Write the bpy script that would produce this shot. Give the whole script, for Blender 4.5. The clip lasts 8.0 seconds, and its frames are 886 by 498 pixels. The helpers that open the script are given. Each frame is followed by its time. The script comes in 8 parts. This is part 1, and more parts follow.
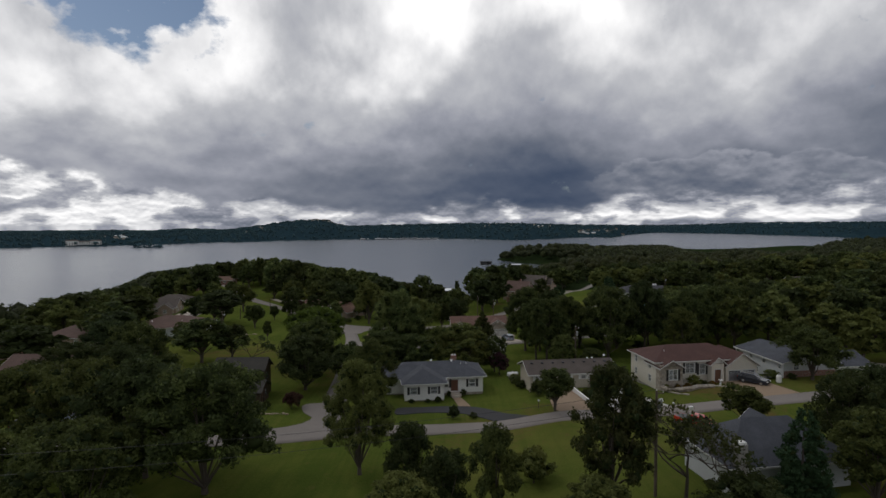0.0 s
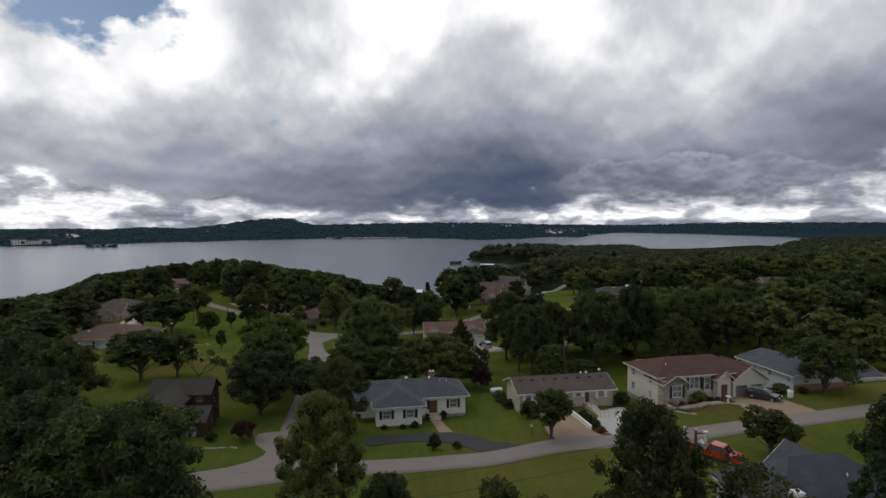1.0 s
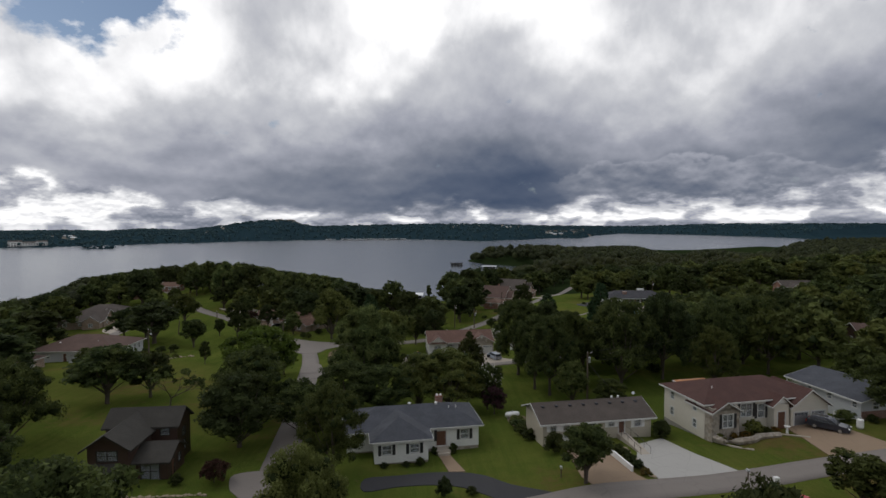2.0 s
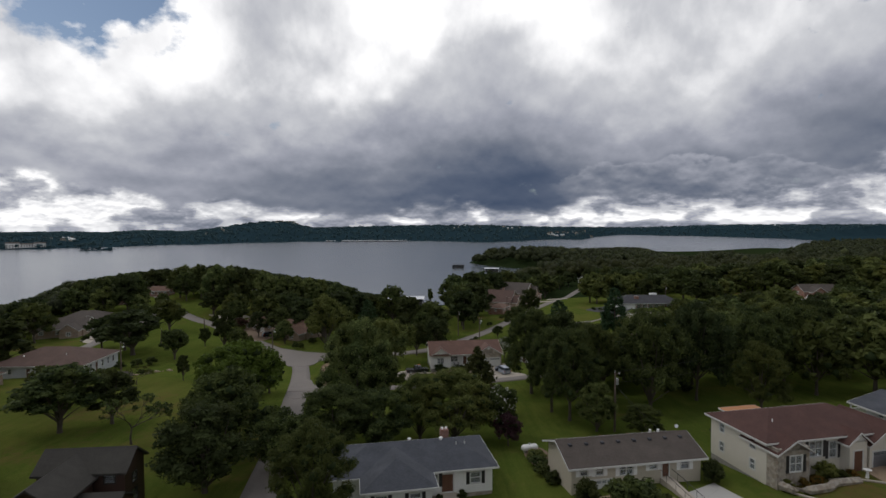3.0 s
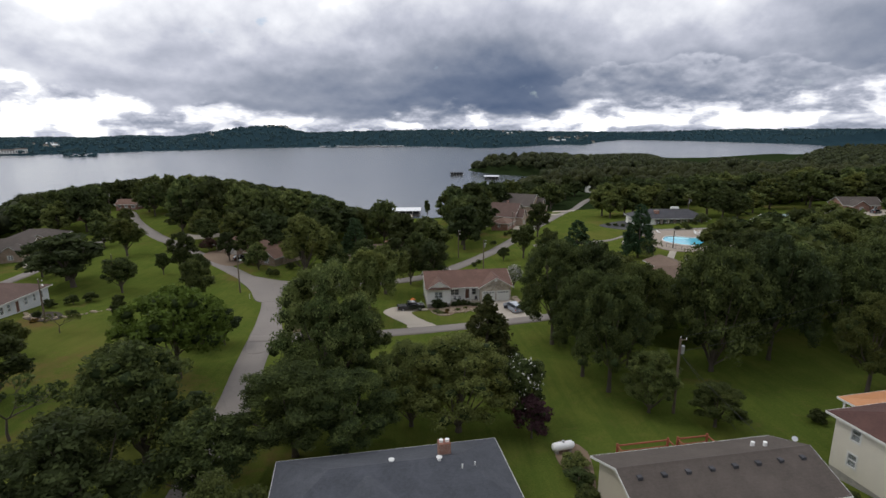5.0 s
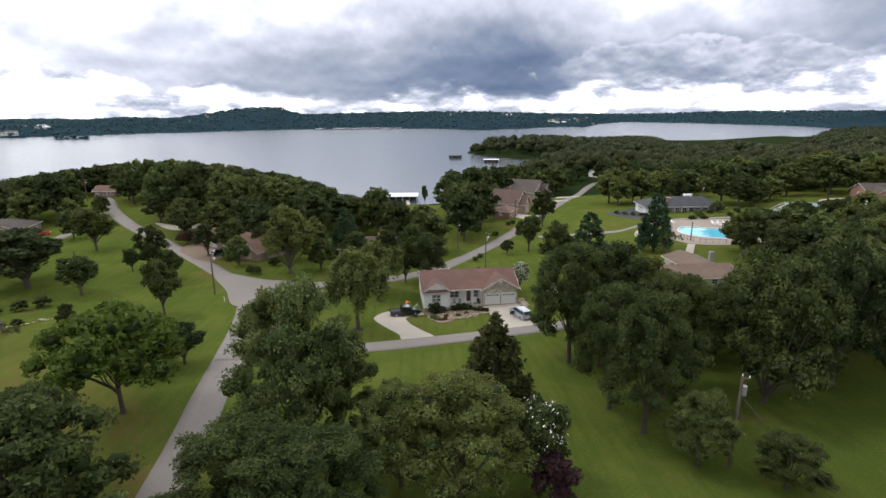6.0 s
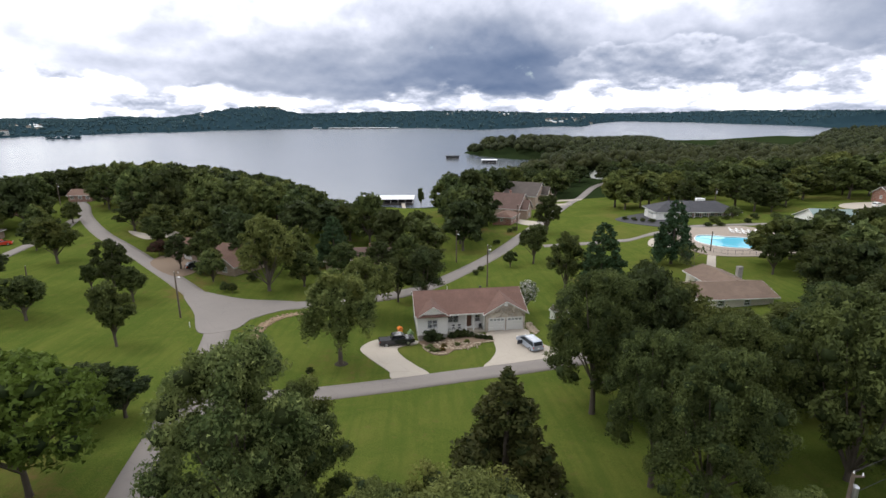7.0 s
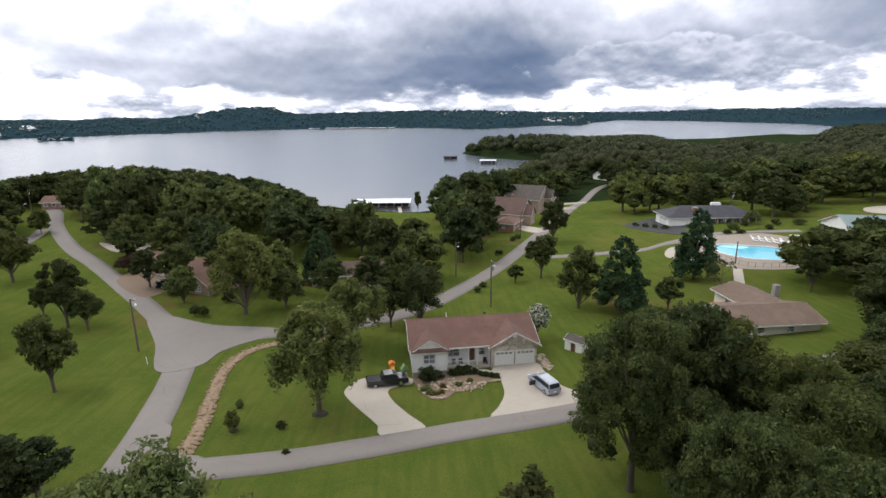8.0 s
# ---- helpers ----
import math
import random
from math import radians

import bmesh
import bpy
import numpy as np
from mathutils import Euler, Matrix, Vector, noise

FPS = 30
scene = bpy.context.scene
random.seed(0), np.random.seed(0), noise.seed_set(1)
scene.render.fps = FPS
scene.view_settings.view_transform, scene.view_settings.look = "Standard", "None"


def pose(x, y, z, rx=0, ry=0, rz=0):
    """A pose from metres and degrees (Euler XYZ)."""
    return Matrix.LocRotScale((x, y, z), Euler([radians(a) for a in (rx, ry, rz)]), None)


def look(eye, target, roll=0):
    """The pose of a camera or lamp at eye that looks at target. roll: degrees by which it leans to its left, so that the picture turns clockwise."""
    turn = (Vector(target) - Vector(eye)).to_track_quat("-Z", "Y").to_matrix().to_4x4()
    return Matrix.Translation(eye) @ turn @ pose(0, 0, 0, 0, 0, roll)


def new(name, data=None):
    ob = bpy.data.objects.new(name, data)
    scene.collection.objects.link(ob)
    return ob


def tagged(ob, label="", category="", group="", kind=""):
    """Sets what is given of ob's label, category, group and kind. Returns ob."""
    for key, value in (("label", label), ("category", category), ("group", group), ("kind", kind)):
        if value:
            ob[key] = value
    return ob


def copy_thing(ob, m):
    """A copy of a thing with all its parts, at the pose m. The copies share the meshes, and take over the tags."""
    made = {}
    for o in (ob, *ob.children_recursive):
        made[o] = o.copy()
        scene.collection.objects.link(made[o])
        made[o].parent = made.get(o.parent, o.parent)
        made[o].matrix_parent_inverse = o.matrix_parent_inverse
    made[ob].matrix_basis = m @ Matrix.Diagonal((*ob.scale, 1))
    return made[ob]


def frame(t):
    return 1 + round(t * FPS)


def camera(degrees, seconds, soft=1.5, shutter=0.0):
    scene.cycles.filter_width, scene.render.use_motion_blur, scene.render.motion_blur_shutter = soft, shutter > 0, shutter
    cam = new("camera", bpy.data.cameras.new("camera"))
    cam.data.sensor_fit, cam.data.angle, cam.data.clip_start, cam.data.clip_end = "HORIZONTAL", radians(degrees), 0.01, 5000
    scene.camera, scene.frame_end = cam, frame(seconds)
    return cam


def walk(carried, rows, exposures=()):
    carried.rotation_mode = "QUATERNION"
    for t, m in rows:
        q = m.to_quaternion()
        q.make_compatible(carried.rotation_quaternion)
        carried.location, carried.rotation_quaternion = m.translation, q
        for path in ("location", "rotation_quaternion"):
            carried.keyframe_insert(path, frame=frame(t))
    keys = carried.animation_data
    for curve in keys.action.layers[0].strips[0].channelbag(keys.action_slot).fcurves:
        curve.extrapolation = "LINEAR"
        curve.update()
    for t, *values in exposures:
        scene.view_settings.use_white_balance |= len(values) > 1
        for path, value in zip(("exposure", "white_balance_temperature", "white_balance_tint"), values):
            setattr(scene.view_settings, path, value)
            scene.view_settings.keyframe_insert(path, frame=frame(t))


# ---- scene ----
cam = camera(80.89, 8.0)
walk(cam, [
    (0, pose(0.44, -100.66, 34.60, 87.39, 0, 1.42) @ pose(0, 0, 0, 0, 0, -0.30)),
    (0.1, pose(0.23, -99.53, 34.59, 87.36, 0, 0.02) @ pose(0, 0, 0, 0, 0, -0.29)),
    (0.2, pose(0.03, -98.38, 34.57, 87.34, 0, -0.82) @ pose(0, 0, 0, 0, 0, -0.27)),
    (0.3, pose(-0.17, -97.23, 34.56, 87.31, 0, -1.73) @ pose(0, 0, 0, 0, 0, -0.25)),
    (0.4, pose(-0.36, -96.06, 34.55, 87.28, 0, -2.00) @ pose(0, 0, 0, 0, 0, -0.23)),
    (0.5, pose(-0.54, -94.88, 34.54, 87.26, 0, -2.06) @ pose(0, 0, 0, 0, 0, -0.22)),
    (1, pose(-1.33, -88.90, 34.51, 87.32, 0, -2.12) @ pose(0, 0, 0, 0, 0, -0.15)),
    (1.5, pose(-1.90, -82.83, 34.47, 87.36, 0, -2.16) @ pose(0, 0, 0, 0, 0, -0.17)),
    (3, pose(-2.43, -64.46, 34.39, 87.59, 0, -2.07) @ pose(0, 0, 0, 0, 0, -0.22)),
    (3.2, pose(-2.40, -62.01, 34.38, 87.46, 0, -2.04) @ pose(0, 0, 0, 0, 0, -0.23)),
    (3.4, pose(-2.36, -59.54, 34.37, 86.84, 0, -2.03) @ pose(0, 0, 0, 0, 0, -0.24)),
    (3.5, pose(-2.33, -58.31, 34.37, 86.03, 0, -2.02) @ pose(0, 0, 0, 0, 0, -0.24)),
    (3.7, pose(-2.26, -55.84, 34.37, 83.45, 0, -2.03) @ pose(0, 0, 0, 0, 0, -0.24)),
    (4, pose(-2.14, -52.11, 34.36, 82.18, 0, -2.05) @ pose(0, 0, 0, 0, 0, -0.25)),
    (4.2, pose(-2.06, -49.62, 34.36, 81.77, 0, -2.10) @ pose(0, 0, 0, 0, 0, -0.25)),
    (4.5, pose(-1.91, -45.86, 34.36, 81.84, 0, -2.17) @ pose(0, 0, 0, 0, 0, -0.26)),
    (4.7, pose(-1.81, -43.34, 34.35, 80.60, 0, -2.21) @ pose(0, 0, 0, 0, 0, -0.26)),
    (4.8, pose(-1.76, -42.08, 34.35, 79.52, 0, -2.23) @ pose(0, 0, 0, 0, 0, -0.26)),
    (4.9, pose(-1.71, -40.81, 34.35, 78.12, 0, -2.26) @ pose(0, 0, 0, 0, 0, -0.26)),
    (5, pose(-1.65, -39.54, 34.35, 77.30, 0, -2.28) @ pose(0, 0, 0, 0, 0, -0.25)),
    (5.1, pose(-1.60, -38.27, 34.34, 76.47, 0, -2.23) @ pose(0, 0, 0, 0, 0, -0.25)),
    (5.2, pose(-1.55, -36.99, 34.34, 75.63, 0, -2.18) @ pose(0, 0, 0, 0, 0, -0.25)),
    (5.4, pose(-1.44, -34.43, 34.33, 75.58, 0, -2.25) @ pose(0, 0, 0, 0, 0, -0.25)),
    (5.8, pose(-1.21, -29.28, 34.30, 75.47, 0, -2.39) @ pose(0, 0, 0, 0, 0, -0.25)),
    (6.2, pose(-0.99, -24.11, 34.26, 75.35, 0, -2.53) @ pose(0, 0, 0, 0, 0, -0.24)),
    (6.5, pose(-0.81, -20.22, 34.23, 75.30, 0, -2.63) @ pose(0, 0, 0, 0, 0, -0.24)),
    (7, pose(-0.51, -13.74, 34.17, 75.35, 0, -2.79) @ pose(0, 0, 0, 0, 0, -0.24)),
    (7.5, pose(-0.18, -7.32, 34.15, 75.47, 0, -2.92) @ pose(0, 0, 0, 0, 0, -0.32)),
    (8, pose(0.15, -1.02, 34.22, 75.31, 0, -2.99) @ pose(0, 0, 0, 0, 0, -0.51)),
], [(0, -1.38), (0.8, -1.14), (3, -1.17), (4.5, -0.85), (5.2, -0.33), (6.5, 0.2), (8, 0.1)])

# ---------------------------------------------------------------- world and light
SUN_ELEV, SUN_AZ = 55.0, -75.0          # degrees; azimuth from +y to the right
world = bpy.data.worlds.new("world")
scene.world = world
world.use_nodes = True
wt = world.node_tree
wt.nodes.clear()


def wn(kind, **kw):
    n = wt.nodes.new(kind)
    for k, v in kw.items():
        if k == "op":
            n.operation = v
        elif k == "ins":
            for i, x in v.items():
                if hasattr(x, "is_output"):
                    wt.links.new(x, n.inputs[i])
                else:
                    n.inputs[i].default_value = x
    return n


def wm(op, a, b=0.0):
    return wn("ShaderNodeMath", op=op, ins={0: a, 1: b}).outputs[0]


way = wn("ShaderNodeTexCoord").outputs["Generated"]
sep = wn("ShaderNodeSeparateXYZ", ins={0: way})


def sky_noise(vec, scale, detail, rough, dist=0.0, off=(0, 0, 0)):
    m = wn("ShaderNodeMapping", ins={0: vec, 1: off})
    n = wn("ShaderNodeTexNoise", ins={"Vector": m.outputs[0], "Scale": scale, "Detail": detail, "Roughness": rough, "Distortion": dist})
    return n.outputs["Fac"]


def toward(az, el, width):
    """A soft patch of the sky round a direction, 1 in its middle."""
    a, e = radians(az), radians(el)
    d = wn("ShaderNodeVectorMath", op="DOT_PRODUCT", ins={0: way, 1: (math.sin(a) * math.cos(e), math.cos(a) * math.cos(e), math.sin(e))})
    k = 1.0 / (radians(width) ** 2 / 2)
    return wm("EXPONENT", wm("MULTIPLY", wm("SUBTRACT", d.outputs["Value"], 1.0), k))


def lobe(field, lo, hi):
    n = wn("ShaderNodeMapRange", ins={0: field, 1: lo, 2: hi, 3: 0.0, 4: 1.0})
    n.interpolation_type = "SMOOTHSTEP"
    return n.outputs[0]


def blend(f, x, y):
    """x where f is 0, y where it is 1."""
    return wm("ADD", wm("MULTIPLY", x, wm("SUBTRACT", 1.0, f)), wm("MULTIPLY", y, f))


def stretched(k, lift=0.0):
    return wn("ShaderNodeMapping", ins={0: way, 1: (0, 0, lift), 3: (1.0, 1.0, k)}).outputs[0]


# azimuth and elevation in degrees, pushed about by the clouds' own shapes
AZ = wm("MULTIPLY", wm("ARCTAN2", sep.outputs[0], sep.outputs[1]), 57.2958)
EL = wm("MULTIPLY", wm("ARCSINE", sep.outputs[2]), 57.2958)
# a chart of the sky whose cloud rows crowd together towards the horizon
rows_up = wm("MULTIPLY", wm("LOGARITHM", wm("ADD", wm("MULTIPLY", wm("MAXIMUM", EL, 0.0), 0.16), 1.0), 2.71828), 1.0)
chart = wn("ShaderNodeCombineXYZ", ins={0: wm("MULTIPLY", AZ, 0.05), 1: rows_up, 2: 0.0}).outputs[0]


def cloud(scale, detail, rough, off, dist=0.0):
    return sky_noise(chart, scale, detail, rough, dist, off)


broad = sky_noise(stretched(1.7), 3.2, 5, 0.5, 0.0, (3.1, 0.4, 0))
wisp = cloud(1.5, 8, 0.5, (0.7, 2.2, 0), 0.25)
puff = cloud(2.6, 7, 0.5, (1.3, 0.0, 0.4))
puff_above = cloud(2.6, 7, 0.5, (1.3, 0.06, 0.4))
small = cloud(5.4, 9, 0.56, (4.3, 0.3, 0.4))
small_above = cloud(5.4, 9, 0.56, (4.3, 0.335, 0.4))
relief = wm("SUBTRACT", puff, puff_above)
relief_low = wm("SUBTRACT", small, small_above)
lump = cloud(2.6, 7, 0.55, (2.1, 0.6, 0.4))
elw = wm("ADD", EL, wm("ADD", wm("MULTIPLY", wm("SUBTRACT", broad, 0.5), 5.0), wm("MULTIPLY", wm("SUBTRACT", lump, 0.5), 7.0)))
# the grey mass: its belly curves up at both ends, the bright rift cuts its upper left
arc = wm("DIVIDE", wm("SUBTRACT", AZ, 2.0), 40.0)
el_low = wm("ADD", wm("MULTIPLY", wm("MULTIPLY", arc, arc), 4.4), 1.3)
# the lower edge of the bright rift, azimuth against elevation
RIFT = ((-44, 9.0), (-38, 9.6), (-32, 10.6), (-29, 13.2), (-24.6, 15.0), (-19, 14.2), (-14, 15.4), (-6.8, 12.9), (-3.7, 13.0), (0.7, 17.0), (3.1, 18.6), (12.4, 20.5), (15.4, 24.0), (24, 34.0))
edge_ramp = wn("ShaderNodeValToRGB", ins={0: wm("DIVIDE", wm("ADD", AZ, 45.0), 90.0)})
er = edge_ramp.color_ramp
for n_, (az_, el_) in enumerate(RIFT):
    e = er.elements[n_] if n_ < 2 else er.elements.new((az_ + 45) / 90)
    e.position, e.color = (az_ + 45) / 90, (el_ / 40, el_ / 40, el_ / 40, 1)
el_up = wm("ADD", wm("MULTIPLY", edge_ramp.outputs[0], 40.0), wm("MULTIPLY", wm("SUBTRACT", wisp, 0.5), 5.0))
height = wm("SUBTRACT", elw, el_low)
mass = wm("ADD", wm("MULTIPLY", lobe(height, 0.5, 13.0), 0.40), 0.32)
mass = wm("ADD", mass, wm("MULTIPLY", wm("SUBTRACT", wisp, 0.5), 0.30))
mass = wm("ADD", mass, wm("MULTIPLY", wm("SUBTRACT", broad, 0.5), 0.14))
mass = wm("ADD", mass, wm("MULTIPLY", relief, 0.5))
mass = wm("SUBTRACT", mass, wm("MULTIPLY", toward(9, 3.6, 9), 0.20))
mass = wm("ADD", mass, wm("MULTIPLY", toward(30, 17, 13), 0.06))
mass = wm("ADD", mass, wm("MULTIPLY", lobe(AZ, -8.0, -36.0), 0.26))
# heaped heads with lit tops before the dark belly
brim = wm("ADD", wm("MULTIPLY", wm("SUBTRACT", cloud(4.2, 4, 0.5, (5.5, 0.2, 0.1)), 0.5), 11.0), wm("SUBTRACT", 7.0, wm("MULTIPLY", wm("ABSOLUTE", wm("SUBTRACT", AZ, 25.0)), 0.10)))
heads = wm("MULTIPLY", lobe(wm("SUBTRACT", brim, EL), 0.0, 0.7), wm("MULTIPLY", lobe(AZ, 12.0, 18.0), lobe(AZ, 46.0, 36.0)))
lit = wm("ADD", wm("ADD", 0.27, wm("MULTIPLY", lobe(wm("SUBTRACT", EL, brim), -4.2, 0.0), 0.26)), wm("MULTIPLY", relief_low, 0.5))
mass = blend(wm("MULTIPLY", heads, 0.85), mass, lit)
cumulus = wm("ADD", wm("MULTIPLY", lobe(wm("ADD", small, wm("MULTIPLY", wm("SUBTRACT", puff, 0.5), 0.8)), 0.42, 0.56), -0.34), 0.76)
cumulus = wm("ADD", cumulus, wm("MULTIPLY", toward(-38, 4, 11), 0.16))
cumulus = wm("ADD", cumulus, wm("MULTIPLY", relief_low, 1.1))
strip = wm("MULTIPLY", wm("MULTIPLY", lobe(EL, 0.2, 0.8), lobe(EL, 2.0, 1.1)), lobe(AZ, -18.0, -10.0))
cumulus = wm("ADD", cumulus, wm("MULTIPLY", strip, 0.16))
white = wm("ADD", wm("ADD", wm("MULTIPLY", wm("SUBTRACT", wisp, 0.5), 0.9), 0.88), wm("MULTIPLY", relief, 0.45))
tone = blend(lobe(height, -0.7, 0.5), cumulus, mass)
rise = wm("SUBTRACT", elw, el_up)
tone = blend(wm("MULTIPLY", lobe(rise, -2.0, 2.2), lobe(height, -2.5, 3.5)), tone, white)
tone = wm("ADD", tone, wm("MULTIPLY", toward(15.5, 20.5, 4.0), 0.24))
# out of view the sky is a high bright overcast
front = lobe(sep.outputs[1], 0.25, 0.55)
tone = blend(wm("MULTIPLY", front, lobe(EL, 50.0, 34.0)), wm("ADD", wm("MULTIPLY", wm("SUBTRACT", broad, 0.5), 0.4), 0.68), tone)
ramp = wn("ShaderNodeValToRGB", ins={0: tone})
cr = ramp.color_ramp
cr.elements[0].position, cr.elements[0].color = 0.05, (0.100, 0.148, 0.256, 1)
cr.elements[1].position, cr.elements[1].color = 1.0, (2.5, 2.48, 2.48, 1)
for p, c in ((0.22, (0.190, 0.238, 0.350)), (0.40, (0.39, 0.43, 0.535)), (0.56, (0.68, 0.71, 0.83)), (0.74, (1.17, 1.19, 1.26))):
    e = cr.elements.new(p)
    e.color = (*c, 1)
sky = wn("ShaderNodeTexSky")
sky.sky_type = "NISHITA"
sky.sun_disc = False
sky.sun_elevation = radians(SUN_ELEV)
sky.sun_rotation = radians(SUN_AZ)
blue = wn("ShaderNodeVectorMath", op="SCALE", ins={0: sky.outputs[0]})
blue.inputs["Scale"].default_value = 0.15
gap = wm("ADD", wm("MULTIPLY", toward(-32.0, 20.8, 6.0), 1.1), wm("MULTIPLY", toward(38, 23.6, 5), 1.0))
ragged = sky_noise(stretched(1.5), 13.0, 6, 0.55, 0.0, (2.2, 0.5, 0))
gap = wm("ADD", gap, wm("MULTIPLY", wm("SUBTRACT", ragged, 0.5), 2.4))
gapf = wn("ShaderNodeMapRange", ins={0: gap, 1: 0.46, 2: 0.80, 3: 0.0, 4: 1.0}).outputs[0]
mix = wn("ShaderNodeMix")
mix.data_type = "RGBA"
wt.links.new(gapf, mix.inputs[0])
wt.links.new(ramp.outputs[0], mix.inputs[6])
wt.links.new(blue.outputs[0], mix.inputs[7])
bg = wn("ShaderNodeBackground", ins={0: mix.outputs[2], 1: 1.14})
out = wn("ShaderNodeOutputWorld")
wt.links.new(bg.outputs[0], out.inputs[0])

sun = new("sun", bpy.data.lights.new("sun", "SUN"))
sun.data.energy, sun.data.angle, sun.data.color = 0.9, radians(14), (1.0, 0.96, 0.9)
sa, se = radians(SUN_AZ), radians(SUN_ELEV)
sun.matrix_world = look((math.sin(sa) * math.cos(se) * 300, math.cos(sa) * math.cos(se) * 300, math.sin(se) * 300), (0, 0, 0))


# ---------------------------------------------------------------- materials
class Mat:
    """A small hand for node materials."""

    def __init__(self, name, rough=0.8, metal=0.0, spec=0.5):
        self.m = bpy.data.materials.new(name)
        self.m.use_nodes = True
        self.t = self.m.node_tree
        self.b = self.t.nodes["Principled BSDF"]
        self.b.inputs["Roughness"].default_value = rough
        self.b.inputs["Metallic"].default_value = metal
        self.b.inputs["Specular IOR Level"].default_value = spec
        self.co = self.t.nodes.new("ShaderNodeTexCoord")
        self.geo = None

    def put(self, node, ins):
        for i, x in ins.items():
            if hasattr(x, "is_output"):
                self.t.links.new(x, node.inputs[i])
            else:
                node.inputs[i].default_value = x
        return node

    def node(self, kind, ins=None):
        return self.put(self.t.nodes.new(kind), ins or {})

    def obj(self):
        return self.co.outputs["Object"]

    def pos(self):
        if self.geo is None:
            self.geo = self.node("ShaderNodeNewGeometry")
        return self.geo.outputs["Position"]

    def island(self):
        self.pos()
        return self.geo.outputs["Random Per Island"]

    def rnd(self):
        return self.node("ShaderNodeObjectInfo").outputs["Random"]

    def noise(self, vec, scale, detail=4, rough=0.55, stretch=None, dist=0.0):
        if stretch:
            vec = self.node("ShaderNodeMapping", {0: vec, 3: stretch}).outputs[0]
        return self.node("ShaderNodeTexNoise", {"Vector": vec, "Scale": scale, "Detail": detail, "Roughness": rough, "Distortion": dist}).outputs["Fac"]

    def math(self, op, a, b=0.0):
        n = self.node("ShaderNodeMath", {0: a, 1: b})
        n.operation = op
        return n.outputs[0]

    def range(self, v, a, b, c=0.0, d=1.0):
        return self.node("ShaderNodeMapRange", {0: v, 1: a, 2: b, 3: c, 4: d}).outputs[0]

    def mix(self, f, a, b, mode="MIX"):
        n = self.t.nodes.new("ShaderNodeMix")
        n.data_type, n.blend_type = "RGBA", mode
        col = lambda c: (*c, 1) if isinstance(c, tuple) and len(c) == 3 else c
        self.put(n, {0: f, 6: col(a), 7: col(b)})
        return n.outputs[2]

    def color(self, c):
        self.put(self.b, {"Base Color": (*c, 1) if isinstance(c, tuple) else c})
        return self

    def rough(self, v):
        self.put(self.b, {"Roughness": v})
        return self

    def bump(self, hgt, strength=0.5, dist=0.05):
        n = self.node("ShaderNodeBump", {"Strength": strength, "Distance": dist, "Height": hgt})
        self.put(self.b, {"Normal": n.outputs[0]})
        return self

    def z_rows(self, pitch, vec=None):
        """A saw tooth that climbs once every pitch metres of height."""
        s = self.node("ShaderNodeSeparateXYZ", {0: vec or self.obj()})
        return self.math("FRACT", self.math("DIVIDE", s.outputs[2], pitch))


def m_plain(name, c, rough=0.6, metal=0.0, grain=0.12, scale=3.0):
    m = Mat(name, rough, metal)
    n = m.noise(m.obj(), scale, 5)
    n2 = m.noise(m.obj(), scale * 9, 3)
    d = tuple(x * (1 - grain * 1.6) for x in c)
    e = tuple(min(1, x * (1 + grain)) for x in c)
    m.color(m.mix(m.math("ADD", m.math("MULTIPLY", n, 0.7), m.math("MULTIPLY", n2, 0.3)), d, e))
    m.bump(n2, 0.15, 0.01)
    return m.m


def m_siding(name, c):
    m = Mat(name, 0.55)
    row = m.z_rows(0.2)
    lap = m.range(row, 0.0, 0.14, 0.72, 1.0)
    n = m.noise(m.obj(), 0.8, 5)
    n2 = m.noise(m.obj(), 6.0, 4, stretch=(1, 1, 0.15))
    base = m.mix(n, tuple(x * 0.9 for x in c), c)
    base = m.mix(m.range(n2, 0.5, 0.85, 0, 0.35), base, tuple(x * 0.72 for x in c))
    lapc = m.node("ShaderNodeCombineColor", {0: lap, 1: lap, 2: lap}).outputs[0]
    m.color(m.mix(1.0, base, lapc, "MULTIPLY"))
    m.bump(row, 0.6, 0.02)
    return m.m


def m_shingle(name, c, c2):
    m = Mat(name, 0.9)
    row = m.z_rows(0.085)
    n = m.noise(m.obj(), 0.45, 5, 0.6)
    n2 = m.noise(m.obj(), 3.4, 6, 0.75, stretch=(1, 1, 3))
    n3 = m.noise(m.obj(), 16.0, 2, 0.6)
    streak = m.noise(m.obj(), 1.3, 4, stretch=(1, 1, 0.12))
    col = m.mix(n3, c, c2)
    col = m.mix(m.range(n2, 0.4, 0.75, 0, 0.6), col, tuple(x * 0.62 for x in c))
    col = m.mix(m.range(streak, 0.52, 0.8, 0, 0.45), col, tuple(x * 0.7 for x in c))
    col = m.mix(m.range(n, 0.45, 0.7, 0, 0.4), col, tuple(min(1, x * 1.25) for x in c2))
    m.color(col)
    m.bump(m.math("ADD", m.math("MULTIPLY", row, 0.6), n3), 0.6, 0.03)
    return m.m


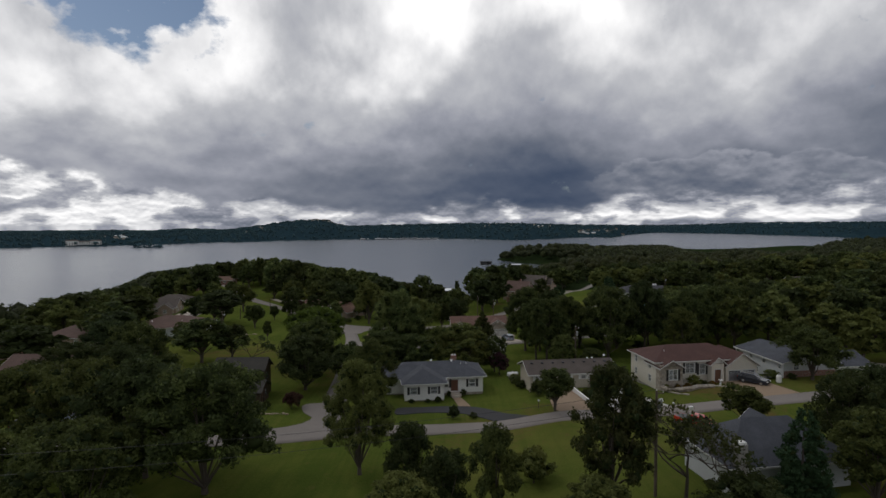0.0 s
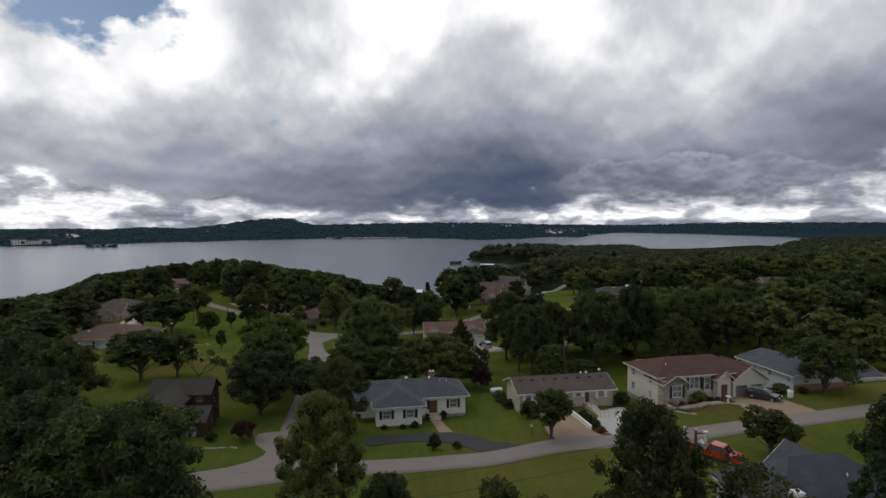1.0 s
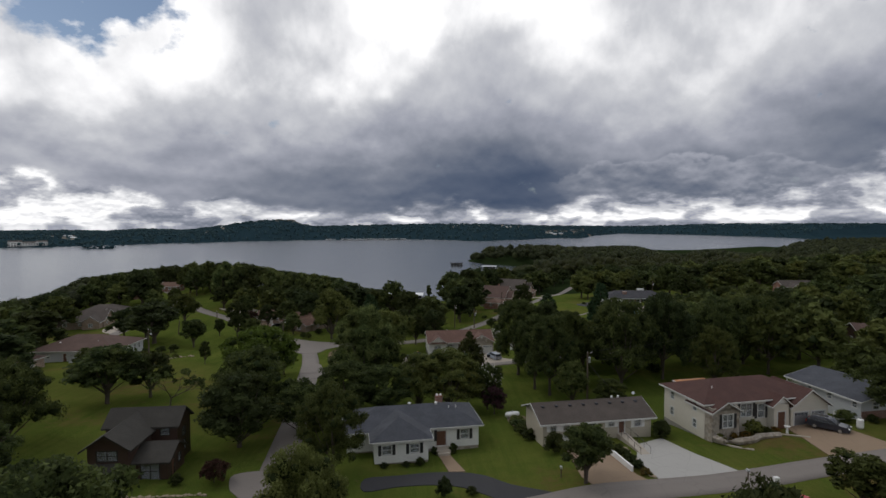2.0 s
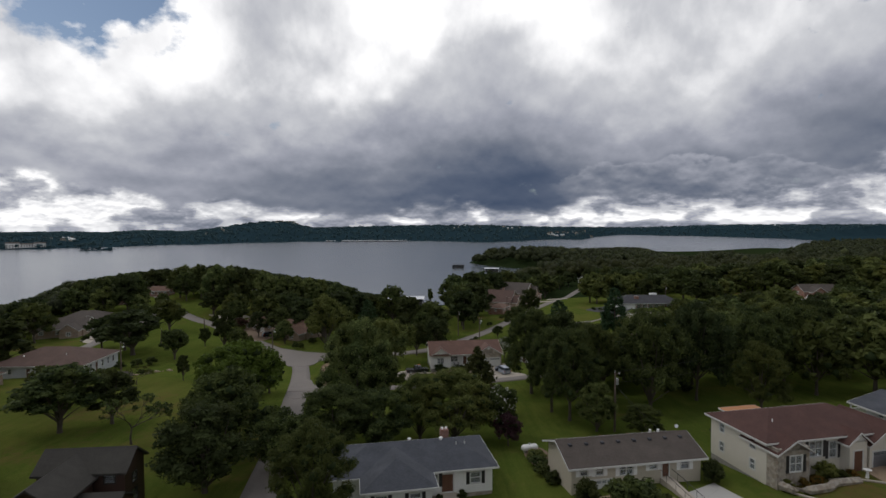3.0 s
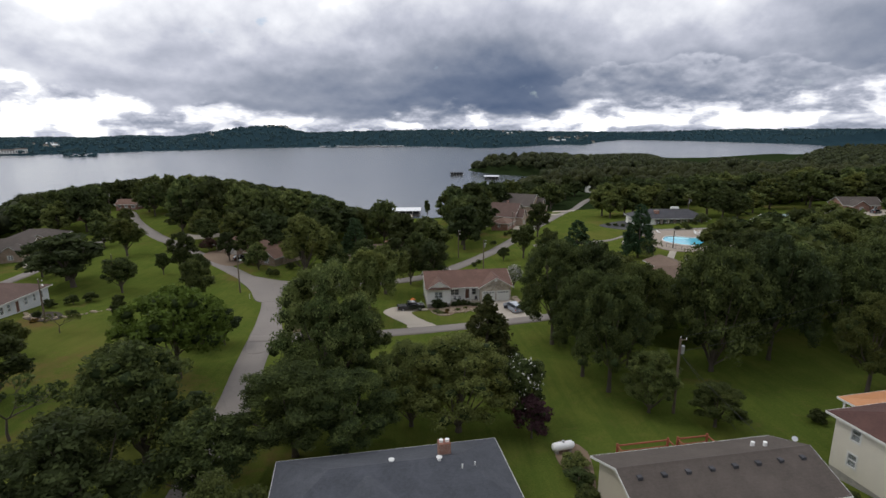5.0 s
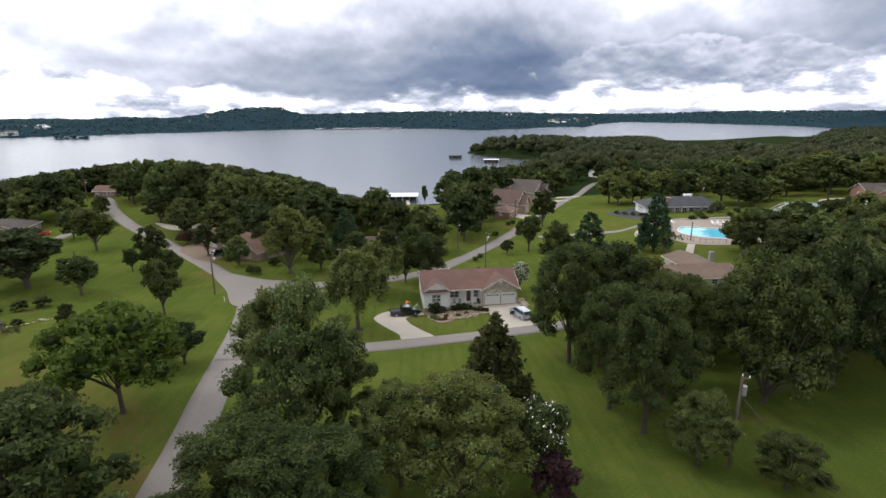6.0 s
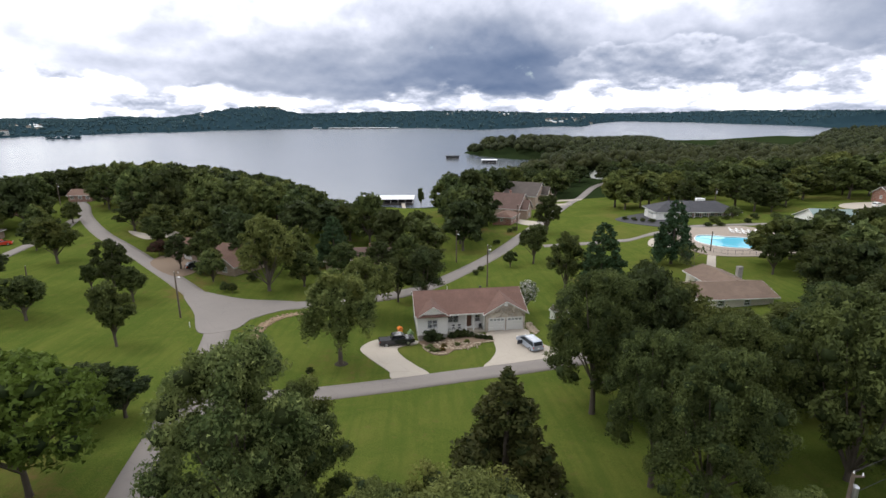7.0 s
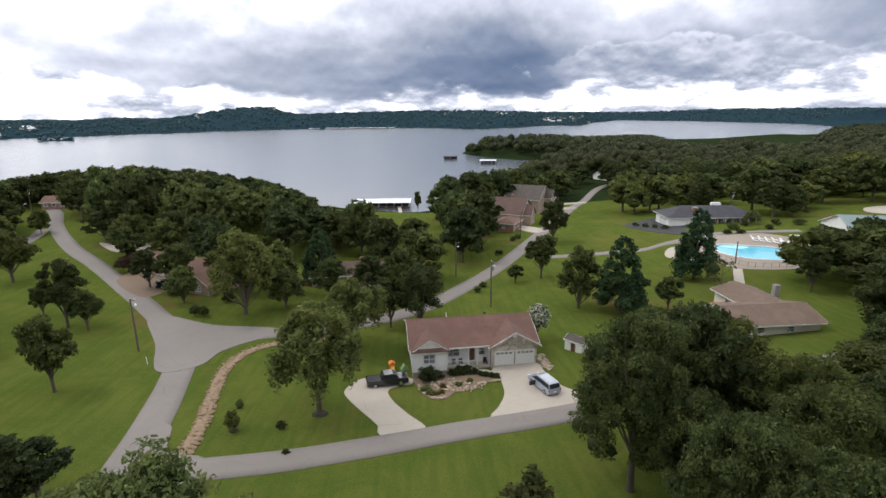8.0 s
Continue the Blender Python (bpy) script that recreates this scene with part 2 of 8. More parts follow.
def m_brick(name, c, c2, mortar, w=0.24, hgt=0.08, rough=0.85):
    m = Mat(name, rough)
    s = m.node("ShaderNodeSeparateXYZ", {0: m.obj()})
    v = m.node("ShaderNodeCombineXYZ", {0: m.math("ADD", s.outputs[0], s.outputs[1]), 1: s.outputs[2], 2: 0.0}).outputs[0]
    b = m.node("ShaderNodeTexBrick", {"Vector": v, "Color1": (*c, 1), "Color2": (*c2, 1), "Mortar": (*mortar, 1), "Scale": 1.0,
                                      "Mortar Size": 0.012, "Brick Width": w, "Row Height": hgt})
    n = m.noise(m.obj(), 1.1, 5)
    m.color(m.mix(m.range(n, 0.35, 0.75, 0, 0.5), b.outputs[0], tuple(x * 0.6 for x in c)))
    m.bump(b.outputs[1], 0.7, -0.02)
    return m.m


def m_stone(name, pale=1.0):
    m = Mat(name, 0.85)
    size = 2.6 if pale == 1 else 1.9
    v = m.node("ShaderNodeTexVoronoi", {"Vector": m.obj(), "Scale": size})
    e = m.node("ShaderNodeTexVoronoi", {"Vector": m.obj(), "Scale": size})
    e.feature = "DISTANCE_TO_EDGE"
    sp = m.node("ShaderNodeSeparateColor", {0: v.outputs["Color"]})
    col = m.mix(sp.outputs[0], (0.20, 0.16, 0.12), (0.46 * pale, 0.42 * pale, 0.35 * pale))
    col = m.mix(m.range(sp.outputs[1], 0.6, 1, 0, 0.7), col, (0.26, 0.24, 0.23))
    gap_ = m.range(e.outputs["Distance"], 0.0, 0.06)
    m.color(m.mix(gap_, (0.30 * pale, 0.28 * pale, 0.25 * pale), m.mix(m.range(m.noise(m.obj(), 14, 4), 0.3, 0.8, 0, 0.6), col, (0.33, 0.27, 0.2))))
    m.bump(gap_, 0.8, 0.04)
    return m.m


def m_leaf(name, dark, mid_, light, rough=0.7):
    m = Mat(name, rough, spec=0.12)
    r = m.island()
    n = m.noise(m.obj(), 0.55, 3)
    tree = m.noise(m.pos(), 0.07, 3, 0.6)
    col = m.mix(m.math("POWER", r, 1.4), dark, mid_)
    col = m.mix(m.range(n, 0.42, 0.70, 0, 0.8), col, light)
    col = m.mix(m.range(r, 0.93, 1.0, 0, 0.6), col, tuple(x * 1.5 for x in light))
    col = m.mix(m.range(tree, 0.56, 0.72, 0, 0.6), col, tuple(x * y for x, y in zip(mid_, (1.7, 1.25, 0.8))))
    col = m.mix(m.range(tree, 0.28, 0.44, 0.35, 0), col, tuple(x * 0.9 for x in dark))
    col = m.mix(m.math("MULTIPLY", m.rnd(), 0.45), col, tuple(x * y for x, y in zip(mid_, (1.3, 0.95, 0.6))))
    m.color(col)
    glow = m.node("ShaderNodeBsdfTranslucent", {0: col})
    both = m.node("ShaderNodeMixShader", {0: 0.38, 1: m.b.outputs[0], 2: glow.outputs[0]})
    m.put(m.t.nodes["Material Output"], {0: both.outputs[0]})
    return m.m


def m_bark(name, c):
    m = Mat(name, 0.95)
    n = m.noise(m.obj(), 6, 6, 0.7, stretch=(3, 3, 0.4))
    n2 = m.noise(m.obj(), 1.2, 3)
    m.color(m.mix(m.math("MULTIPLY", n, n2), tuple(x * 0.55 for x in c), tuple(x * 1.5 for x in c)))
    m.bump(n, 0.9, 0.05)
    return m.m


def m_grass():
    m = Mat("grass", 0.95, spec=0.0)
    p = m.pos()
    a = m.noise(p, 0.022, 5, 0.62, dist=0.5)
    b = m.noise(p, 0.11, 7, 0.68, dist=0.9)
    c = m.noise(p, 0.9, 6, 0.72, dist=0.3)
    d = m.noise(p, 7.0, 4, 0.75)
    mow = m.noise(p, 0.55, 4, 0.6, stretch=(1.8, 0.10, 1))
    col = m.mix(m.range(d, 0.3, 0.7), (0.047, 0.073, 0.013), (0.112, 0.141, 0.029))
    col = m.mix(m.range(b, 0.42, 0.66, 0, 0.8), col, m.mix(d, (0.085, 0.104, 0.020), (0.150, 0.164, 0.038)))
    col = m.mix(m.range(mow, 0.44, 0.64, 0, 0.5), col, (0.059, 0.091, 0.017))
    col = m.mix(m.range(a, 0.52, 0.68, 0, 0.65), col, (0.130, 0.124, 0.034))
    col = m.mix(m.range(c, 0.56, 0.78, 0, 0.55), col, (0.144, 0.106, 0.045))
    col = m.mix(m.range(c, 0.22, 0.40, 0.55, 0), col, (0.039, 0.061, 0.013))
    wood = m.noise(p, 0.035, 6, 0.62, dist=0.6)
    col = m.mix(m.range(m.math("ADD", wood, m.math("MULTIPLY", c, 0.25)), 0.70, 0.82, 0, 0.75), col, (0.144, 0.087, 0.041))
    m.color(col)
    m.bump(m.math("ADD", m.math("MULTIPLY", c, 0.8), d), 0.9, 0.12)
    return m.m


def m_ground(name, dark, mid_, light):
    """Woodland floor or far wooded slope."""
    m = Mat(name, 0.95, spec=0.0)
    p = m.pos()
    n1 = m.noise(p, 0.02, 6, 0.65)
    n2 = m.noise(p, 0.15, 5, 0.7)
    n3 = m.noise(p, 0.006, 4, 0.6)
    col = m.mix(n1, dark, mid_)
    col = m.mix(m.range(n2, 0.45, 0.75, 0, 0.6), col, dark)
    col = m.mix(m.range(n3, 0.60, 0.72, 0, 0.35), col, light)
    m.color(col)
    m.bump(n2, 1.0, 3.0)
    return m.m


def m_asphalt(name, c, warm=0.0):
    m = Mat(name, 0.92)
    p = m.pos()
    a = m.noise(p, 0.12, 5, 0.6)
    b = m.noise(p, 1.4, 6, 0.7, dist=0.5)
    d = m.noise(p, 14, 3, 0.7)
    cr_ = m.node("ShaderNodeTexVoronoi", {"Vector": m.node("ShaderNodeMapping", {0: p, 3: (1, 1, 1)}).outputs[0], "Scale": 0.32})
    cr_.feature = "DISTANCE_TO_EDGE"
    col = m.mix(a, tuple(x * 0.84 for x in c), tuple(x * 1.14 for x in c))
    col = m.mix(m.range(b, 0.55, 0.8, 0, 0.5), col, tuple(x * 0.66 for x in c))
    col = m.mix(m.math("MULTIPLY", d, 0.35), col, tuple(min(1, x * 1.3) for x in c))
    col = m.mix(m.range(cr_.outputs["Distance"], 0.0, 0.012, 0.35, 0.0), col, tuple(x * 0.5 for x in c))
    m.color(col)
    m.bump(d, 0.4, 0.02)
    return m.m


def m_water(name, deep, rough, wave):
    m = Mat(name, rough, spec=0.5)
    m.put(m.b, {"IOR": 1.33})
    p = m.pos()
    a = m.noise(p, 0.012, 5, 0.6, stretch=(0.6, 1.6, 1), dist=0.8)
    w1 = m.noise(p, 0.35, 4, 0.6)
    w2 = m.noise(p, 1.5, 3, 0.6)
    m.color(m.mix(a, deep, tuple(x * 1.3 for x in deep)))
    m.rough(m.range(a, 0.35, 0.7, rough * 0.95, rough * 1.06))
    if wave:
        m.bump(m.math("ADD", w1, m.math("MULTIPLY", w2, 0.4)), wave, 0.25)
    return m.m


def m_glass(name, tint=(0.7, 0.75, 0.78)):
    m = Mat(name, 0.03)
    m.color(tint)
    m.put(m.b, {"Transmission Weight": 0.78, "IOR": 1.45})
    return m.m


def m_paint(name, c, rough=0.22):
    m = Mat(name, rough)
    n = m.noise(m.obj(), 2.0, 4)
    m.color(m.mix(n, tuple(x * 0.85 for x in c), c))
    m.put(m.b, {"Coat Weight": 0.6, "Coat Roughness": 0.08})
    return m.m


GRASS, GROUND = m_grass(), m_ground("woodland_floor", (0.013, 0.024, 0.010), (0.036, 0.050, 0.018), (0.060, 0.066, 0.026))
# The blue of distance haze is mixed into this base colour.
FARLAND = m_ground("haze_blue_slope", (0.016, 0.035, 0.045), (0.028, 0.054, 0.067), (0.044, 0.073, 0.076))
ASPHALT = m_asphalt("weathered_asphalt", (0.196, 0.174, 0.156))
BLACKTOP = m_asphalt("fresh_blacktop", (0.035, 0.035, 0.038))
CONCRETE = m_asphalt("pale_concrete", (0.39, 0.345, 0.285))
GRAVEL = m_asphalt("white_gravel", (0.38, 0.37, 0.345))
TANDRIVE = m_asphalt("tan_concrete", (0.27, 0.195, 0.130))
SOIL = m_asphalt("bare_soil", (0.17, 0.12, 0.08))
MULCH = m_plain("dark_mulch", (0.035, 0.025, 0.018), 0.95, grain=0.5, scale=6)
WATER = m_water("lake_water", (0.090, 0.104, 0.120), 0.19, 0.0)
POOLW = m_water("pool_water", (0.10, 0.43, 0.56), 0.05, 0.10)
POOLT = m_plain("pool_tile", (0.30, 0.68, 0.78), 0.4)
WHITE = m_plain("white_paint", (0.78, 0.78, 0.76), 0.5, grain=0.08)
TERRACE = m_asphalt("tan_stamped_concrete", (0.27, 0.225, 0.18))
TRIM = m_plain("white_trim", (0.60, 0.60, 0.57), 0.45, grain=0.08)
SIDE_W, SIDE_B, SIDE_G = m_siding("white_siding", (0.80, 0.80, 0.76)), m_siding("beige_siding", (0.50, 0.45, 0.36)), m_siding("grey_siding", (0.55, 0.57, 0.58))
SIDE_C = m_siding("cream_siding", (0.66, 0.62, 0.53))
WOODWALL = m_siding("dark_wood_siding", (0.062, 0.034, 0.024))
SH_RED = m_shingle("red_brown_shingle", (0.105, 0.055, 0.041), (0.156, 0.086, 0.064))
SH_BROWN = m_shingle("brown_shingle", (0.085, 0.052, 0.041), (0.125, 0.076, 0.061))
SH_TAN = m_shingle("tan_brown_shingle", (0.125, 0.084, 0.060), (0.180, 0.124, 0.090))
SH_MAROON = m_shingle("dark_red_shingle", (0.064, 0.028, 0.023), (0.094, 0.044, 0.035))
SH_GREY = m_shingle("slate_grey_shingle", (0.039, 0.044, 0.055), (0.086, 0.092, 0.108))
SH_TAUPE = m_shingle("taupe_shingle", (0.066, 0.053, 0.044), (0.098, 0.080, 0.069))
SH_DARK = m_shingle("charcoal_shingle", (0.035, 0.035, 0.040), (0.07, 0.07, 0.078))
SH_OLIVE = m_shingle("weathered_shingle", (0.035, 0.032, 0.027), (0.058, 0.054, 0.046))
SH_ORANGE = m_shingle("orange_brown_shingle", (0.125, 0.072, 0.050), (0.18, 0.105, 0.075))
GREENMETAL = m_plain("green_metal_roofing", (0.15, 0.215, 0.205), 0.35, grain=0.12, scale=1.0)
COPPER = m_plain("copper_orange_roofing", (0.46, 0.20, 0.075), 0.5, grain=0.12)
TINROOF = m_plain("white_metal_roofing", (0.66, 0.68, 0.70), 0.35, grain=0.1)
BRICK_R = m_brick("red_brick", (0.23, 0.085, 0.055), (0.30, 0.13, 0.085), (0.36, 0.33, 0.29))
BRICK_T = m_brick("tan_brick", (0.30, 0.20, 0.14), (0.38, 0.27, 0.20), (0.42, 0.38, 0.33))
BLOCK = m_brick("grey_block", (0.33, 0.31, 0.28), (0.27, 0.26, 0.24), (0.22, 0.21, 0.2), 0.4, 0.2)
STONE = m_stone("mixed_fieldstone")
STONE_PALE = m_stone("pale_fieldstone", 1.35)
ROCK = m_plain("limestone_rock", (0.37, 0.300, 0.215), 0.9, grain=0.35, scale=1.4)
ROCK_TAN = m_plain("tan_creek_rock", (0.27, 0.190, 0.115), 0.9, grain=0.4, scale=1.2)
GLASS = m_glass("window_glass")
CARGLASS = m_glass("dark_car_glass", (0.10, 0.11, 0.12))
DARKPAINT = m_plain("black_paint", (0.02, 0.02, 0.022), 0.45)
DOORWOOD = m_plain("brown_door_paint", (0.13, 0.06, 0.035), 0.5)
GREYDOOR = m_plain("grey_door_paint", (0.20, 0.20, 0.21), 0.5)
STEEL = m_plain("galvanised_steel", (0.48, 0.49, 0.50), 0.4, 0.85)
RUBBER = m_plain("tyre_rubber", (0.018, 0.018, 0.019), 0.85)
POLEWOOD = m_bark("pole_wood", (0.15, 0.115, 0.085))
DECKWOOD = m_plain("red_stained_deck_wood", (0.29, 0.085, 0.045), 0.7, grain=0.25)
ORANGEP = m_plain("orange_plastic", (0.75, 0.21, 0.03), 0.4)
YELLOWP = m_plain("yellow_plastic", (0.75, 0.52, 0.05), 0.4)
BLUEP = m_plain("blue_plastic", (0.03, 0.09, 0.30), 0.4)
GREENP = m_plain("green_fabric", (0.20, 0.32, 0.14), 0.8)
P_BLACK, P_SILVER, P_RED, P_DARK = m_paint("black_car_paint", (0.012, 0.014, 0.02)), m_paint("silver_blue_car_paint", (0.33, 0.37, 0.43)), m_paint("red_car_paint", (0.46, 0.035, 0.018)), m_paint("dark_blue_car_paint", (0.018, 0.022, 0.035))
BARK = m_bark("grey_brown_bark", (0.105, 0.085, 0.066))
# Darker than the outer leaves: shade of the crown's gaps put into the colour.
LEAF_CORE = m_leaf("shaded_inner_leaf", (0.020, 0.034, 0.012), (0.032, 0.049, 0.017), (0.040, 0.060, 0.021))
LEAF_OAK = m_leaf("oak_leaf", (0.024, 0.040, 0.016), (0.070, 0.096, 0.031), (0.130, 0.163, 0.050))
LEAF_DARK = m_leaf("dark_oak_leaf", (0.017, 0.028, 0.012), (0.047, 0.067, 0.025), (0.087, 0.114, 0.040))
LEAF_LIGHT = m_leaf("light_green_leaf", (0.045, 0.072, 0.023), (0.119, 0.156, 0.052), (0.217, 0.249, 0.084))
LEAF_YELL = m_leaf("yellow_green_leaf", (0.031, 0.060, 0.012), (0.078, 0.135, 0.028), (0.133, 0.203, 0.046))
LEAF_PINE = m_leaf("pine_needle", (0.017, 0.039, 0.017), (0.045, 0.084, 0.040), (0.078, 0.135, 0.062))
LEAF_CEDAR = m_leaf("cedar_spray", (0.019, 0.030, 0.010), (0.048, 0.065, 0.022), (0.097, 0.095, 0.038))
LEAF_PURPLE = m_leaf("purple_leaf", (0.022, 0.012, 0.017), (0.060, 0.030, 0.039), (0.103, 0.056, 0.064))
LEAF_RED = m_leaf("red_maple_leaf", (0.029, 0.016, 0.013), (0.069, 0.037, 0.031), (0.101, 0.069, 0.044))
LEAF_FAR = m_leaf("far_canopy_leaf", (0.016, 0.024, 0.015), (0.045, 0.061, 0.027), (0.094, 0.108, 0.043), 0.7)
# Leaf colours shifted to blue: distance haze painted into the far trees.
LEAF_COAST = m_leaf("haze_blue_canopy", (0.044, 0.092, 0.121), (0.064, 0.130, 0.163), (0.092, 0.165, 0.186), 0.8)
BLOSSOM = m_plain("white_blossom", (0.72, 0.70, 0.66), 0.7)
FLOWER = m_leaf("flower_bed_leaf", (0.10, 0.06, 0.02), (0.16, 0.11, 0.03), (0.12, 0.14, 0.04))


# ---------------------------------------------------------------- mesh helpers
def part(name, bm, material, parent, label=""):
    """Links a bmesh, or a finished mesh, as one mesh object under a thing or a part."""
    if isinstance(bm, bmesh.types.BMesh):
        me = bpy.data.meshes.new(name)
        bmesh.ops.recalc_face_normals(bm, faces=bm.faces[:])
        bm.to_mesh(me)
        bm.free()
    else:
        me = bm
    if material and not me.materials:
        me.materials.append(material)
    ob = new(name, me)
    ob.parent = parent
    if label:
        ob["label"] = label
    return ob


def thing(name, label, category, m=None, group="", kind=""):
    e = new(name)
    e.empty_display_size = 0.3
    e.matrix_world = m or Matrix()
    return tagged(e, label, category, group, kind)


def solo(name, bm, material, label, category, m=None, group="", kind=""):
    ob = part(name, bm, material, None)
    ob.matrix_world = m or Matrix()
    return tagged(ob, label, category, group, kind)


def box(x0, x1, y0, y1, z0, z1, bm=None, bevel=0.0):
    bm = bm or bmesh.new()
    r = bmesh.ops.create_cube(bm, size=1.0, matrix=Matrix.LocRotScale(((x0 + x1) / 2, (y0 + y1) / 2, (z0 + z1) / 2), None, (x1 - x0, y1 - y0, z1 - z0)))
    if bevel:
        edges = list({e for v in r["verts"] for e in v.link_edges})
        bmesh.ops.bevel(bm, geom=edges, offset=bevel, segments=1, affect="EDGES")
    return bm


def prism(poly, axis, a, b, bm=None):
    """A polygon of two coordinates, drawn out along the axis from a to b."""
    bm = bm or bmesh.new()
    spots = {"x": lambda p, t: (t, p[0], p[1]), "y": lambda p, t: (p[0], t, p[1]), "z": lambda p, t: (p[0], p[1], t)}[axis]
    lo = [bm.verts.new(spots(p, a)) for p in poly]
    hi = [bm.verts.new(spots(p, b)) for p in poly]
    bm.faces.new(lo)
    bm.faces.new(hi[::-1])
    for i in range(len(poly)):
        j = (i + 1) % len(poly)
        bm.faces.new((lo[i], hi[i], hi[j], lo[j]))
    return bm


def tube(points, radii, sides=8, bm=None, cap=True):
    bm = bm or bmesh.new()
    rings = []
    pts = [Vector(p) for p in points]
    for i, p in enumerate(pts):
        d = (pts[min(i + 1, len(pts) - 1)] - pts[max(i - 1, 0)]).normalized()
        a = d.orthogonal().normalized() if abs(d.z) < 0.9 else Vector((1, 0, 0)).cross(d).normalized()
        b = d.cross(a)
        rings.append([bm.verts.new(p + radii[i] * (math.cos(k * math.tau / sides) * a + math.sin(k * math.tau / sides) * b)) for k in range(sides)])
    for r, q in zip(rings, rings[1:]):
        for k in range(sides):
            bm.faces.new((r[k], r[(k + 1) % sides], q[(k + 1) % sides], q[k]))
    if cap:
        bm.faces.new(rings[0][::-1])
        bm.faces.new(rings[-1])
    return bm


def cyl(x, y, z0, z1, r, sides=16, r2=None, bm=None):
    return tube([(x, y, z0), (x, y, z1)], [r, r if r2 is None else r2], sides, bm)


def raw_mesh(name, verts, quads, material, smooth=False):
    """A mesh of quads from arrays."""
    me = bpy.data.meshes.new(name)
    me.vertices.add(len(verts))
    me.vertices.foreach_set("co", np.asarray(verts, np.float32).ravel())
    k = quads.shape[1]
    me.loops.add(quads.size)
    me.loops.foreach_set("vertex_index", quads.astype(np.int32).ravel())
    me.polygons.add(len(quads))
    me.polygons.foreach_set("loop_start", np.arange(0, quads.size, k, dtype=np.int32))
    me.polygons.foreach_set("loop_total", np.full(len(quads), k, np.int32))
    if smooth:
        me.polygons.foreach_set("use_smooth", np.ones(len(quads), bool))
    me.update(calc_edges=True)
    me.materials.append(material)
    return me


# ---------------------------------------------------------------- the lie of the land
LAKE = -19.0
PROFILE_Y = np.array([-5000, -260, -120, -60, -15, 20, 40, 60, 80, 120, 180, 230, 262, 290, 330], float)
PROFILE_Z = np.array([20, 8.5, 6.0, 4.6, 3.2, 1.6, 0.2, -1.8, -3.0, -4.5, -7.6, -11.5, -15.5, -18, -20], float)
SHORE = [(-215, -5000), (-205, -300), (-182, -40), (-176, 60), (-184, 130), (-204, 190), (-212, 250), (-190, 296), (-150, 312), (-80, 306), (-36, 288), (-8, 276), (20, 298),
         (60, 352), (95, 425), (128, 495), (168, 572), (118, 592), (82, 640), (58, 710), (112, 768), (235, 806), (400, 862), (560, 965), (690, 1010),
         (756, 935), (900, 1000), (1150, 1310), (1480, 1900), (2200, 2300), (5200, 2600), (5200, -5000)]


def ss(a, b, v):
    u = np.clip((v - a) / (b - a), 0, 1)
    return u * u * (3 - 2 * u)


def shore_distance(X, Y):
    """Metres inland of the near shore; negative over the lake."""
    best = np.full(X.shape, 1e9)
    inside = np.zeros(X.shape, bool)
    for (ax, ay), (bx, by) in zip(SHORE, SHORE[1:] + SHORE[:1]):
        dx, dy = bx - ax, by - ay
        t = np.clip(((X - ax) * dx + (Y - ay) * dy) / (dx * dx + dy * dy), 0, 1)
        best = np.minimum(best, np.hypot(X - ax - t * dx, Y - ay - t * dy))
        if ay != by:
            hit = ((ay > Y) != (by > Y)) & (X < (bx - ax) * (Y - ay) / (by - ay) + ax)
            inside ^= hit
    return np.where(inside, best, -best)


def far_shore(X, Y):
    """Height of the land beyond the lake."""
    az, r = np.degrees(np.arctan2(X, Y)), np.hypot(X, Y)
    edge = np.interp(az, (-36.7, -32.9, -28.7, -24, -16.9, -2, 3, 7, 11, 13.5, 17.6, 18.7, 21.4, 27, 31.5, 38), (1680, 1690, 1760, 1790, 1950, 1970, 1880, 1690, 1900, 2100, 2160, 2700, 3400, 3100, 2800, 2350))
    edge = edge + 14 * np.sin(az * 2.1) + 22 * np.sin(az * 0.9 + 1)
    drop = np.interp(az, (-36.4, -34.2, -31.4, -28.4, -24.8, -21.9, -18.8, -16.7, -14.3, -13.5, -11.8, -7.8, -2, 1.6, 7.6, 13.5, 19.2, 24, 31.4, 42), (0.0069, 0.0061, 0.009, 0.0029, 0.0069, -0.002, -0.011, -0.0142, -0.0142, -0.006, -0.001, -0.0031, -0.0049, -0.006, -0.0049, -0.001, 0.0, 0.0, -0.0039, -0.0031))
    crest = 22 - drop * (edge + 800) + 1.5 * np.sin(az * 4.3 + 0.5)
    rise = 0.55 * ss(0, 260, r - edge) + 0.45 * ss(240, 800, r - edge)
    return np.where(np.abs(az) < 75, -26 + 9 * ss(-30, 10, r - edge) + (crest + 17) * rise * ss(-10, 60, r - edge), -26)


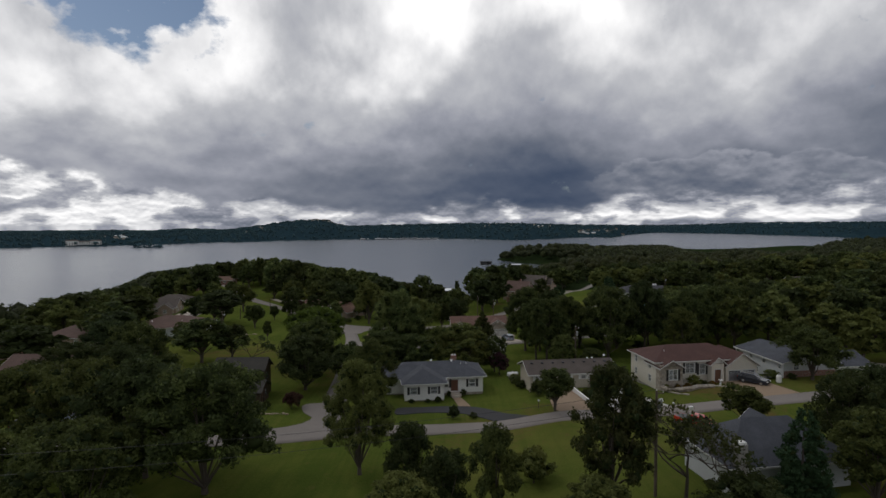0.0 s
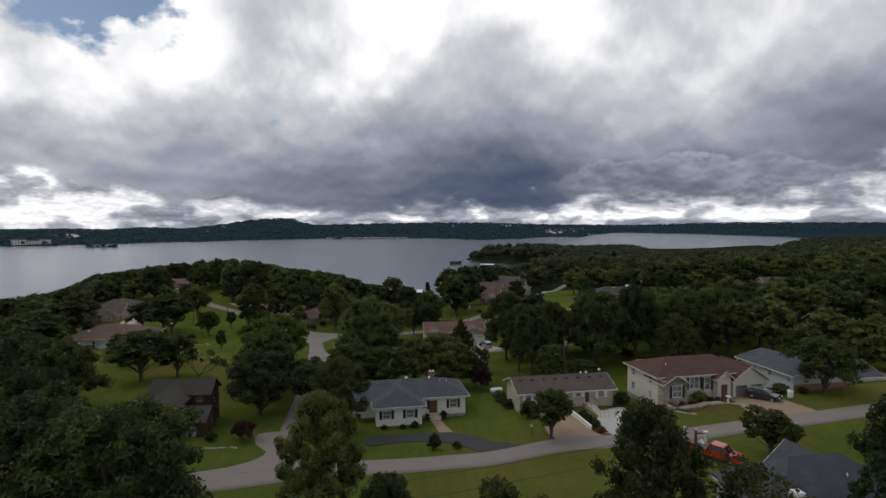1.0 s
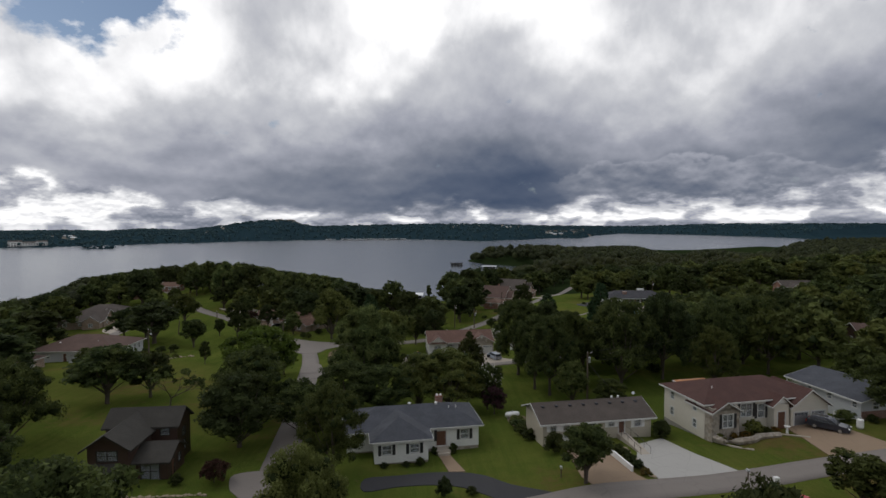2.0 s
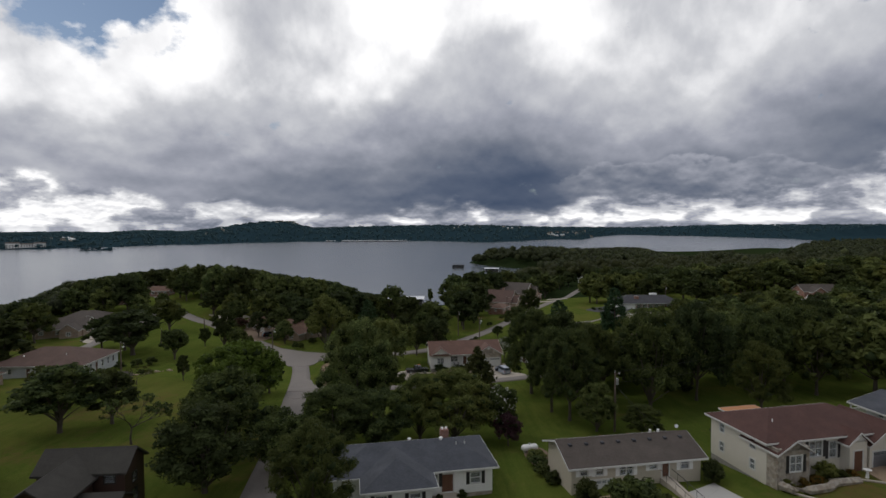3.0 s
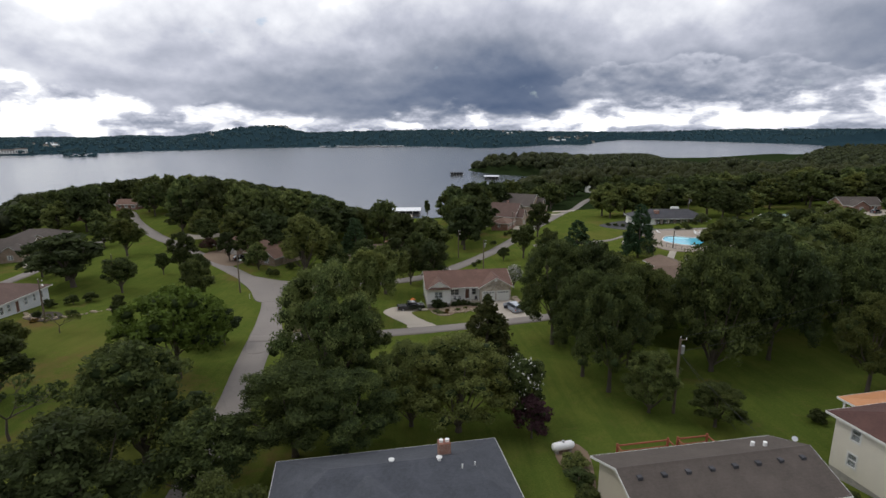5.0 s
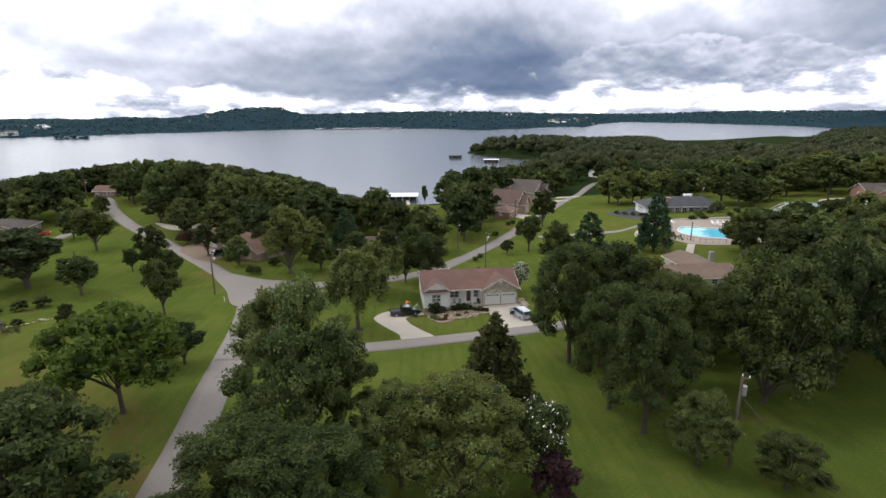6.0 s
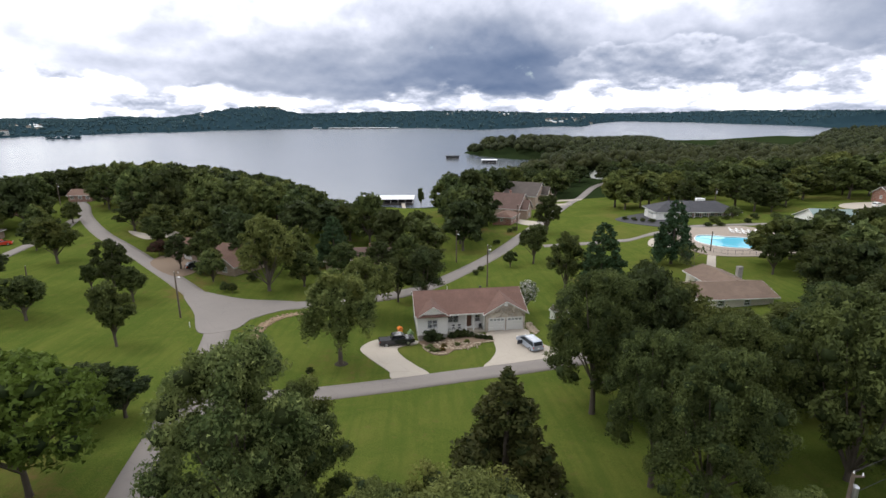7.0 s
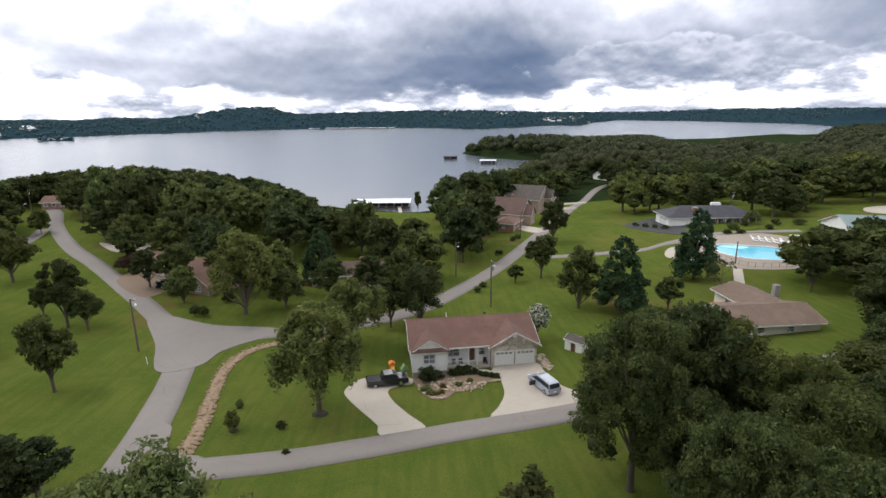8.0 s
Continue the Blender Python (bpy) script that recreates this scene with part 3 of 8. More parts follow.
def height_grid(X, Y):
    p = sum(np.interp(Y + d, PROFILE_Y, PROFILE_Z) for d in (-10, 0, 10)) / 3
    a = np.sqrt((X - 2) ** 2 + 64) - 8
    side = np.where(X > 2, 0.055 * np.minimum(a, 260), 0.04 * np.minimum(a, 75) - 0.05 * np.clip(-X - 85, 0, 140))
    z = p + side + 1.3 * ss(4, 18, X) * ss(6, -8, Y) + 11 * np.exp(-((X + 150) ** 2 + (Y - 232) ** 2) / (2 * 55 ** 2)) + 5.5 * np.exp(-((X + 72) ** 2 + (Y - 192) ** 2) / (2 * 26 ** 2))
    z = z + 0.6 * ss(-24, -10, X) * ss(34, 16, X) * ss(26, -4, Y) - 0.45 * np.exp(-((X - 35) ** 2 + (Y + 7) ** 2) / (2 * 4.5 ** 2))
    z = z + 0.3 * np.exp(-((X - 14.5) / 5) ** 2 / 2 - ((Y - 65.5) / 4) ** 2 / 2) - 0.6 * np.exp(-((X + 1.6) ** 2 + (Y - 67.4) ** 2) / (2 * 2.4 ** 2))
    flat_ = ss(1.45, 1.05, np.sqrt(((X - 88) / 20) ** 2 + ((Y - 123) / 18) ** 2))
    z = z + (-0.45 - z) * flat_ - 1.3 * ss(0.92, 0.78, np.sqrt(((X - 88) / 20) ** 2 + ((Y - 123) / 18) ** 2))
    sd = shore_distance(X, Y)
    beyond = -16.5 + 0.13 * np.minimum(np.maximum(sd, 0), 60) + 2.2 * np.sin(X / 70) * np.sin(Y / 85 + 1)
    z = z + (np.maximum(beyond, -17.5) - z) * ss(250, 350, Y) * ss(20, 60, X)
    w = ss(-14, 14, sd)
    z = np.where(w < 1, -27 + (np.maximum(z, -17.2) + 27) * w, z)
    return np.where(sd > 0, z, np.maximum(z, far_shore(X, Y)))


def ground_at(x, y):
    return float(height_grid(np.array([float(x)]), np.array([float(y)]))[0])


def axis_steps(lo, a, b, hi, fine, grow):
    mid_ = list(np.arange(a, b + 1e-6, fine))
    left, right, s = [], [], fine
    v = a
    while v > lo:
        s *= grow
        v -= min(s, 60)
        left.append(max(v, lo))
    v, s = b, fine
    while v < hi:
        s *= grow
        v += min(s, 45)
        right.append(min(v, hi))
    return np.array(left[::-1] + mid_ + right)


gx = axis_steps(-4600, -130, 130, 4600, 2.0, 1.05)
gy = axis_steps(-2500, -60, 190, 4700, 2.0, 1.05)
GX, GY = np.meshgrid(gx, gy)
GZ = height_grid(GX, GY)
far_w = ss(1200, 1700, np.hypot(GX, GY))
rough_z = np.array([noise.noise((x * 0.02, y * 0.02, 0.0)) + 0.6 * noise.noise((x * 0.05, y * 0.05, 3.0)) if f > 0 else 0.0 for x, y, f in zip(GX.ravel(), GY.ravel(), far_w.ravel())]).reshape(GX.shape)
GZ = GZ + far_w * rough_z * 5.0 * (GZ > LAKE + 1)
nx, ny = len(gx), len(gy)
idx = np.arange(nx * ny).reshape(ny, nx)
quads = np.stack([idx[:-1, :-1], idx[:-1, 1:], idx[1:, 1:], idx[1:, :-1]], -1).reshape(-1, 4)
gmesh = raw_mesh("ground", np.stack([GX, GY, GZ], -1).reshape(-1, 3), quads, GRASS, True)
gmesh.materials.append(GROUND)
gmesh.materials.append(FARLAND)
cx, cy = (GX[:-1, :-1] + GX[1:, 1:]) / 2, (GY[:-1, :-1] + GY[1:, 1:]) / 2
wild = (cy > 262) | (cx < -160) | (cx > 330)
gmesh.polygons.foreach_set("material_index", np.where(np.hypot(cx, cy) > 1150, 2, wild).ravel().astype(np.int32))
ground = new("ground", gmesh)
tagged(ground, "mown green lawn falling away to wooded shores", "ground", kind="structure")

wmesh = raw_mesh("water", [(-4600, -2500, LAKE), (4600, -2500, LAKE), (4600, 4700, LAKE), (-4600, 4700, LAKE)], np.array([[0, 1, 2, 3]]), WATER)
tagged(new("water", wmesh), "grey lake water with faint ripples under cloud", "lake", kind="structure")


# ---------------------------------------------------------------- roads and drives
def smooth_line(pts, step=1.5, closed=False):
    p = [Vector((*q, 0)) for q in pts]
    n, res = len(p), []
    for i in range(n if closed else n - 1):
        a, b, c, d = (p[(i - 1) % n], p[i], p[(i + 1) % n], p[(i + 2) % n]) if closed else (p[max(i - 1, 0)], p[i], p[i + 1], p[min(i + 2, n - 1)])
        k = max(2, int((c - b).length / step))
        for j in range(k):
            t = j / k
            res.append(0.5 * ((2 * b) + (c - a) * t + (2 * a - 5 * b + 4 * c - d) * t * t + (3 * b - a - 3 * c + d) * t ** 3))
    if not closed:
        res.append(p[-1])
    return res


def ribbon(name, pts, width, material, label, category="road", lift=0.06):
    line = smooth_line(pts)
    us = (-0.5, -0.49, -0.2, 0.2, 0.49, 0.5)
    verts = []
    for i, p in enumerate(line):
        d = (line[min(i + 1, len(line) - 1)] - line[max(i - 1, 0)]).normalized()
        nrm = Vector((d.y, -d.x, 0))
        wob = width * (1 + 0.03 * noise.noise((p.x * 0.15, p.y * 0.15, 7)))
        for u in us:
            q = p + nrm * wob * u
            edge = abs(u) == 0.5
            verts.append((q.x, q.y, ground_at(q.x, q.y) + (-0.25 if edge else lift)))
    k = len(us)
    fs = np.array([[i * k + j, i * k + j + 1, (i + 1) * k + j + 1, (i + 1) * k + j] for i in range(len(line) - 1) for j in range(k - 1)])
    return tagged(new(name, raw_mesh(name, verts, fs, material)), label, category, kind="structure")


def patch(name, outline, material, label, category="driveway", lift=0.075, closed_smooth=True, cell=2.0):
    bm = bmesh.new()
    line = smooth_line(outline, 1.0, True) if closed_smooth else [Vector((*p, 0)) for p in outline]
    bm.faces.new([bm.verts.new(p) for p in line])
    xs, ys = [p.x for p in line], [p.y for p in line]
    v = math.ceil(min(xs) / cell) * cell
    while v < max(xs):
        bmesh.ops.bisect_plane(bm, geom=bm.verts[:] + bm.edges[:] + bm.faces[:], plane_co=(v, 0, 0), plane_no=(1, 0, 0))
        v += cell
    v = math.ceil(min(ys) / cell) * cell
    while v < max(ys):
        bmesh.ops.bisect_plane(bm, geom=bm.verts[:] + bm.edges[:] + bm.faces[:], plane_co=(0, v, 0), plane_no=(0, 1, 0))
        v += cell
    rim = [e for e in bm.edges if e.is_boundary]
    for w in bm.verts:
        w.co.z = ground_at(w.co.x, w.co.y) + lift
    low = bmesh.ops.extrude_edge_only(bm, edges=rim)
    for w in [g for g in low["geom"] if isinstance(g, bmesh.types.BMVert)]:
        w.co.z -= 0.3
    bmesh.ops.recalc_face_normals(bm, faces=bm.faces[:])
    me = bpy.data.meshes.new(name)
    bm.to_mesh(me)
    bm.free()
    me.materials.append(material)
    return tagged(new(name, me), label, category, kind="structure")


ROAD = "pale weathered asphalt lane with patched, uneven edges"
ribbon("road", [(-19.5, -25), (-20.5, -15), (-22, -2), (-23.4, 10), (-24.8, 20), (-26.6, 30), (-28.3, 40), (-30.6, 53), (-33.6, 66), (-36.4, 75), (-42, 84), (-50.5, 94.5), (-60.5, 106), (-75, 122), (-90, 137.5), (-104, 154), (-116, 170), (-126, 186), (-136, 199)], 4.2, ASPHALT, ROAD)
ribbon("road", [(-33, 76), (-29, 81.5), (-24.6, 83.5), (-16, 86), (-8.6, 89.4), (-2, 94), (4.8, 101.5), (19.8, 123.5), (33.6, 150), (40, 163), (60.6, 206), (84, 256), (114, 314), (150, 345)], 4.6, ASPHALT, ROAD, lift=0.075)
ribbon("road", [(-30.5, 42.5), (-23, 44), (-14, 45.6), (-3.5, 48.5), (5, 50.8), (17.5, 52.9), (30, 55.5), (45, 58.5), (62, 62)], 4.0, ASPHALT, ROAD, lift=0.11)
ribbon("road", [(-95, -45), (-60, -36), (-30.5, -30.0), (-24.5, -28.4), (-18.5, -26.8), (-3, -24.5), (3.3, -23.5), (11.4, -23.3), (23, -22.6), (35, -21.1), (43, -19.8), (55, -18.3), (75, -15), (130, -4)], 4.2, ASPHALT, ROAD, lift=0.09)
ribbon("road", [(-102, 70), (-102.6, 84), (-104.2, 95.3), (-107.6, 113.6), (-110.7, 133.7), (-113, 152), (-117, 166)], 4.0, ASPHALT, ROAD, lift=0.09)
ribbon("road", [(36, 132), (48, 131.5), (59.7, 132), (71, 133), (86, 141), (98, 144), (112, 141)], 3.6, ASPHALT, ROAD, lift=0.09)
patch("junction", [(-42, 78), (-37, 68), (-32, 70), (-30.5, 76), (-26, 81.2), (-25, 85.6), (-36, 87), (-46, 91.5), (-48.5, 89)], ASPHALT, "wide pale asphalt where three lanes meet", "road", 0.10)
patch("junction", [(-29.2, 36.5), (-25.9, 36.5), (-25.2, 40.6), (-22, 42.2), (-22, 46.2), (-26.2, 47.6), (-28.4, 53), (-31.8, 52)], ASPHALT, "pale asphalt mouth of the side lane", "road", 0.10)
patch("driveway", [(-1.1, 67.2), (-4.4, 66.6), (-7.2, 66.0), (-8.8, 64.6), (-9.8, 62.3), (-9.7, 60.7), (-8.4, 58.2), (-6.3, 54.9), (-4.8, 52.5), (-4.3, 50.2), (0.7, 51.4), (-1.2, 55.0), (-3.0, 58.1), (-4.1, 61.2), (-3.7, 62.6), (-2.4, 63.6), (-0.9, 64.2)], CONCRETE, "curved pale concrete driveway", lift=0.06)
patch("driveway", [(10.9, 67.3), (17.4, 67.7), (17.7, 65.2), (18.5, 61.2), (19.9, 59.0), (21.4, 57.2), (20.4, 55.5), (13, 54.0), (8.4, 53.2), (9.7, 55.6), (11.1, 59.0), (11.3, 62.9)], CONCRETE, "wide pale concrete apron before the garage", lift=0.06)
patch("path", [(8.2, 66.9), (8.9, 65.6), (10.2, 64.9), (11.4, 64.4), (11.4, 65.6), (10.3, 66.2), (9.6, 67.0)], CONCRETE, "curved concrete walk to the porch", "path", 0.1)
patch("driveway", [(-9.4, -15.2), (-5.7, -14.3), (-1.7, -13.4), (2.4, -13.4), (5.3, -14.7), (7.8, -17.6), (12.4, -22.0), (7.6, -22.0), (4.8, -19.5), (2.2, -17.4), (-1.3, -16.7), (-5.5, -17.2), (-9.2, -18.4)], BLACKTOP, "smooth black asphalt half-circle driveway")
patch("path", [(-0.4, -7.6), (1.1, -7.6), (2.9, -13.2), (0.8, -13.2)], TANDRIVE, "tan flagstone front walk", "path", closed_smooth=False)
patch("driveway", [(26.0, -10.2), (30.4, -7.6), (31.9, -13.7), (34.2, -19.4), (28.2, -20.4), (24.2, -21.0), (23.8, -15.0)], GRAVEL, "white gravel parking pad", closed_smooth=False)
patch("driveway", [(16.2, -10.4), (20.8, -9.8), (22.1, -19.2), (23.2, -21.2), (16.6, -22.0), (15.8, -18.8)], TANDRIVE, "tan concrete driveway below a wall", closed_smooth=False)
patch("driveway", [(47.9, -6.4), (54.6, -5.2), (55.0, -9.2), (56.4, -16.6), (46.4, -18.0), (47.6, -10.6)], TANDRIVE, "tan concrete driveway", closed_smooth=False)
patch("driveway", [(-25.6, -13.3), (-21.2, -12.4), (-19.4, -17.6), (-16.5, -25.6), (-24, -28), (-31, -28.6), (-30.1, -26.6), (-26.1, -24.7), (-23.3, -22.3), (-22.6, -19.6), (-24.6, -17.4)], ASPHALT, "worn driveway joining the lane")
patch("driveway", [(-66.5, 112.5), (-55.7, 102.0), (-53, 108.5), (-55, 115), (-60, 119), (-66.5, 121)], SOIL, "dusty brown gravel parking area")
patch("driveway", [(-89, 146), (-79, 136.5), (-72, 143), (-76, 146), (-80, 142)], CONCRETE, "pale concrete drive under trees")
patch("driveway", [(-109, 116), (-113, 118), (-116, 112), (-112, 104), (-105, 100)], CONCRETE, "pale concrete drive")
patch("driveway", [(35.5, 181), (40, 168), (45.5, 172), (42, 180), (38, 186)], CONCRETE, "pale concrete drive before a brick house")
patch("driveway", [(60, 226), (71, 222), (74, 232), (64, 236)], CONCRETE, "pale concrete drive", closed_smooth=False)
patch("driveway", [(72, 252), (84, 249), (88, 259), (76, 262)], CONCRETE, "pale concrete drive", closed_smooth=False)
patch("parking_area", [(71, 166), (76, 174), (92, 180), (93, 165), (84, 154), (92, 148), (88, 144), (78, 150)], BLACKTOP, "dark asphalt turning circle by the house", "parking area")
patch("driveway", [(70, 4), (84, 6), (88, -2), (76, -3)], CONCRETE, "pale concrete drive at the lane", closed_smooth=False)
patch("driveway", [(150, 160), (160, 170), (185, 160), (180, 146), (160, 150)], CONCRETE, "pale concrete car park", "parking area")
patch("flower_bed", [(-0.6, 66.3), (0.1, 62.4), (1.5, 59.0), (3.6, 58.9), (4.7, 60.5), (7.4, 61.2), (9.4, 63.1), (11.1, 62.9), (11.1, 63.9), (8.6, 65.4), (8.0, 66.8), (4.2, 66.4)], SOIL, "rocky planting bed of brown soil", "flower bed", 0.09)
patch("flower_bed", [(12.5, 8.5), (11.2, 5.5), (12.0, 0), (13.0, -1), (14.5, 6)], SOIL, "overgrown bank of bare soil", "flower bed", 0.09)
patch("flower_bed", [(-74, 52.4), (-69.6, 50.6), (-67.6, 53), (-71, 57), (-75, 56)], MULCH, "rough planting bed of dark soil", "flower bed", 0.09)


# ---------------------------------------------------------------- trees
def leaf_arrays(rng, centers, radii, count, leaf, flat=1.0, droop=0.0, inner=0.72):
    """Leaf quads strewn over the shells of many clumps: vertices and faces."""
    area = radii ** 2
    pick = rng.choice(len(centers), count, p=area / area.sum())
    v = rng.normal(size=(count, 3))
    v[:, 2] = v[:, 2] * 0.9 + 0.30
    v /= np.linalg.norm(v, axis=1)[:, None]
    rad = radii[pick][:, None] * (inner + (1.12 - inner) * rng.random((count, 1)) ** 0.6)
    c = centers[pick] + v * rad * np.array([1, 1, flat])
    n = v + rng.normal(size=(count, 3)) * 0.55
    n[:, 2] -= droop
    n /= np.linalg.norm(n, axis=1)[:, None]
    a = np.cross(n, rng.normal(size=(count, 3)))
    a /= np.linalg.norm(a, axis=1)[:, None]
    b = np.cross(n, a)
    s = leaf * (0.55 + 0.9 * rng.random((count, 1)))
    w = s * (0.62 + 0.30 * rng.random((count, 1)))
    q = np.stack([c - a * s * 0.5 + b * w * 0.5, c - a * s * 0.5 - b * w * 0.5, c + a * s * 0.65], 1).reshape(-1, 3)
    return q, np.arange(count * 3).reshape(-1, 3)


ICO = bmesh.new()
bmesh.ops.create_icosphere(ICO, subdivisions=1, radius=1.0)
ICO_V = np.array([v.co[:] for v in ICO.verts])
ICO_F = np.array([[v.index for v in f.verts] for f in ICO.faces])
ICO.free()


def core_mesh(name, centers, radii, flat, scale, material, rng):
    """Inner foliage that fills the clumps; its dark colour paints the shade between leaves."""
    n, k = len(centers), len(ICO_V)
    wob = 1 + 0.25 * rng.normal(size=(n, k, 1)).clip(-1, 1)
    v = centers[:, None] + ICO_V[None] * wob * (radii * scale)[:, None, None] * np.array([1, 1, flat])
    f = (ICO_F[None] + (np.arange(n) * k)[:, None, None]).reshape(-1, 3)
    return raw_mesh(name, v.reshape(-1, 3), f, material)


def round_clumps(rng, n, r, z0, z1, lump, squat=1.0, top=0.75):
    """Clumps of a broad crown between two heights."""
    cs, rs = [], []
    for i in range(n):
        t = (i + 0.5) / n
        el = math.asin(np.clip(-0.55 + 1.5 * t, -1, 1))
        az = i * 2.39996 + rng.normal() * 0.35
        out_ = (0.62 + 0.30 * rng.random()) if i % 5 else 0.25
        half = (z1 - z0) / 2
        prof = math.cos(el) ** (top if el < 0 else 1.3)
        cs.append((r * out_ * prof * math.cos(az) * (1 + 0.15 * rng.normal()), r * out_ * prof * math.sin(az) * (1 + 0.15 * rng.normal()), (z0 + z1) / 2 + half * math.sin(el) * ((0.72 if el < 0 else 0.84) + 0.16 * rng.random()) * squat))
        rs.append(lump * r * (0.75 + 0.55 * rng.random()))
    return np.array(cs), np.array(rs)


def cone_clumps(rng, n, r, z0, z1, lump, ragged=0.12, taper=0.8):
    cs, rs = [], []
    for i in range(n):
        t = ((i + 0.5) / n) ** 1.25
        w = r * (1 - t) ** taper * (0.62 + 0.3 * rng.random())
        az = i * 2.39996 + rng.normal() * 0.3
        cs.append((w * math.cos(az), w * math.sin(az), z0 + (z1 - z0) * t * 0.97 + rng.normal() * ragged))
        rs.append(lump * r * (0.45 + 0.75 * (1 - t)) * (0.8 + 0.4 * rng.random()))
    return np.array(cs), np.array(rs)


def make_tree(name, label, seed, r, hgt, bole, leafmat, count, leaf, clumps=46, lump=0.30, style="round", squat=1.0, droop=0.0, trunk_r=None, core=0.74, flowers=0, flat=0.85, forks=1, taper=0.8):
    """A tree with a tapered trunk, limbs and a clumped crown, at the origin and far below the ground until placed."""
    rng = np.random.default_rng(seed)
    e = thing(name, label, "tree" if "shrub" not in name and "bush" not in name else "shrub")
    if style == "cone":
        cs, rs = cone_clumps(rng, clumps, r, bole, hgt, lump, 0.12, taper)
    else:
        cs, rs = round_clumps(rng, clumps, r, bole, hgt - lump * r * 0.6, lump, squat)
    wide = np.percentile(np.hypot(cs[:, 0], cs[:, 1]) + rs, 92)
    cs[:, :2] *= r / wide
    rs = rs * min(1.15, (r / wide) ** 0.5)
    high = (cs[:, 2] + rs * flat).max()
    cs[:, 2] = bole + (cs[:, 2] - bole) * (hgt - bole) / (high - bole)
    tr = trunk_r or 0.021 * hgt
    bm = bmesh.new()
    for k in range(forks):
        lean = rng.normal(size=2) * 0.05 * hgt * (k > 0 or forks > 1)
        top = 0.8 if style == "cone" else 0.62
        pts = [(0, 0, -0.6), (0, 0, 0.05 * hgt), (lean[0] * 0.3 + 0.01 * hgt * rng.normal(), lean[1] * 0.3, 0.3 * hgt), (lean[0], lean[1], top * hgt)]
        tube(pts, [tr * 1.5, tr, tr * 0.75, tr * 0.25], 9, bm)
    if style != "cone":
        for i in range(0, len(cs), max(1, len(cs) // 12)):
            c = cs[i]
            z = bole * (0.75 + 0.5 * rng.random()) if bole > 0.5 else 0.2 * hgt
            m = (c * 0.5 + np.array([0, 0, z * 0.6])) + rng.normal(size=3) * 0.04 * r
            tube([(0, 0, z), tuple(m), tuple(c)], [tr * 0.45, tr * 0.3, tr * 0.08], 5, bm, False)
    part("trunk", bm, BARK, e)
    sub = 6
    way_ = rng.normal(size=(len(cs), sub, 3)) + np.array([0, 0, 0.35])
    way_ /= np.linalg.norm(way_, axis=2)[:, :, None]
    twigs = (cs[:, None] + way_ * (rs * (0.55 if style == "round" else 0.45))[:, None, None] * np.array([1, 1, flat])).reshape(-1, 3)
    spread = np.repeat(rs, sub) * (0.34 + 0.30 * rng.random(len(twigs)))
    lift = (hgt - bole) / ((twigs[:, 2] + spread * flat).max() - bole)
    twigs[:, 2] = bole + (twigs[:, 2] - bole) * lift
    cs[:, 2] = bole + (cs[:, 2] - bole) * lift
    v, f = leaf_arrays(rng, twigs, spread, count, leaf, flat, droop, 0.45)
    if droop > 0.55:
        reach = np.clip(np.hypot(v[::3, 0], v[::3, 1]) / r - 0.25, 0, 1)
        v[:, 2] -= np.repeat(rng.random(count) ** 2 * reach * 0.34 * hgt, 3)
    crown = part("crown", raw_mesh("crown", v, f, leafmat), None, e)
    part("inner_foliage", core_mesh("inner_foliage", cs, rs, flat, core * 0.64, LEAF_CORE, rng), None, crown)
    if flowers:
        v, f = leaf_arrays(rng, cs, rs * 1.04, flowers, leaf * 0.62, flat)
        part("blossom", raw_mesh("blossom", v, f, BLOSSOM), None, e, "clusters of white blossom")
    return e


def make_bare(name, label, seed, hgt, leafmat, count, depth=4):
    """A thin, half-bare tree of forked branches."""
    rng = np.random.default_rng(seed)
    e = thing(name, label, "tree")
    bm = bmesh.new()
    tips = []

    def grow(p, d, length, rad, depth):
        q = p + d * length
        tube([tuple(p), tuple((p + q) / 2 + rng.normal(size=3) * 0.05 * length), tuple(q)], [rad, rad * 0.8, rad * 0.55], 5, bm, False)
        if depth == 0:
            tips.append(q)
            return
        for _ in range(3 if depth > 1 else 4):
            nd = d + rng.normal(size=3) * 0.55
            nd[2] = abs(nd[2]) * 0.8 + 0.15
            grow(q, nd / np.linalg.norm(nd), length * (0.62 + 0.2 * rng.random()), rad * 0.55, depth - 1)

    grow(np.array([0, 0, -0.4]), np.array([0.03, 0, 1.0]), hgt * 0.36, 0.022 * hgt, depth)
    part("trunk", bm, BARK, e)
    tips = np.array(tips)
    v, f = leaf_arrays(rng, tips, np.full(len(tips), hgt * 0.045), count, 0.30, 1.0, 0, 0.1)
    part("crown", raw_mesh("crown", v, f, leafmat), None, e, "sparse leaves")
    return e


OAKS = [make_tree("oak_tree", "broad dark green oak tree with a dense crown", 11, 5, 12, 0.7, LEAF_OAK, 11500, 0.30, 52, 0.27),
        make_tree("oak_tree", "broad dark green oak tree with a lumpy crown", 12, 5, 12, 0.6, LEAF_DARK, 11500, 0.30, 44, 0.31),
        make_tree("oak_tree", "tall green oak tree with an uneven crown", 13, 5, 12, 0.9, LEAF_OAK, 11500, 0.30, 60, 0.25)]
BIGS = [make_tree("oak_tree", "great spreading dark oak tree with a lumpy crown", 14, 7.5, 14, 0.5, LEAF_DARK, 21000, 0.30, 84, 0.20),
        make_tree("oak_tree", "great spreading green oak tree with an uneven crown", 15, 7.5, 14, 0.6, LEAF_OAK, 21000, 0.30, 92, 0.19)]
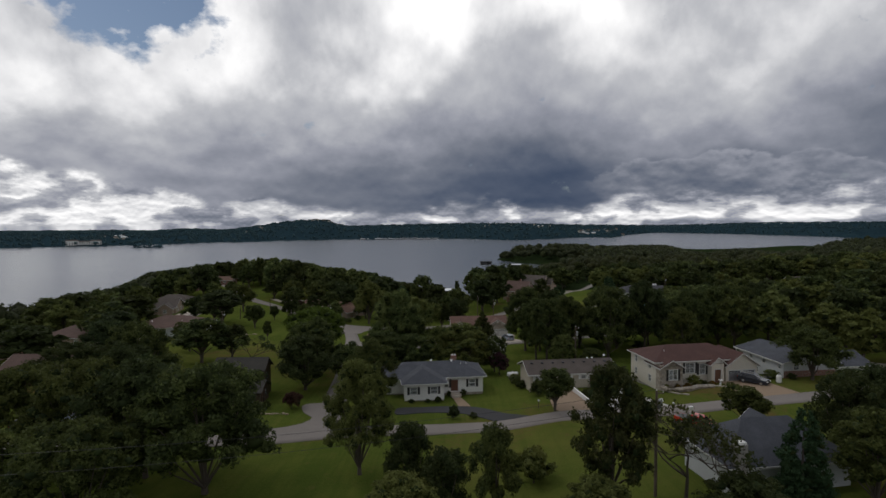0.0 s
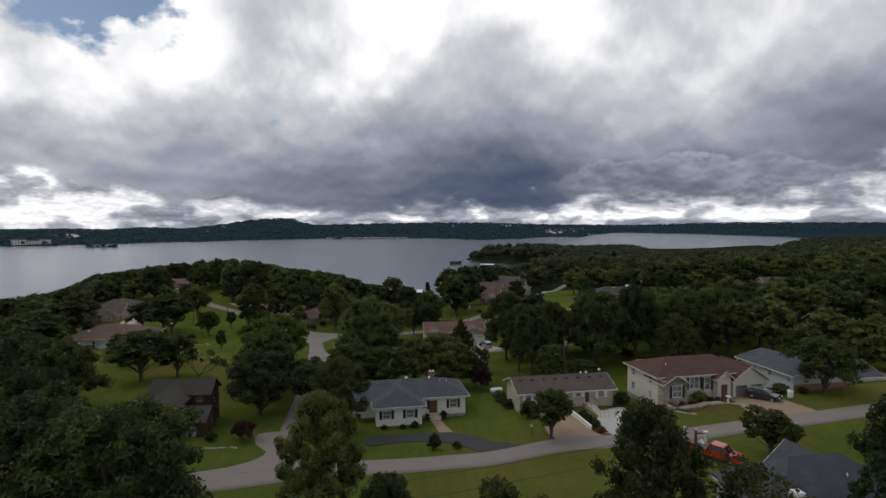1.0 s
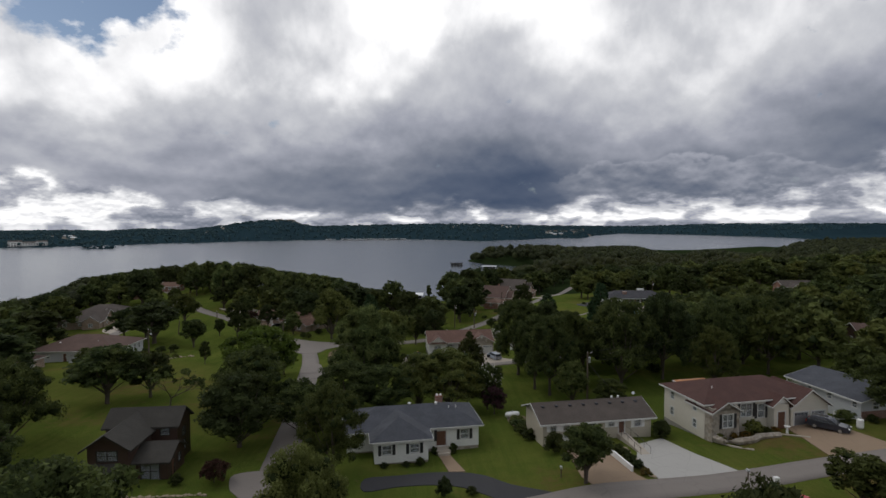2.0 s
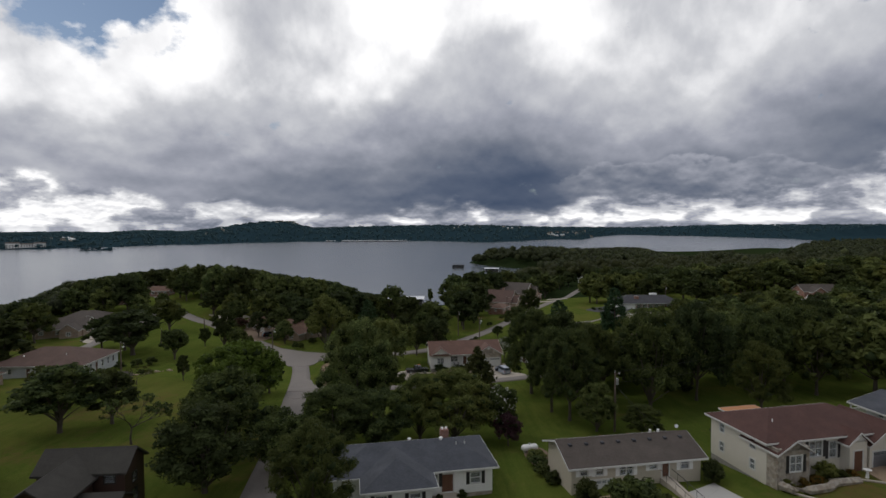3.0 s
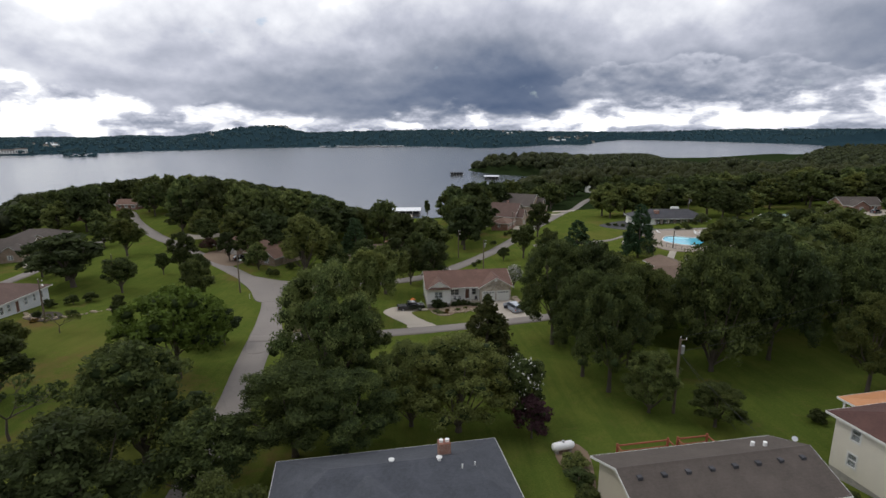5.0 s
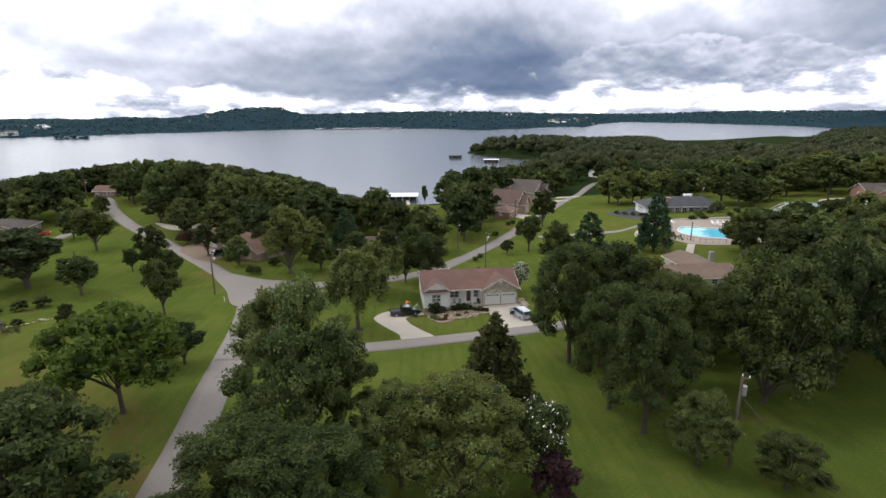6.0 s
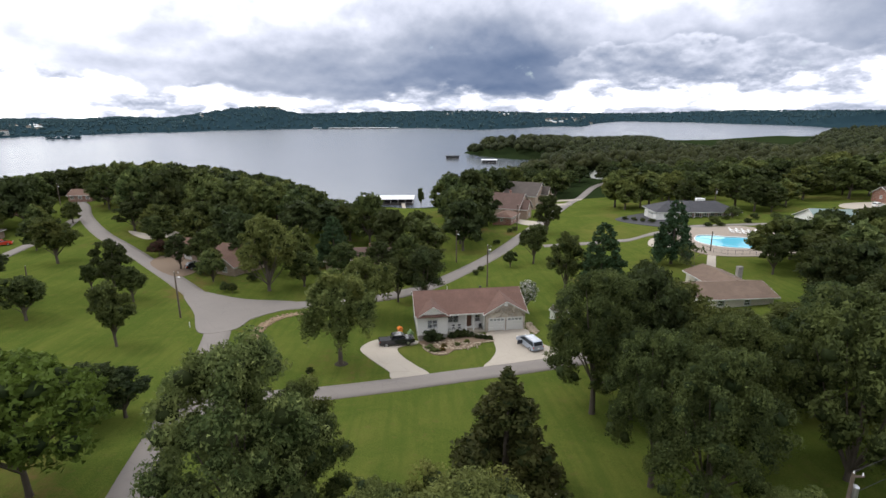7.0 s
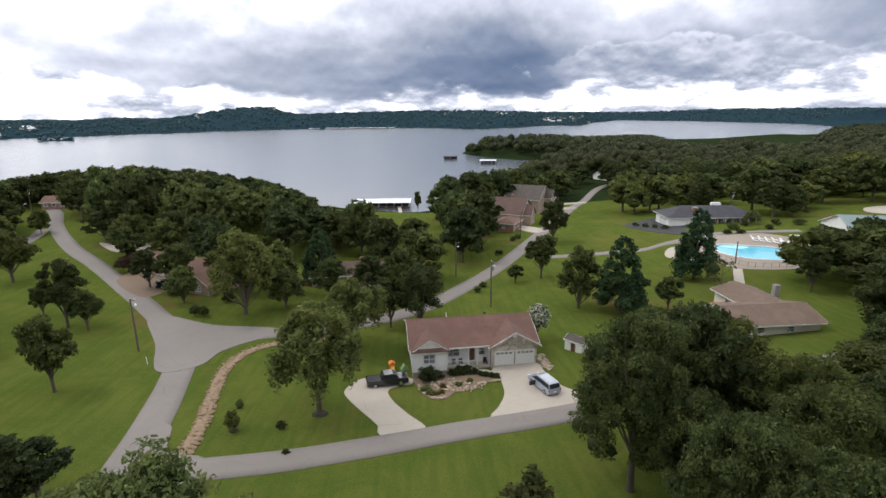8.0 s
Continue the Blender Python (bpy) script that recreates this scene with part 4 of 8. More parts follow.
MIDS = [make_tree("oak_tree", "dark green oak tree of the lakeside wood", 21, 5, 12, 0.4, LEAF_DARK, 1800, 0.88, 28, 0.33),
        # Species not known: an oak crown from another seed, named apart.
        make_tree("elm_tree", "green broad-leaved tree of the lakeside wood", 22, 5, 12, 0.4, LEAF_OAK, 1800, 0.88, 30, 0.30),
        make_tree("hickory_tree", "yellowish green hickory tree among oaks", 23, 5, 12, 0.5, LEAF_LIGHT, 1800, 0.88, 28, 0.31)]
FINE = make_tree("oak_tree", "tall dark green oak tree with foliage down to the grass", 16, 5, 12, 0.5, LEAF_OAK, 44000, 0.155, 84, 0.21)
FINEL = make_tree("maple_tree", "tall leafy maple tree with paler green tips", 17, 5, 12, 0.7, LEAF_LIGHT, 44000, 0.155, 90, 0.21)
LIGHT = make_tree("maple_tree", "leafy maple tree with paler green tips", 31, 5, 12, 1.0, LEAF_LIGHT, 12500, 0.29, 58, 0.25)
SMALL = make_tree("lawn_tree", "small dark green tree on the lawn", 32, 3.4, 9, 1.7, LEAF_OAK, 6000, 0.34, 30, 0.30, forks=2)
SMALL2 = make_tree("lawn_tree", "slim dark green tree on the lawn", 33, 3.2, 10, 1.6, LEAF_DARK, 6000, 0.34, 34, 0.28, squat=1.1)
YELLOW = make_tree("walnut_tree", "wide spreading yellow-green walnut tree", 34, 7, 11.5, 2.8, LEAF_YELL, 11000, 0.40, 50, 0.22, squat=0.8)
WILLOW = make_tree("locust_tree", "airy drooping locust tree in a ring of mulch", 35, 5, 14, 3.2, LEAF_LIGHT, 13000, 0.36, 60, 0.22, droop=0.6, core=0.5, flat=1.45)
CEDAR = make_tree("cedar_tree", "dense dark brownish green cedar tree", 36, 4.0, 12, 0.5, LEAF_CEDAR, 13000, 0.30, 90, 0.27, "cone", flat=1.1)
PINE = make_tree("pine_tree", "dark green pine tree with tiers of needles", 37, 4.4, 13, 1.8, LEAF_PINE, 14000, 0.34, 84, 0.33, "cone", flat=0.8, core=0.7, taper=0.42)
JUNIPER = make_tree("juniper_tree", "broad dark juniper tree with a dense rounded crown", 48, 4.6, 13, 0.5, LEAF_CEDAR, 14000, 0.25, 80, 0.23)
BUSH = make_tree("round_bush", "round clipped green bush", 38, 1.0, 1.9, 0.0, LEAF_OAK, 1700, 0.15, 14, 0.42, core=0.85)
BUSHL = make_tree("round_bush", "round pale green bush", 39, 1.0, 1.9, 0.0, LEAF_LIGHT, 1700, 0.15, 14, 0.42, core=0.85)
BUSHD = make_tree("round_bush", "dark green bush by a house wall", 40, 1.0, 1.7, 0.0, LEAF_DARK, 1600, 0.15, 14, 0.42, core=0.85)
BUSHF = make_tree("flowering_bush", "low orange and yellow flowering bush", 41, 0.9, 1.1, 0.0, FLOWER, 700, 0.14, 12, 0.42, core=0.8)
PURPLE = make_tree("smoke_bush", "dark purple smoke bush", 42, 2.2, 4.8, 0.3, LEAF_PURPLE, 5000, 0.22, 26, 0.34, core=0.8)
REDTREE = make_tree("maple_tree", "small dark red maple tree", 43, 3.2, 4.0, 0.9, LEAF_RED, 5000, 0.27, 26, 0.30)
WHITEF = make_tree("crape_myrtle_tree", "flowering crape myrtle tree covered in white blossom", 44, 2.3, 6.2, 1.2, LEAF_LIGHT, 2600, 0.24, 26, 0.30, flowers=1700)
HYDRANGEA = make_tree("magnolia_tree", "leafy magnolia tree dotted with white blossom", 45, 3.4, 8, 0.8, LEAF_OAK, 7000, 0.32, 34, 0.30, flowers=420)
BARE = make_bare("bare_tree", "thin half-bare tree with few leaves", 46, 7, LEAF_OAK, 700)
DEAD = make_bare("dead_tree", "tangled grey half-dead tree", 47, 10, LEAF_CEDAR, 1500, 5)
PROTOS = OAKS + BIGS + MIDS + [FINE, FINEL, LIGHT, SMALL, SMALL2, YELLOW, WILLOW, CEDAR, PINE, JUNIPER, BUSH, BUSHL, BUSHD, BUSHF, PURPLE, REDTREE, WHITEF, HYDRANGEA, BARE, DEAD]
SIZES = {id(o): s for o, s in zip(PROTOS, [(5, 12)] * 3 + [(7.5, 14)] * 2 + [(5, 12)] * 6 + [(3.4, 9), (3.2, 10), (7, 11.5), (5, 14), (4, 12), (4.4, 13), (4.6, 13), (1, 1.9), (1, 1.9), (1, 1.7), (0.9, 1.1), (2.2, 4.8), (3.2, 4), (2.3, 6.2), (3.4, 8), (2.6, 7), (4, 10)])}
USED = set()
trng = random.Random(5)


def plant(kind, x, y, r, hgt, group="", z=None):
    """Sets one tree of the kind at a place with that crown radius and height."""
    if kind in OAKS and r > 6.2:
        kind = BIGS[(OAKS.index(kind) + 1) % 2]
    r0, h0 = SIZES[id(kind)]
    m = pose(x, y, (ground_at(x, y) if z is None else z) - 0.05, 0, 0, trng.uniform(0, 360)) @ Matrix.Diagonal((r / r0, r / r0, hgt / h0, 1))
    if id(kind) in USED:
        ob = copy_thing(kind, m @ Matrix.Diagonal((1 / kind.scale.x, 1 / kind.scale.y, 1 / kind.scale.z, 1)))
    else:
        USED.add(id(kind))
        ob = kind
        ob.matrix_basis = m
    if group:
        ob["group"] = group
    return ob


G = "lawn trees"
# the open lawn west of the lane
for k, x, y, r, hh in ((SMALL, -46.8, 61.7, 3.6, 10.2), (SMALL2, -60, 85.5, 3.8, 12.4), (SMALL, -55.8, 84, 3.0, 7.4), (SMALL, -67.6, 90.9, 2.1, 5.8),
                       (SMALL, -88, 112, 5.6, 11.5), (SMALL2, -87, 146, 5.4, 9.5), (REDTREE, -67.7, 120, 3.4, 4.2), (SMALL, -77.5, 147, 5.6, 10), (SMALL, -66.6, 143, 5.4, 10.6),
                       (LIGHT, -46.3, 99, 3.4, 7.8), (SMALL, -68, 73, 4.0, 8.2), (SMALL2, -81, 77, 8.6, 12.4), (SMALL, -87, 84, 6.5, 11), (BARE, -62.1, 44.3, 1.8, 4.2), (SMALL2, -55, 49.3, 1.5, 5.8),
                       (YELLOW, -34.4, 26.0, 8.0, 12.4), (SMALL2, -33.6, 39.6, 3.2, 6.0), (BARE, -44.2, 9.9, 3.0, 8.0), (SMALL, -57, 14, 6.2, 10.0),
                       (SMALL2, -52, 18.5, 4.0, 8.4), (SMALL, -66, 26, 4.2, 7.5), (OAKS[1], -72, 4, 6.0, 11), (SMALL, -60.5, 32, 2.6, 6.0)):
    plant(k, x, y, r, hh, G)
# round the lower lane and the white house
for k, x, y, r, hh in ((LIGHT, -32.4, 93, 7.0, 17.0), (PINE, -22, 115, 4.8, 13.0), (WILLOW, -12.0, 55.5, 5.8, 14.4), (WILLOW, -10.5, 77.0, 5.6, 11.8), (SMALL2, -4.8, 86.5, 3.2, 9.8),
                       (OAKS[1], 0.6, 88.6, 5.2, 11.4), (SMALL, 22.4, 110.5, 2.0, 4.2), (SMALL, 28.8, 112.7, 4.4, 10.4), (SMALL2, 41.3, 149.7, 4.6, 13.2),
                       (OAKS[0], 30.8, 91, 4.5, 12.4), (PINE, 37.2, 87, 5.2, 14.6), (PINE, 60.0, 103.4, 5.0, 15.5), (BARE, 59.5, 91.9, 2.2, 7.3), (SMALL, 46, 86.3, 2.7, 6.2),
                       (SMALL2, 75.6, 89.6, 3.1, 9.2), (WHITEF, 19.6, 77.6, 2.3, 6.2), (OAKS[2], -25.8, 96.7, 4.2, 8.2), (SMALL2, -42, 41.0, 1.8, 4.0), (OAKS[1], -36.2, 38.2, 3.8, 7.2)):
    plant(k, x, y, r, hh, "trees round the lanes")
for k, x, y, r, hh in ((SMALL2, -57.5, 108.8, 3.4, 8.6), (SMALL, -50.5, 107.2, 4.4, 10.4), (MIDS[0], -44, 116, 5.6, 13), (MIDS[1], -62, 128, 5.4, 11.5), (MIDS[0], -36, 106, 4.6, 10), (SMALL, -70.5, 126, 4.4, 9.5), (MIDS[0], -52, 127, 6.4, 13.5), (MIDS[1], -74, 134, 5.4, 11), (OAKS[2], -18, 103.5, 4.2, 8.8), (SMALL2, -9.5, 104.5, 4.0, 9.2), (MIDS[2], -29.5, 106.5, 4.6, 11.5), (MIDS[1], -3.5, 106, 4.6, 10.5)):
    plant(k, x, y, r, hh, "trees round the lanes")
# the grove between the lanes, in front of the white house
for k, x, y, r, hh in ((FINEL, -13.4, 18.6, 6.6, 18.0), (FINE, -10.0, 20.6, 4.6, 13.0), (FINEL, 2.0, 11.6, 6.6, 11.2), (FINEL, -3.2, 13.0, 4.4, 10.4), (HYDRANGEA, 8.8, 12.6, 3.3, 8.2), (PURPLE, 9.6, 9.4, 2.4, 4.9),
                       (CEDAR, 6.8, 25.4, 6.0, 12.4), (FINE, -14.6, 7.0, 6.6, 9.9), (FINE, -9.5, 6.5, 5.6, 9.4), (OAKS[0], -28.8, 6.4, 6.1, 12.6), (OAKS[2], -34.0, 13.0, 4.4, 10.0), (OAKS[1], -28.1, -4.3, 6.1, 10.8),
                       (OAKS[0], -20.5, 0.6, 4.5, 8.6)):
    plant(k, x, y, r, hh, "grove between the lanes")
# the wood east of the white house
for k, x, y, r, hh in ((FINE, 19.0, 38.2, 6.2, 17.6), (FINE, 21.5, 19.5, 5.2, 15.6), (FINE, 19.8, 24.8, 4.8, 15.5), (FINEL, 24.0, 13.5, 3.4, 7.8), (FINE, 29.5, 9.6, 3.2, 5.2), (FINE, 27, 27, 5.4, 15.5), (FINE, 22.6, 36.4, 5.0, 10.5),
                       (OAKS[0], 36.8, 23.5, 7.4, 17.6), (OAKS[1], 46.2, 25.8, 6.6, 18.2), (FINE, 50.5, 14.5, 4.4, 12.2), (OAKS[1], 26.5, 43, 6.0, 16.4), (OAKS[2], 24.5, 49.5, 4.8, 13.5), (OAKS[0], 33.5, 38.5, 6.4, 12.2),
                       (OAKS[2], 33.5, 49.0, 5.4, 12.6), (OAKS[0], 42, 34.0, 6.6, 13.4), (LIGHT, 40.5, 45.0, 5.2, 9.0), (OAKS[1], 51, 36.5, 6.6, 15.0), (OAKS[2], 48.5, 47.0, 5.6, 8.6), (OAKS[2], 58, 27, 6.4, 15.4), (LIGHT, 59.5, 40.0, 6.6, 14.0), (OAKS[0], 68, 34, 6.8, 15.4),
                       (OAKS[1], 68.5, 50.0, 6.4, 13.0), (OAKS[2], 59.5, 54.0, 5.4, 9.0), (OAKS[1], 66, 62.5, 6.0, 13.4), (OAKS[0], 77, 60, 6.6, 13.4), (OAKS[2], 78, 44, 6.8, 14.6), (OAKS[1], 88, 52, 6.8, 14.4), (OAKS[0], 76.5, 71.5, 5.2, 11.6), (LIGHT, 88, 68, 6.4, 13.4),
                       (OAKS[1], 36.0, 62.5, 4.4, 8.6), (OAKS[2], 30, 58.5, 4.6, 11.0), (MIDS[0], 98, 62, 7, 14.5), (MIDS[1], 100, 78, 6.6, 14), (MIDS[2], 88, 82, 5.6, 12), (MIDS[0], 100, 94, 6.2, 13), (MIDS[1], 112, 74, 7, 14), (MIDS[2], 112, 98, 6.6, 13)):
    plant(k, x, y, r, hh, "oak wood")
# the same wood further east, round the long brown house
erng = random.Random(23)
EAST = [(83, 16), (72, 8), (77, 60), (68, 50), (78, 44), (88, 52), (88, 68), (68, 34)]
for tries in range(900):
    x, y = erng.uniform(62, 128), erng.uniform(4, 104)
    if len(EAST) > 58 or any(math.hypot(x - a, y - b) < 8.2 for a, b in EAST) or ((x - 108) / 16) ** 2 + ((y - 38) / 13) ** 2 < 1 or abs((x - 94) - (y - 42) * 0.5) < 5 and y < 44 or x < 80 and y > 66 or y > 92 and x > 104 or x < 74 and y < 22:
        continue
    EAST.append((x, y))
    plant(MIDS[erng.choice((0, 0, 1, 1, 2))], x, y, erng.uniform(5.2, 7.4), erng.uniform(11, 16) if y < 70 else erng.uniform(9, 12), "oak wood")
# by the upper lane and the houses beside it
for k, x, y, r, hh in ((SMALL, 15.8, -20.4, 3.6, 6.9), (BUSHD, 0.0, -19.5, 1.1, 2.3), (BUSHD, 3.1, -19.2, 0.8, 1.1), (OAKS[2], 63, -8.9, 5.2, 9.4), (OAKS[1], -66.8, -12.5, 7.0, 9.4), (OAKS[0], -58.7, -6, 6.6, 12.4),
                       (FINEL, -11.2, -40.0, 4.4, 14.0), (OAKS[1], -4.6, -46.0, 2.8, 9.0), (OAKS[2], 4.3, -50.4, 2.8, 10.4), (OAKS[1], -0.8, -50.5, 3.0, 8.0), (JUNIPER, 15.2, -52.0, 4.0, 15.2), (DEAD, 22.6, -51.0, 4.6, 11.0), (DEAD, 26.2, -52.6, 4.0, 9.6), (OAKS[1], 24.6, -58.0, 4.0, 7.0),
                       (OAKS[0], -27.5, -45.0, 8.4, 15.0), (OAKS[1], -36.0, -42.0, 7.2, 14.4), (OAKS[2], -44, -40, 6.6, 13.6), (LIGHT, -47.5, -49.0, 3.8, 8.2), (OAKS[0], -35.5, -53.5, 6.4, 11.0), (OAKS[2], -53.5, -38, 5.4, 12.0), (PINE, 33.6, -51.0, 2.8, 10.0), (OAKS[0], 41.0, -50.5, 4.4, 9.6), (OAKS[1], 44.5, -42.0, 4.2, 11.0), (OAKS[1], 49.8, -39.0, 4.8, 10.8), (OAKS[2], 55.5, -44.5, 5.6, 11.6), (OAKS[0], 46.5, -52.5, 4.8, 8.6),
                       (SMALL, 39.9, -29.6, 3.4, 6.0), (OAKS[1], 61.5, -36, 5.6, 11.0), (OAKS[0], -46.5, -24.5, 4.6, 10.6), (OAKS[1], -52.5, -20, 5.0, 11.2), (MIDS[1], 72, 8, 4.6, 9.6), (MIDS[2], 83, 16, 5.6, 11), (BUSHL, 9.2, -42.5, 2.4, 4.0), (LIGHT, 13.0, -55.5, 3.6, 6.5), (LIGHT, -4.5, -55, 4.2, 7.5), (FINE, -13.4, -14.6, 4.5, 11.6)):
    plant(k, x, y, r, hh, "trees by the upper lane")
def crest(x, y):
    """Height that the tops of the lakeside woods keep below: their crown line falls from the hill to both shores."""
    az = math.degrees(math.atan2(x, y))
    low = 34.2 - np.interp(az, (-48, -37, -32, -29, -27, -22, -19, -16.8, -14, -10.8, -9, -6), (0.110, 0.089, 0.079, 0.076, 0.072, 0.079, 0.094, 0.111, 0.129, 0.158, 0.178, 0.20)) * math.hypot(x, y)
    back = math.degrees(math.atan2(x + 1.9, y + 82.8))
    high = 34.5 - np.interp(back, (-50, -38, -36, -34.5, -32, -28, -23, -19, -15, -9, -6.8), (0.12, 0.109, 0.106, 0.10, 0.080, 0.066, 0.058, 0.063, 0.080, 0.096, 0.11)) * math.hypot(x + 1.9, y + 82.8)
    return min(low if y > 110 else 14.0, high)


# west of the lawn: houses' trees
for k, x, y, r, hh in ((MIDS[0], -101, 58, 8, 13), (MIDS[1], -112, 66, 7.6, 13.5), (MIDS[0], -122, 78, 8, 14), (MIDS[1], -96, 40, 7.4, 12.6), (MIDS[0], -84, 26, 6.6, 12), (MIDS[2], -118, 52, 7, 12), (MIDS[1], -130, 62, 8, 13), (MIDS[0], -140, 84, 8, 13.5), (MIDS[0], -90, 6, 7, 11.6), (MIDS[1], -128, 30, 7, 12.4), (MIDS[0], -142, 46, 8, 13), (MIDS[1], -104, 14, 6.6, 10.4), (MIDS[0], -78, -22, 7, 12), (MIDS[2], -92, -28, 7, 12),
                       (MIDS[0], -97, 90, 5.0, 9.5), (MIDS[1], -123, 158, 5.8, 11.5), (MIDS[1], -114, 160, 3.2, 7.4), (MIDS[0], -131, 166, 6.4, 12), (MIDS[2], -118, 150, 4.4, 9), (MIDS[1], -128, 106, 7, 13), (MIDS[0], -140, 118, 8, 13), (MIDS[1], -104, 128, 4.2, 8.2), (MIDS[2], -134, 152, 7, 12.6)):
    plant(k, x, y, r, max(6.0, min(hh, crest(x, y) - ground_at(x, y))), "trees among the western houses")


# the lakeside wood: kept clear of houses, lanes and drives
CLEAR = [(-131, 140, 15, 12), (-149, 179, 13, 9), (-134, 200, 8, 12), (-136, 186, 8, 14), (-156, 240, 9, 9), (-126, 116, 14, 10), (84, 232, 15, 40), (100, 282, 14, 26), (-24, 120, 18, 13), (-54, 122, 16, 12), (-120, 118, 14, 22), (-70, 112, 14, 12), (-114, 160, 9, 14), (44, 188, 14, 22), (64, 235, 16, 30), (95, 172, 26, 26), (86, 126, 26, 22),
         (130, 122, 24, 24), (135, 355, 28, 22), (58, 160, 22, 40), (70, 205, 15, 40), (-2, 268, 16, 14), (2, 115, 12, 30), (-105, 152, 7, 26), (18, 128, 12, 26), (62, 90, 24, 22), (165, 158, 24, 16), (288, 470, 34, 34), (60, 240, 12, 50)]


def is_clear(x, y, pad=0.0):
    return any(((x - a) / (w + pad)) ** 2 + ((y - b) / (d + pad)) ** 2 < 1 for a, b, w, d in CLEAR)


def near_lane(x, y):
    lanes = [(-36, 78, -126, 176, 6), (-8, 90, 20, 124, 7), (20, 124, 40, 163, 7), (40, 163, 114, 314, 9)]
    for ax, ay, bx, by, w in lanes:
        t = max(0, min(1, ((x - ax) * (bx - ax) + (y - ay) * (by - ay)) / ((bx - ax) ** 2 + (by - ay) ** 2)))
        if math.hypot(x - ax - t * (bx - ax), y - ay - t * (by - ay)) < w:
            return True
    return False


wrng = random.Random(17)


for k, x, y, r, hh in ((MIDS[0], 12.5, 133, 7.2, 15.5), (MIDS[1], 12.5, 143, 7.0, 17.0), (MIDS[0], 18, 149, 7.6, 17), (MIDS[1], 14, 159, 7.4, 17), (MIDS[1], 1.2, 117, 6.4, 12.4), (MIDS[0], -8, 127, 6.0, 13.8), (MIDS[1], -15, 139, 6.4, 16.4),
                       (MIDS[0], -22, 147, 7.2, 12.4), (MIDS[0], 14, 176, 7.8, 15.4), (MIDS[0], 22, 172, 8, 15), (SMALL, 1.2, 259, 2.2, 11.0), (MIDS[0], 22, 205, 8.5, 20), (MIDS[1], 46, 262, 8, 16), (MIDS[1], 11.5, 194, 7.6, 18.5), (MIDS[0], 15, 216, 8, 19), (MIDS[1], 27.5, 216, 8, 19.5), (MIDS[0], 36.5, 226, 8, 19.5), (MIDS[0], 25, 232, 8.4, 20), (MIDS[1], 46, 240, 8, 19.5),
                       (MIDS[1], 120, 176, 9.6, 16.4), (MIDS[2], 140, 176, 6.6, 9.8), (MIDS[0], 121, 166, 6.8, 12.8), (MIDS[1], 131, 171, 5.6, 9.6), (MIDS[1], 92, 196, 7.4, 14.0), (MIDS[2], 84, 192, 6.8, 13.2), (MIDS[0], 125.4, 163, 4.4, 6.8), (MIDS[2], 84, 203, 9.0, 16), (MIDS[2], 98, 201, 9.2, 14.4), (MIDS[2], 110, 208, 8.6, 14), (MIDS[1], 122, 206, 8.4, 12.6), (MIDS[0], 108, 190, 6.0, 11.2), (MIDS[0], 138, 192, 9, 14), (MIDS[1], 154, 186, 9, 14)):
    plant(k, x, y, r, hh, "lakeside wood")
planted = []
for tries in range(4000):
    x, y = wrng.uniform(-205, 30), wrng.uniform(112, 292)
    if len(planted) >= 150 or is_clear(x, y, 3) or near_lane(x, y) or (x > -60 and y < 128) or (x < -60 and y < 150 and x > -118) or (x > -22 and y > 240) or x > 2:
        continue
    if y > 282 or float(shore_distance(np.array([x]), np.array([y]))[0]) < 5 or any(math.hypot(x - a, y - b) < 8.6 for a, b in planted):
        continue
    tall = min(wrng.uniform(11.0, 16.5) + (5.5 if 120 < math.hypot(x, y) < 205 and x < -0.32 * y else 0.0), crest(x, y) - ground_at(x, y))
    if tall < 6.5:
        continue
    planted.append((x, y))
    k = wrng.choice((0, 0, 0, 1, 1, 2))
    plant(MIDS[k], x, y, min(wrng.uniform(5.6, 7.8), tall * 0.62), tall, "lakeside wood")


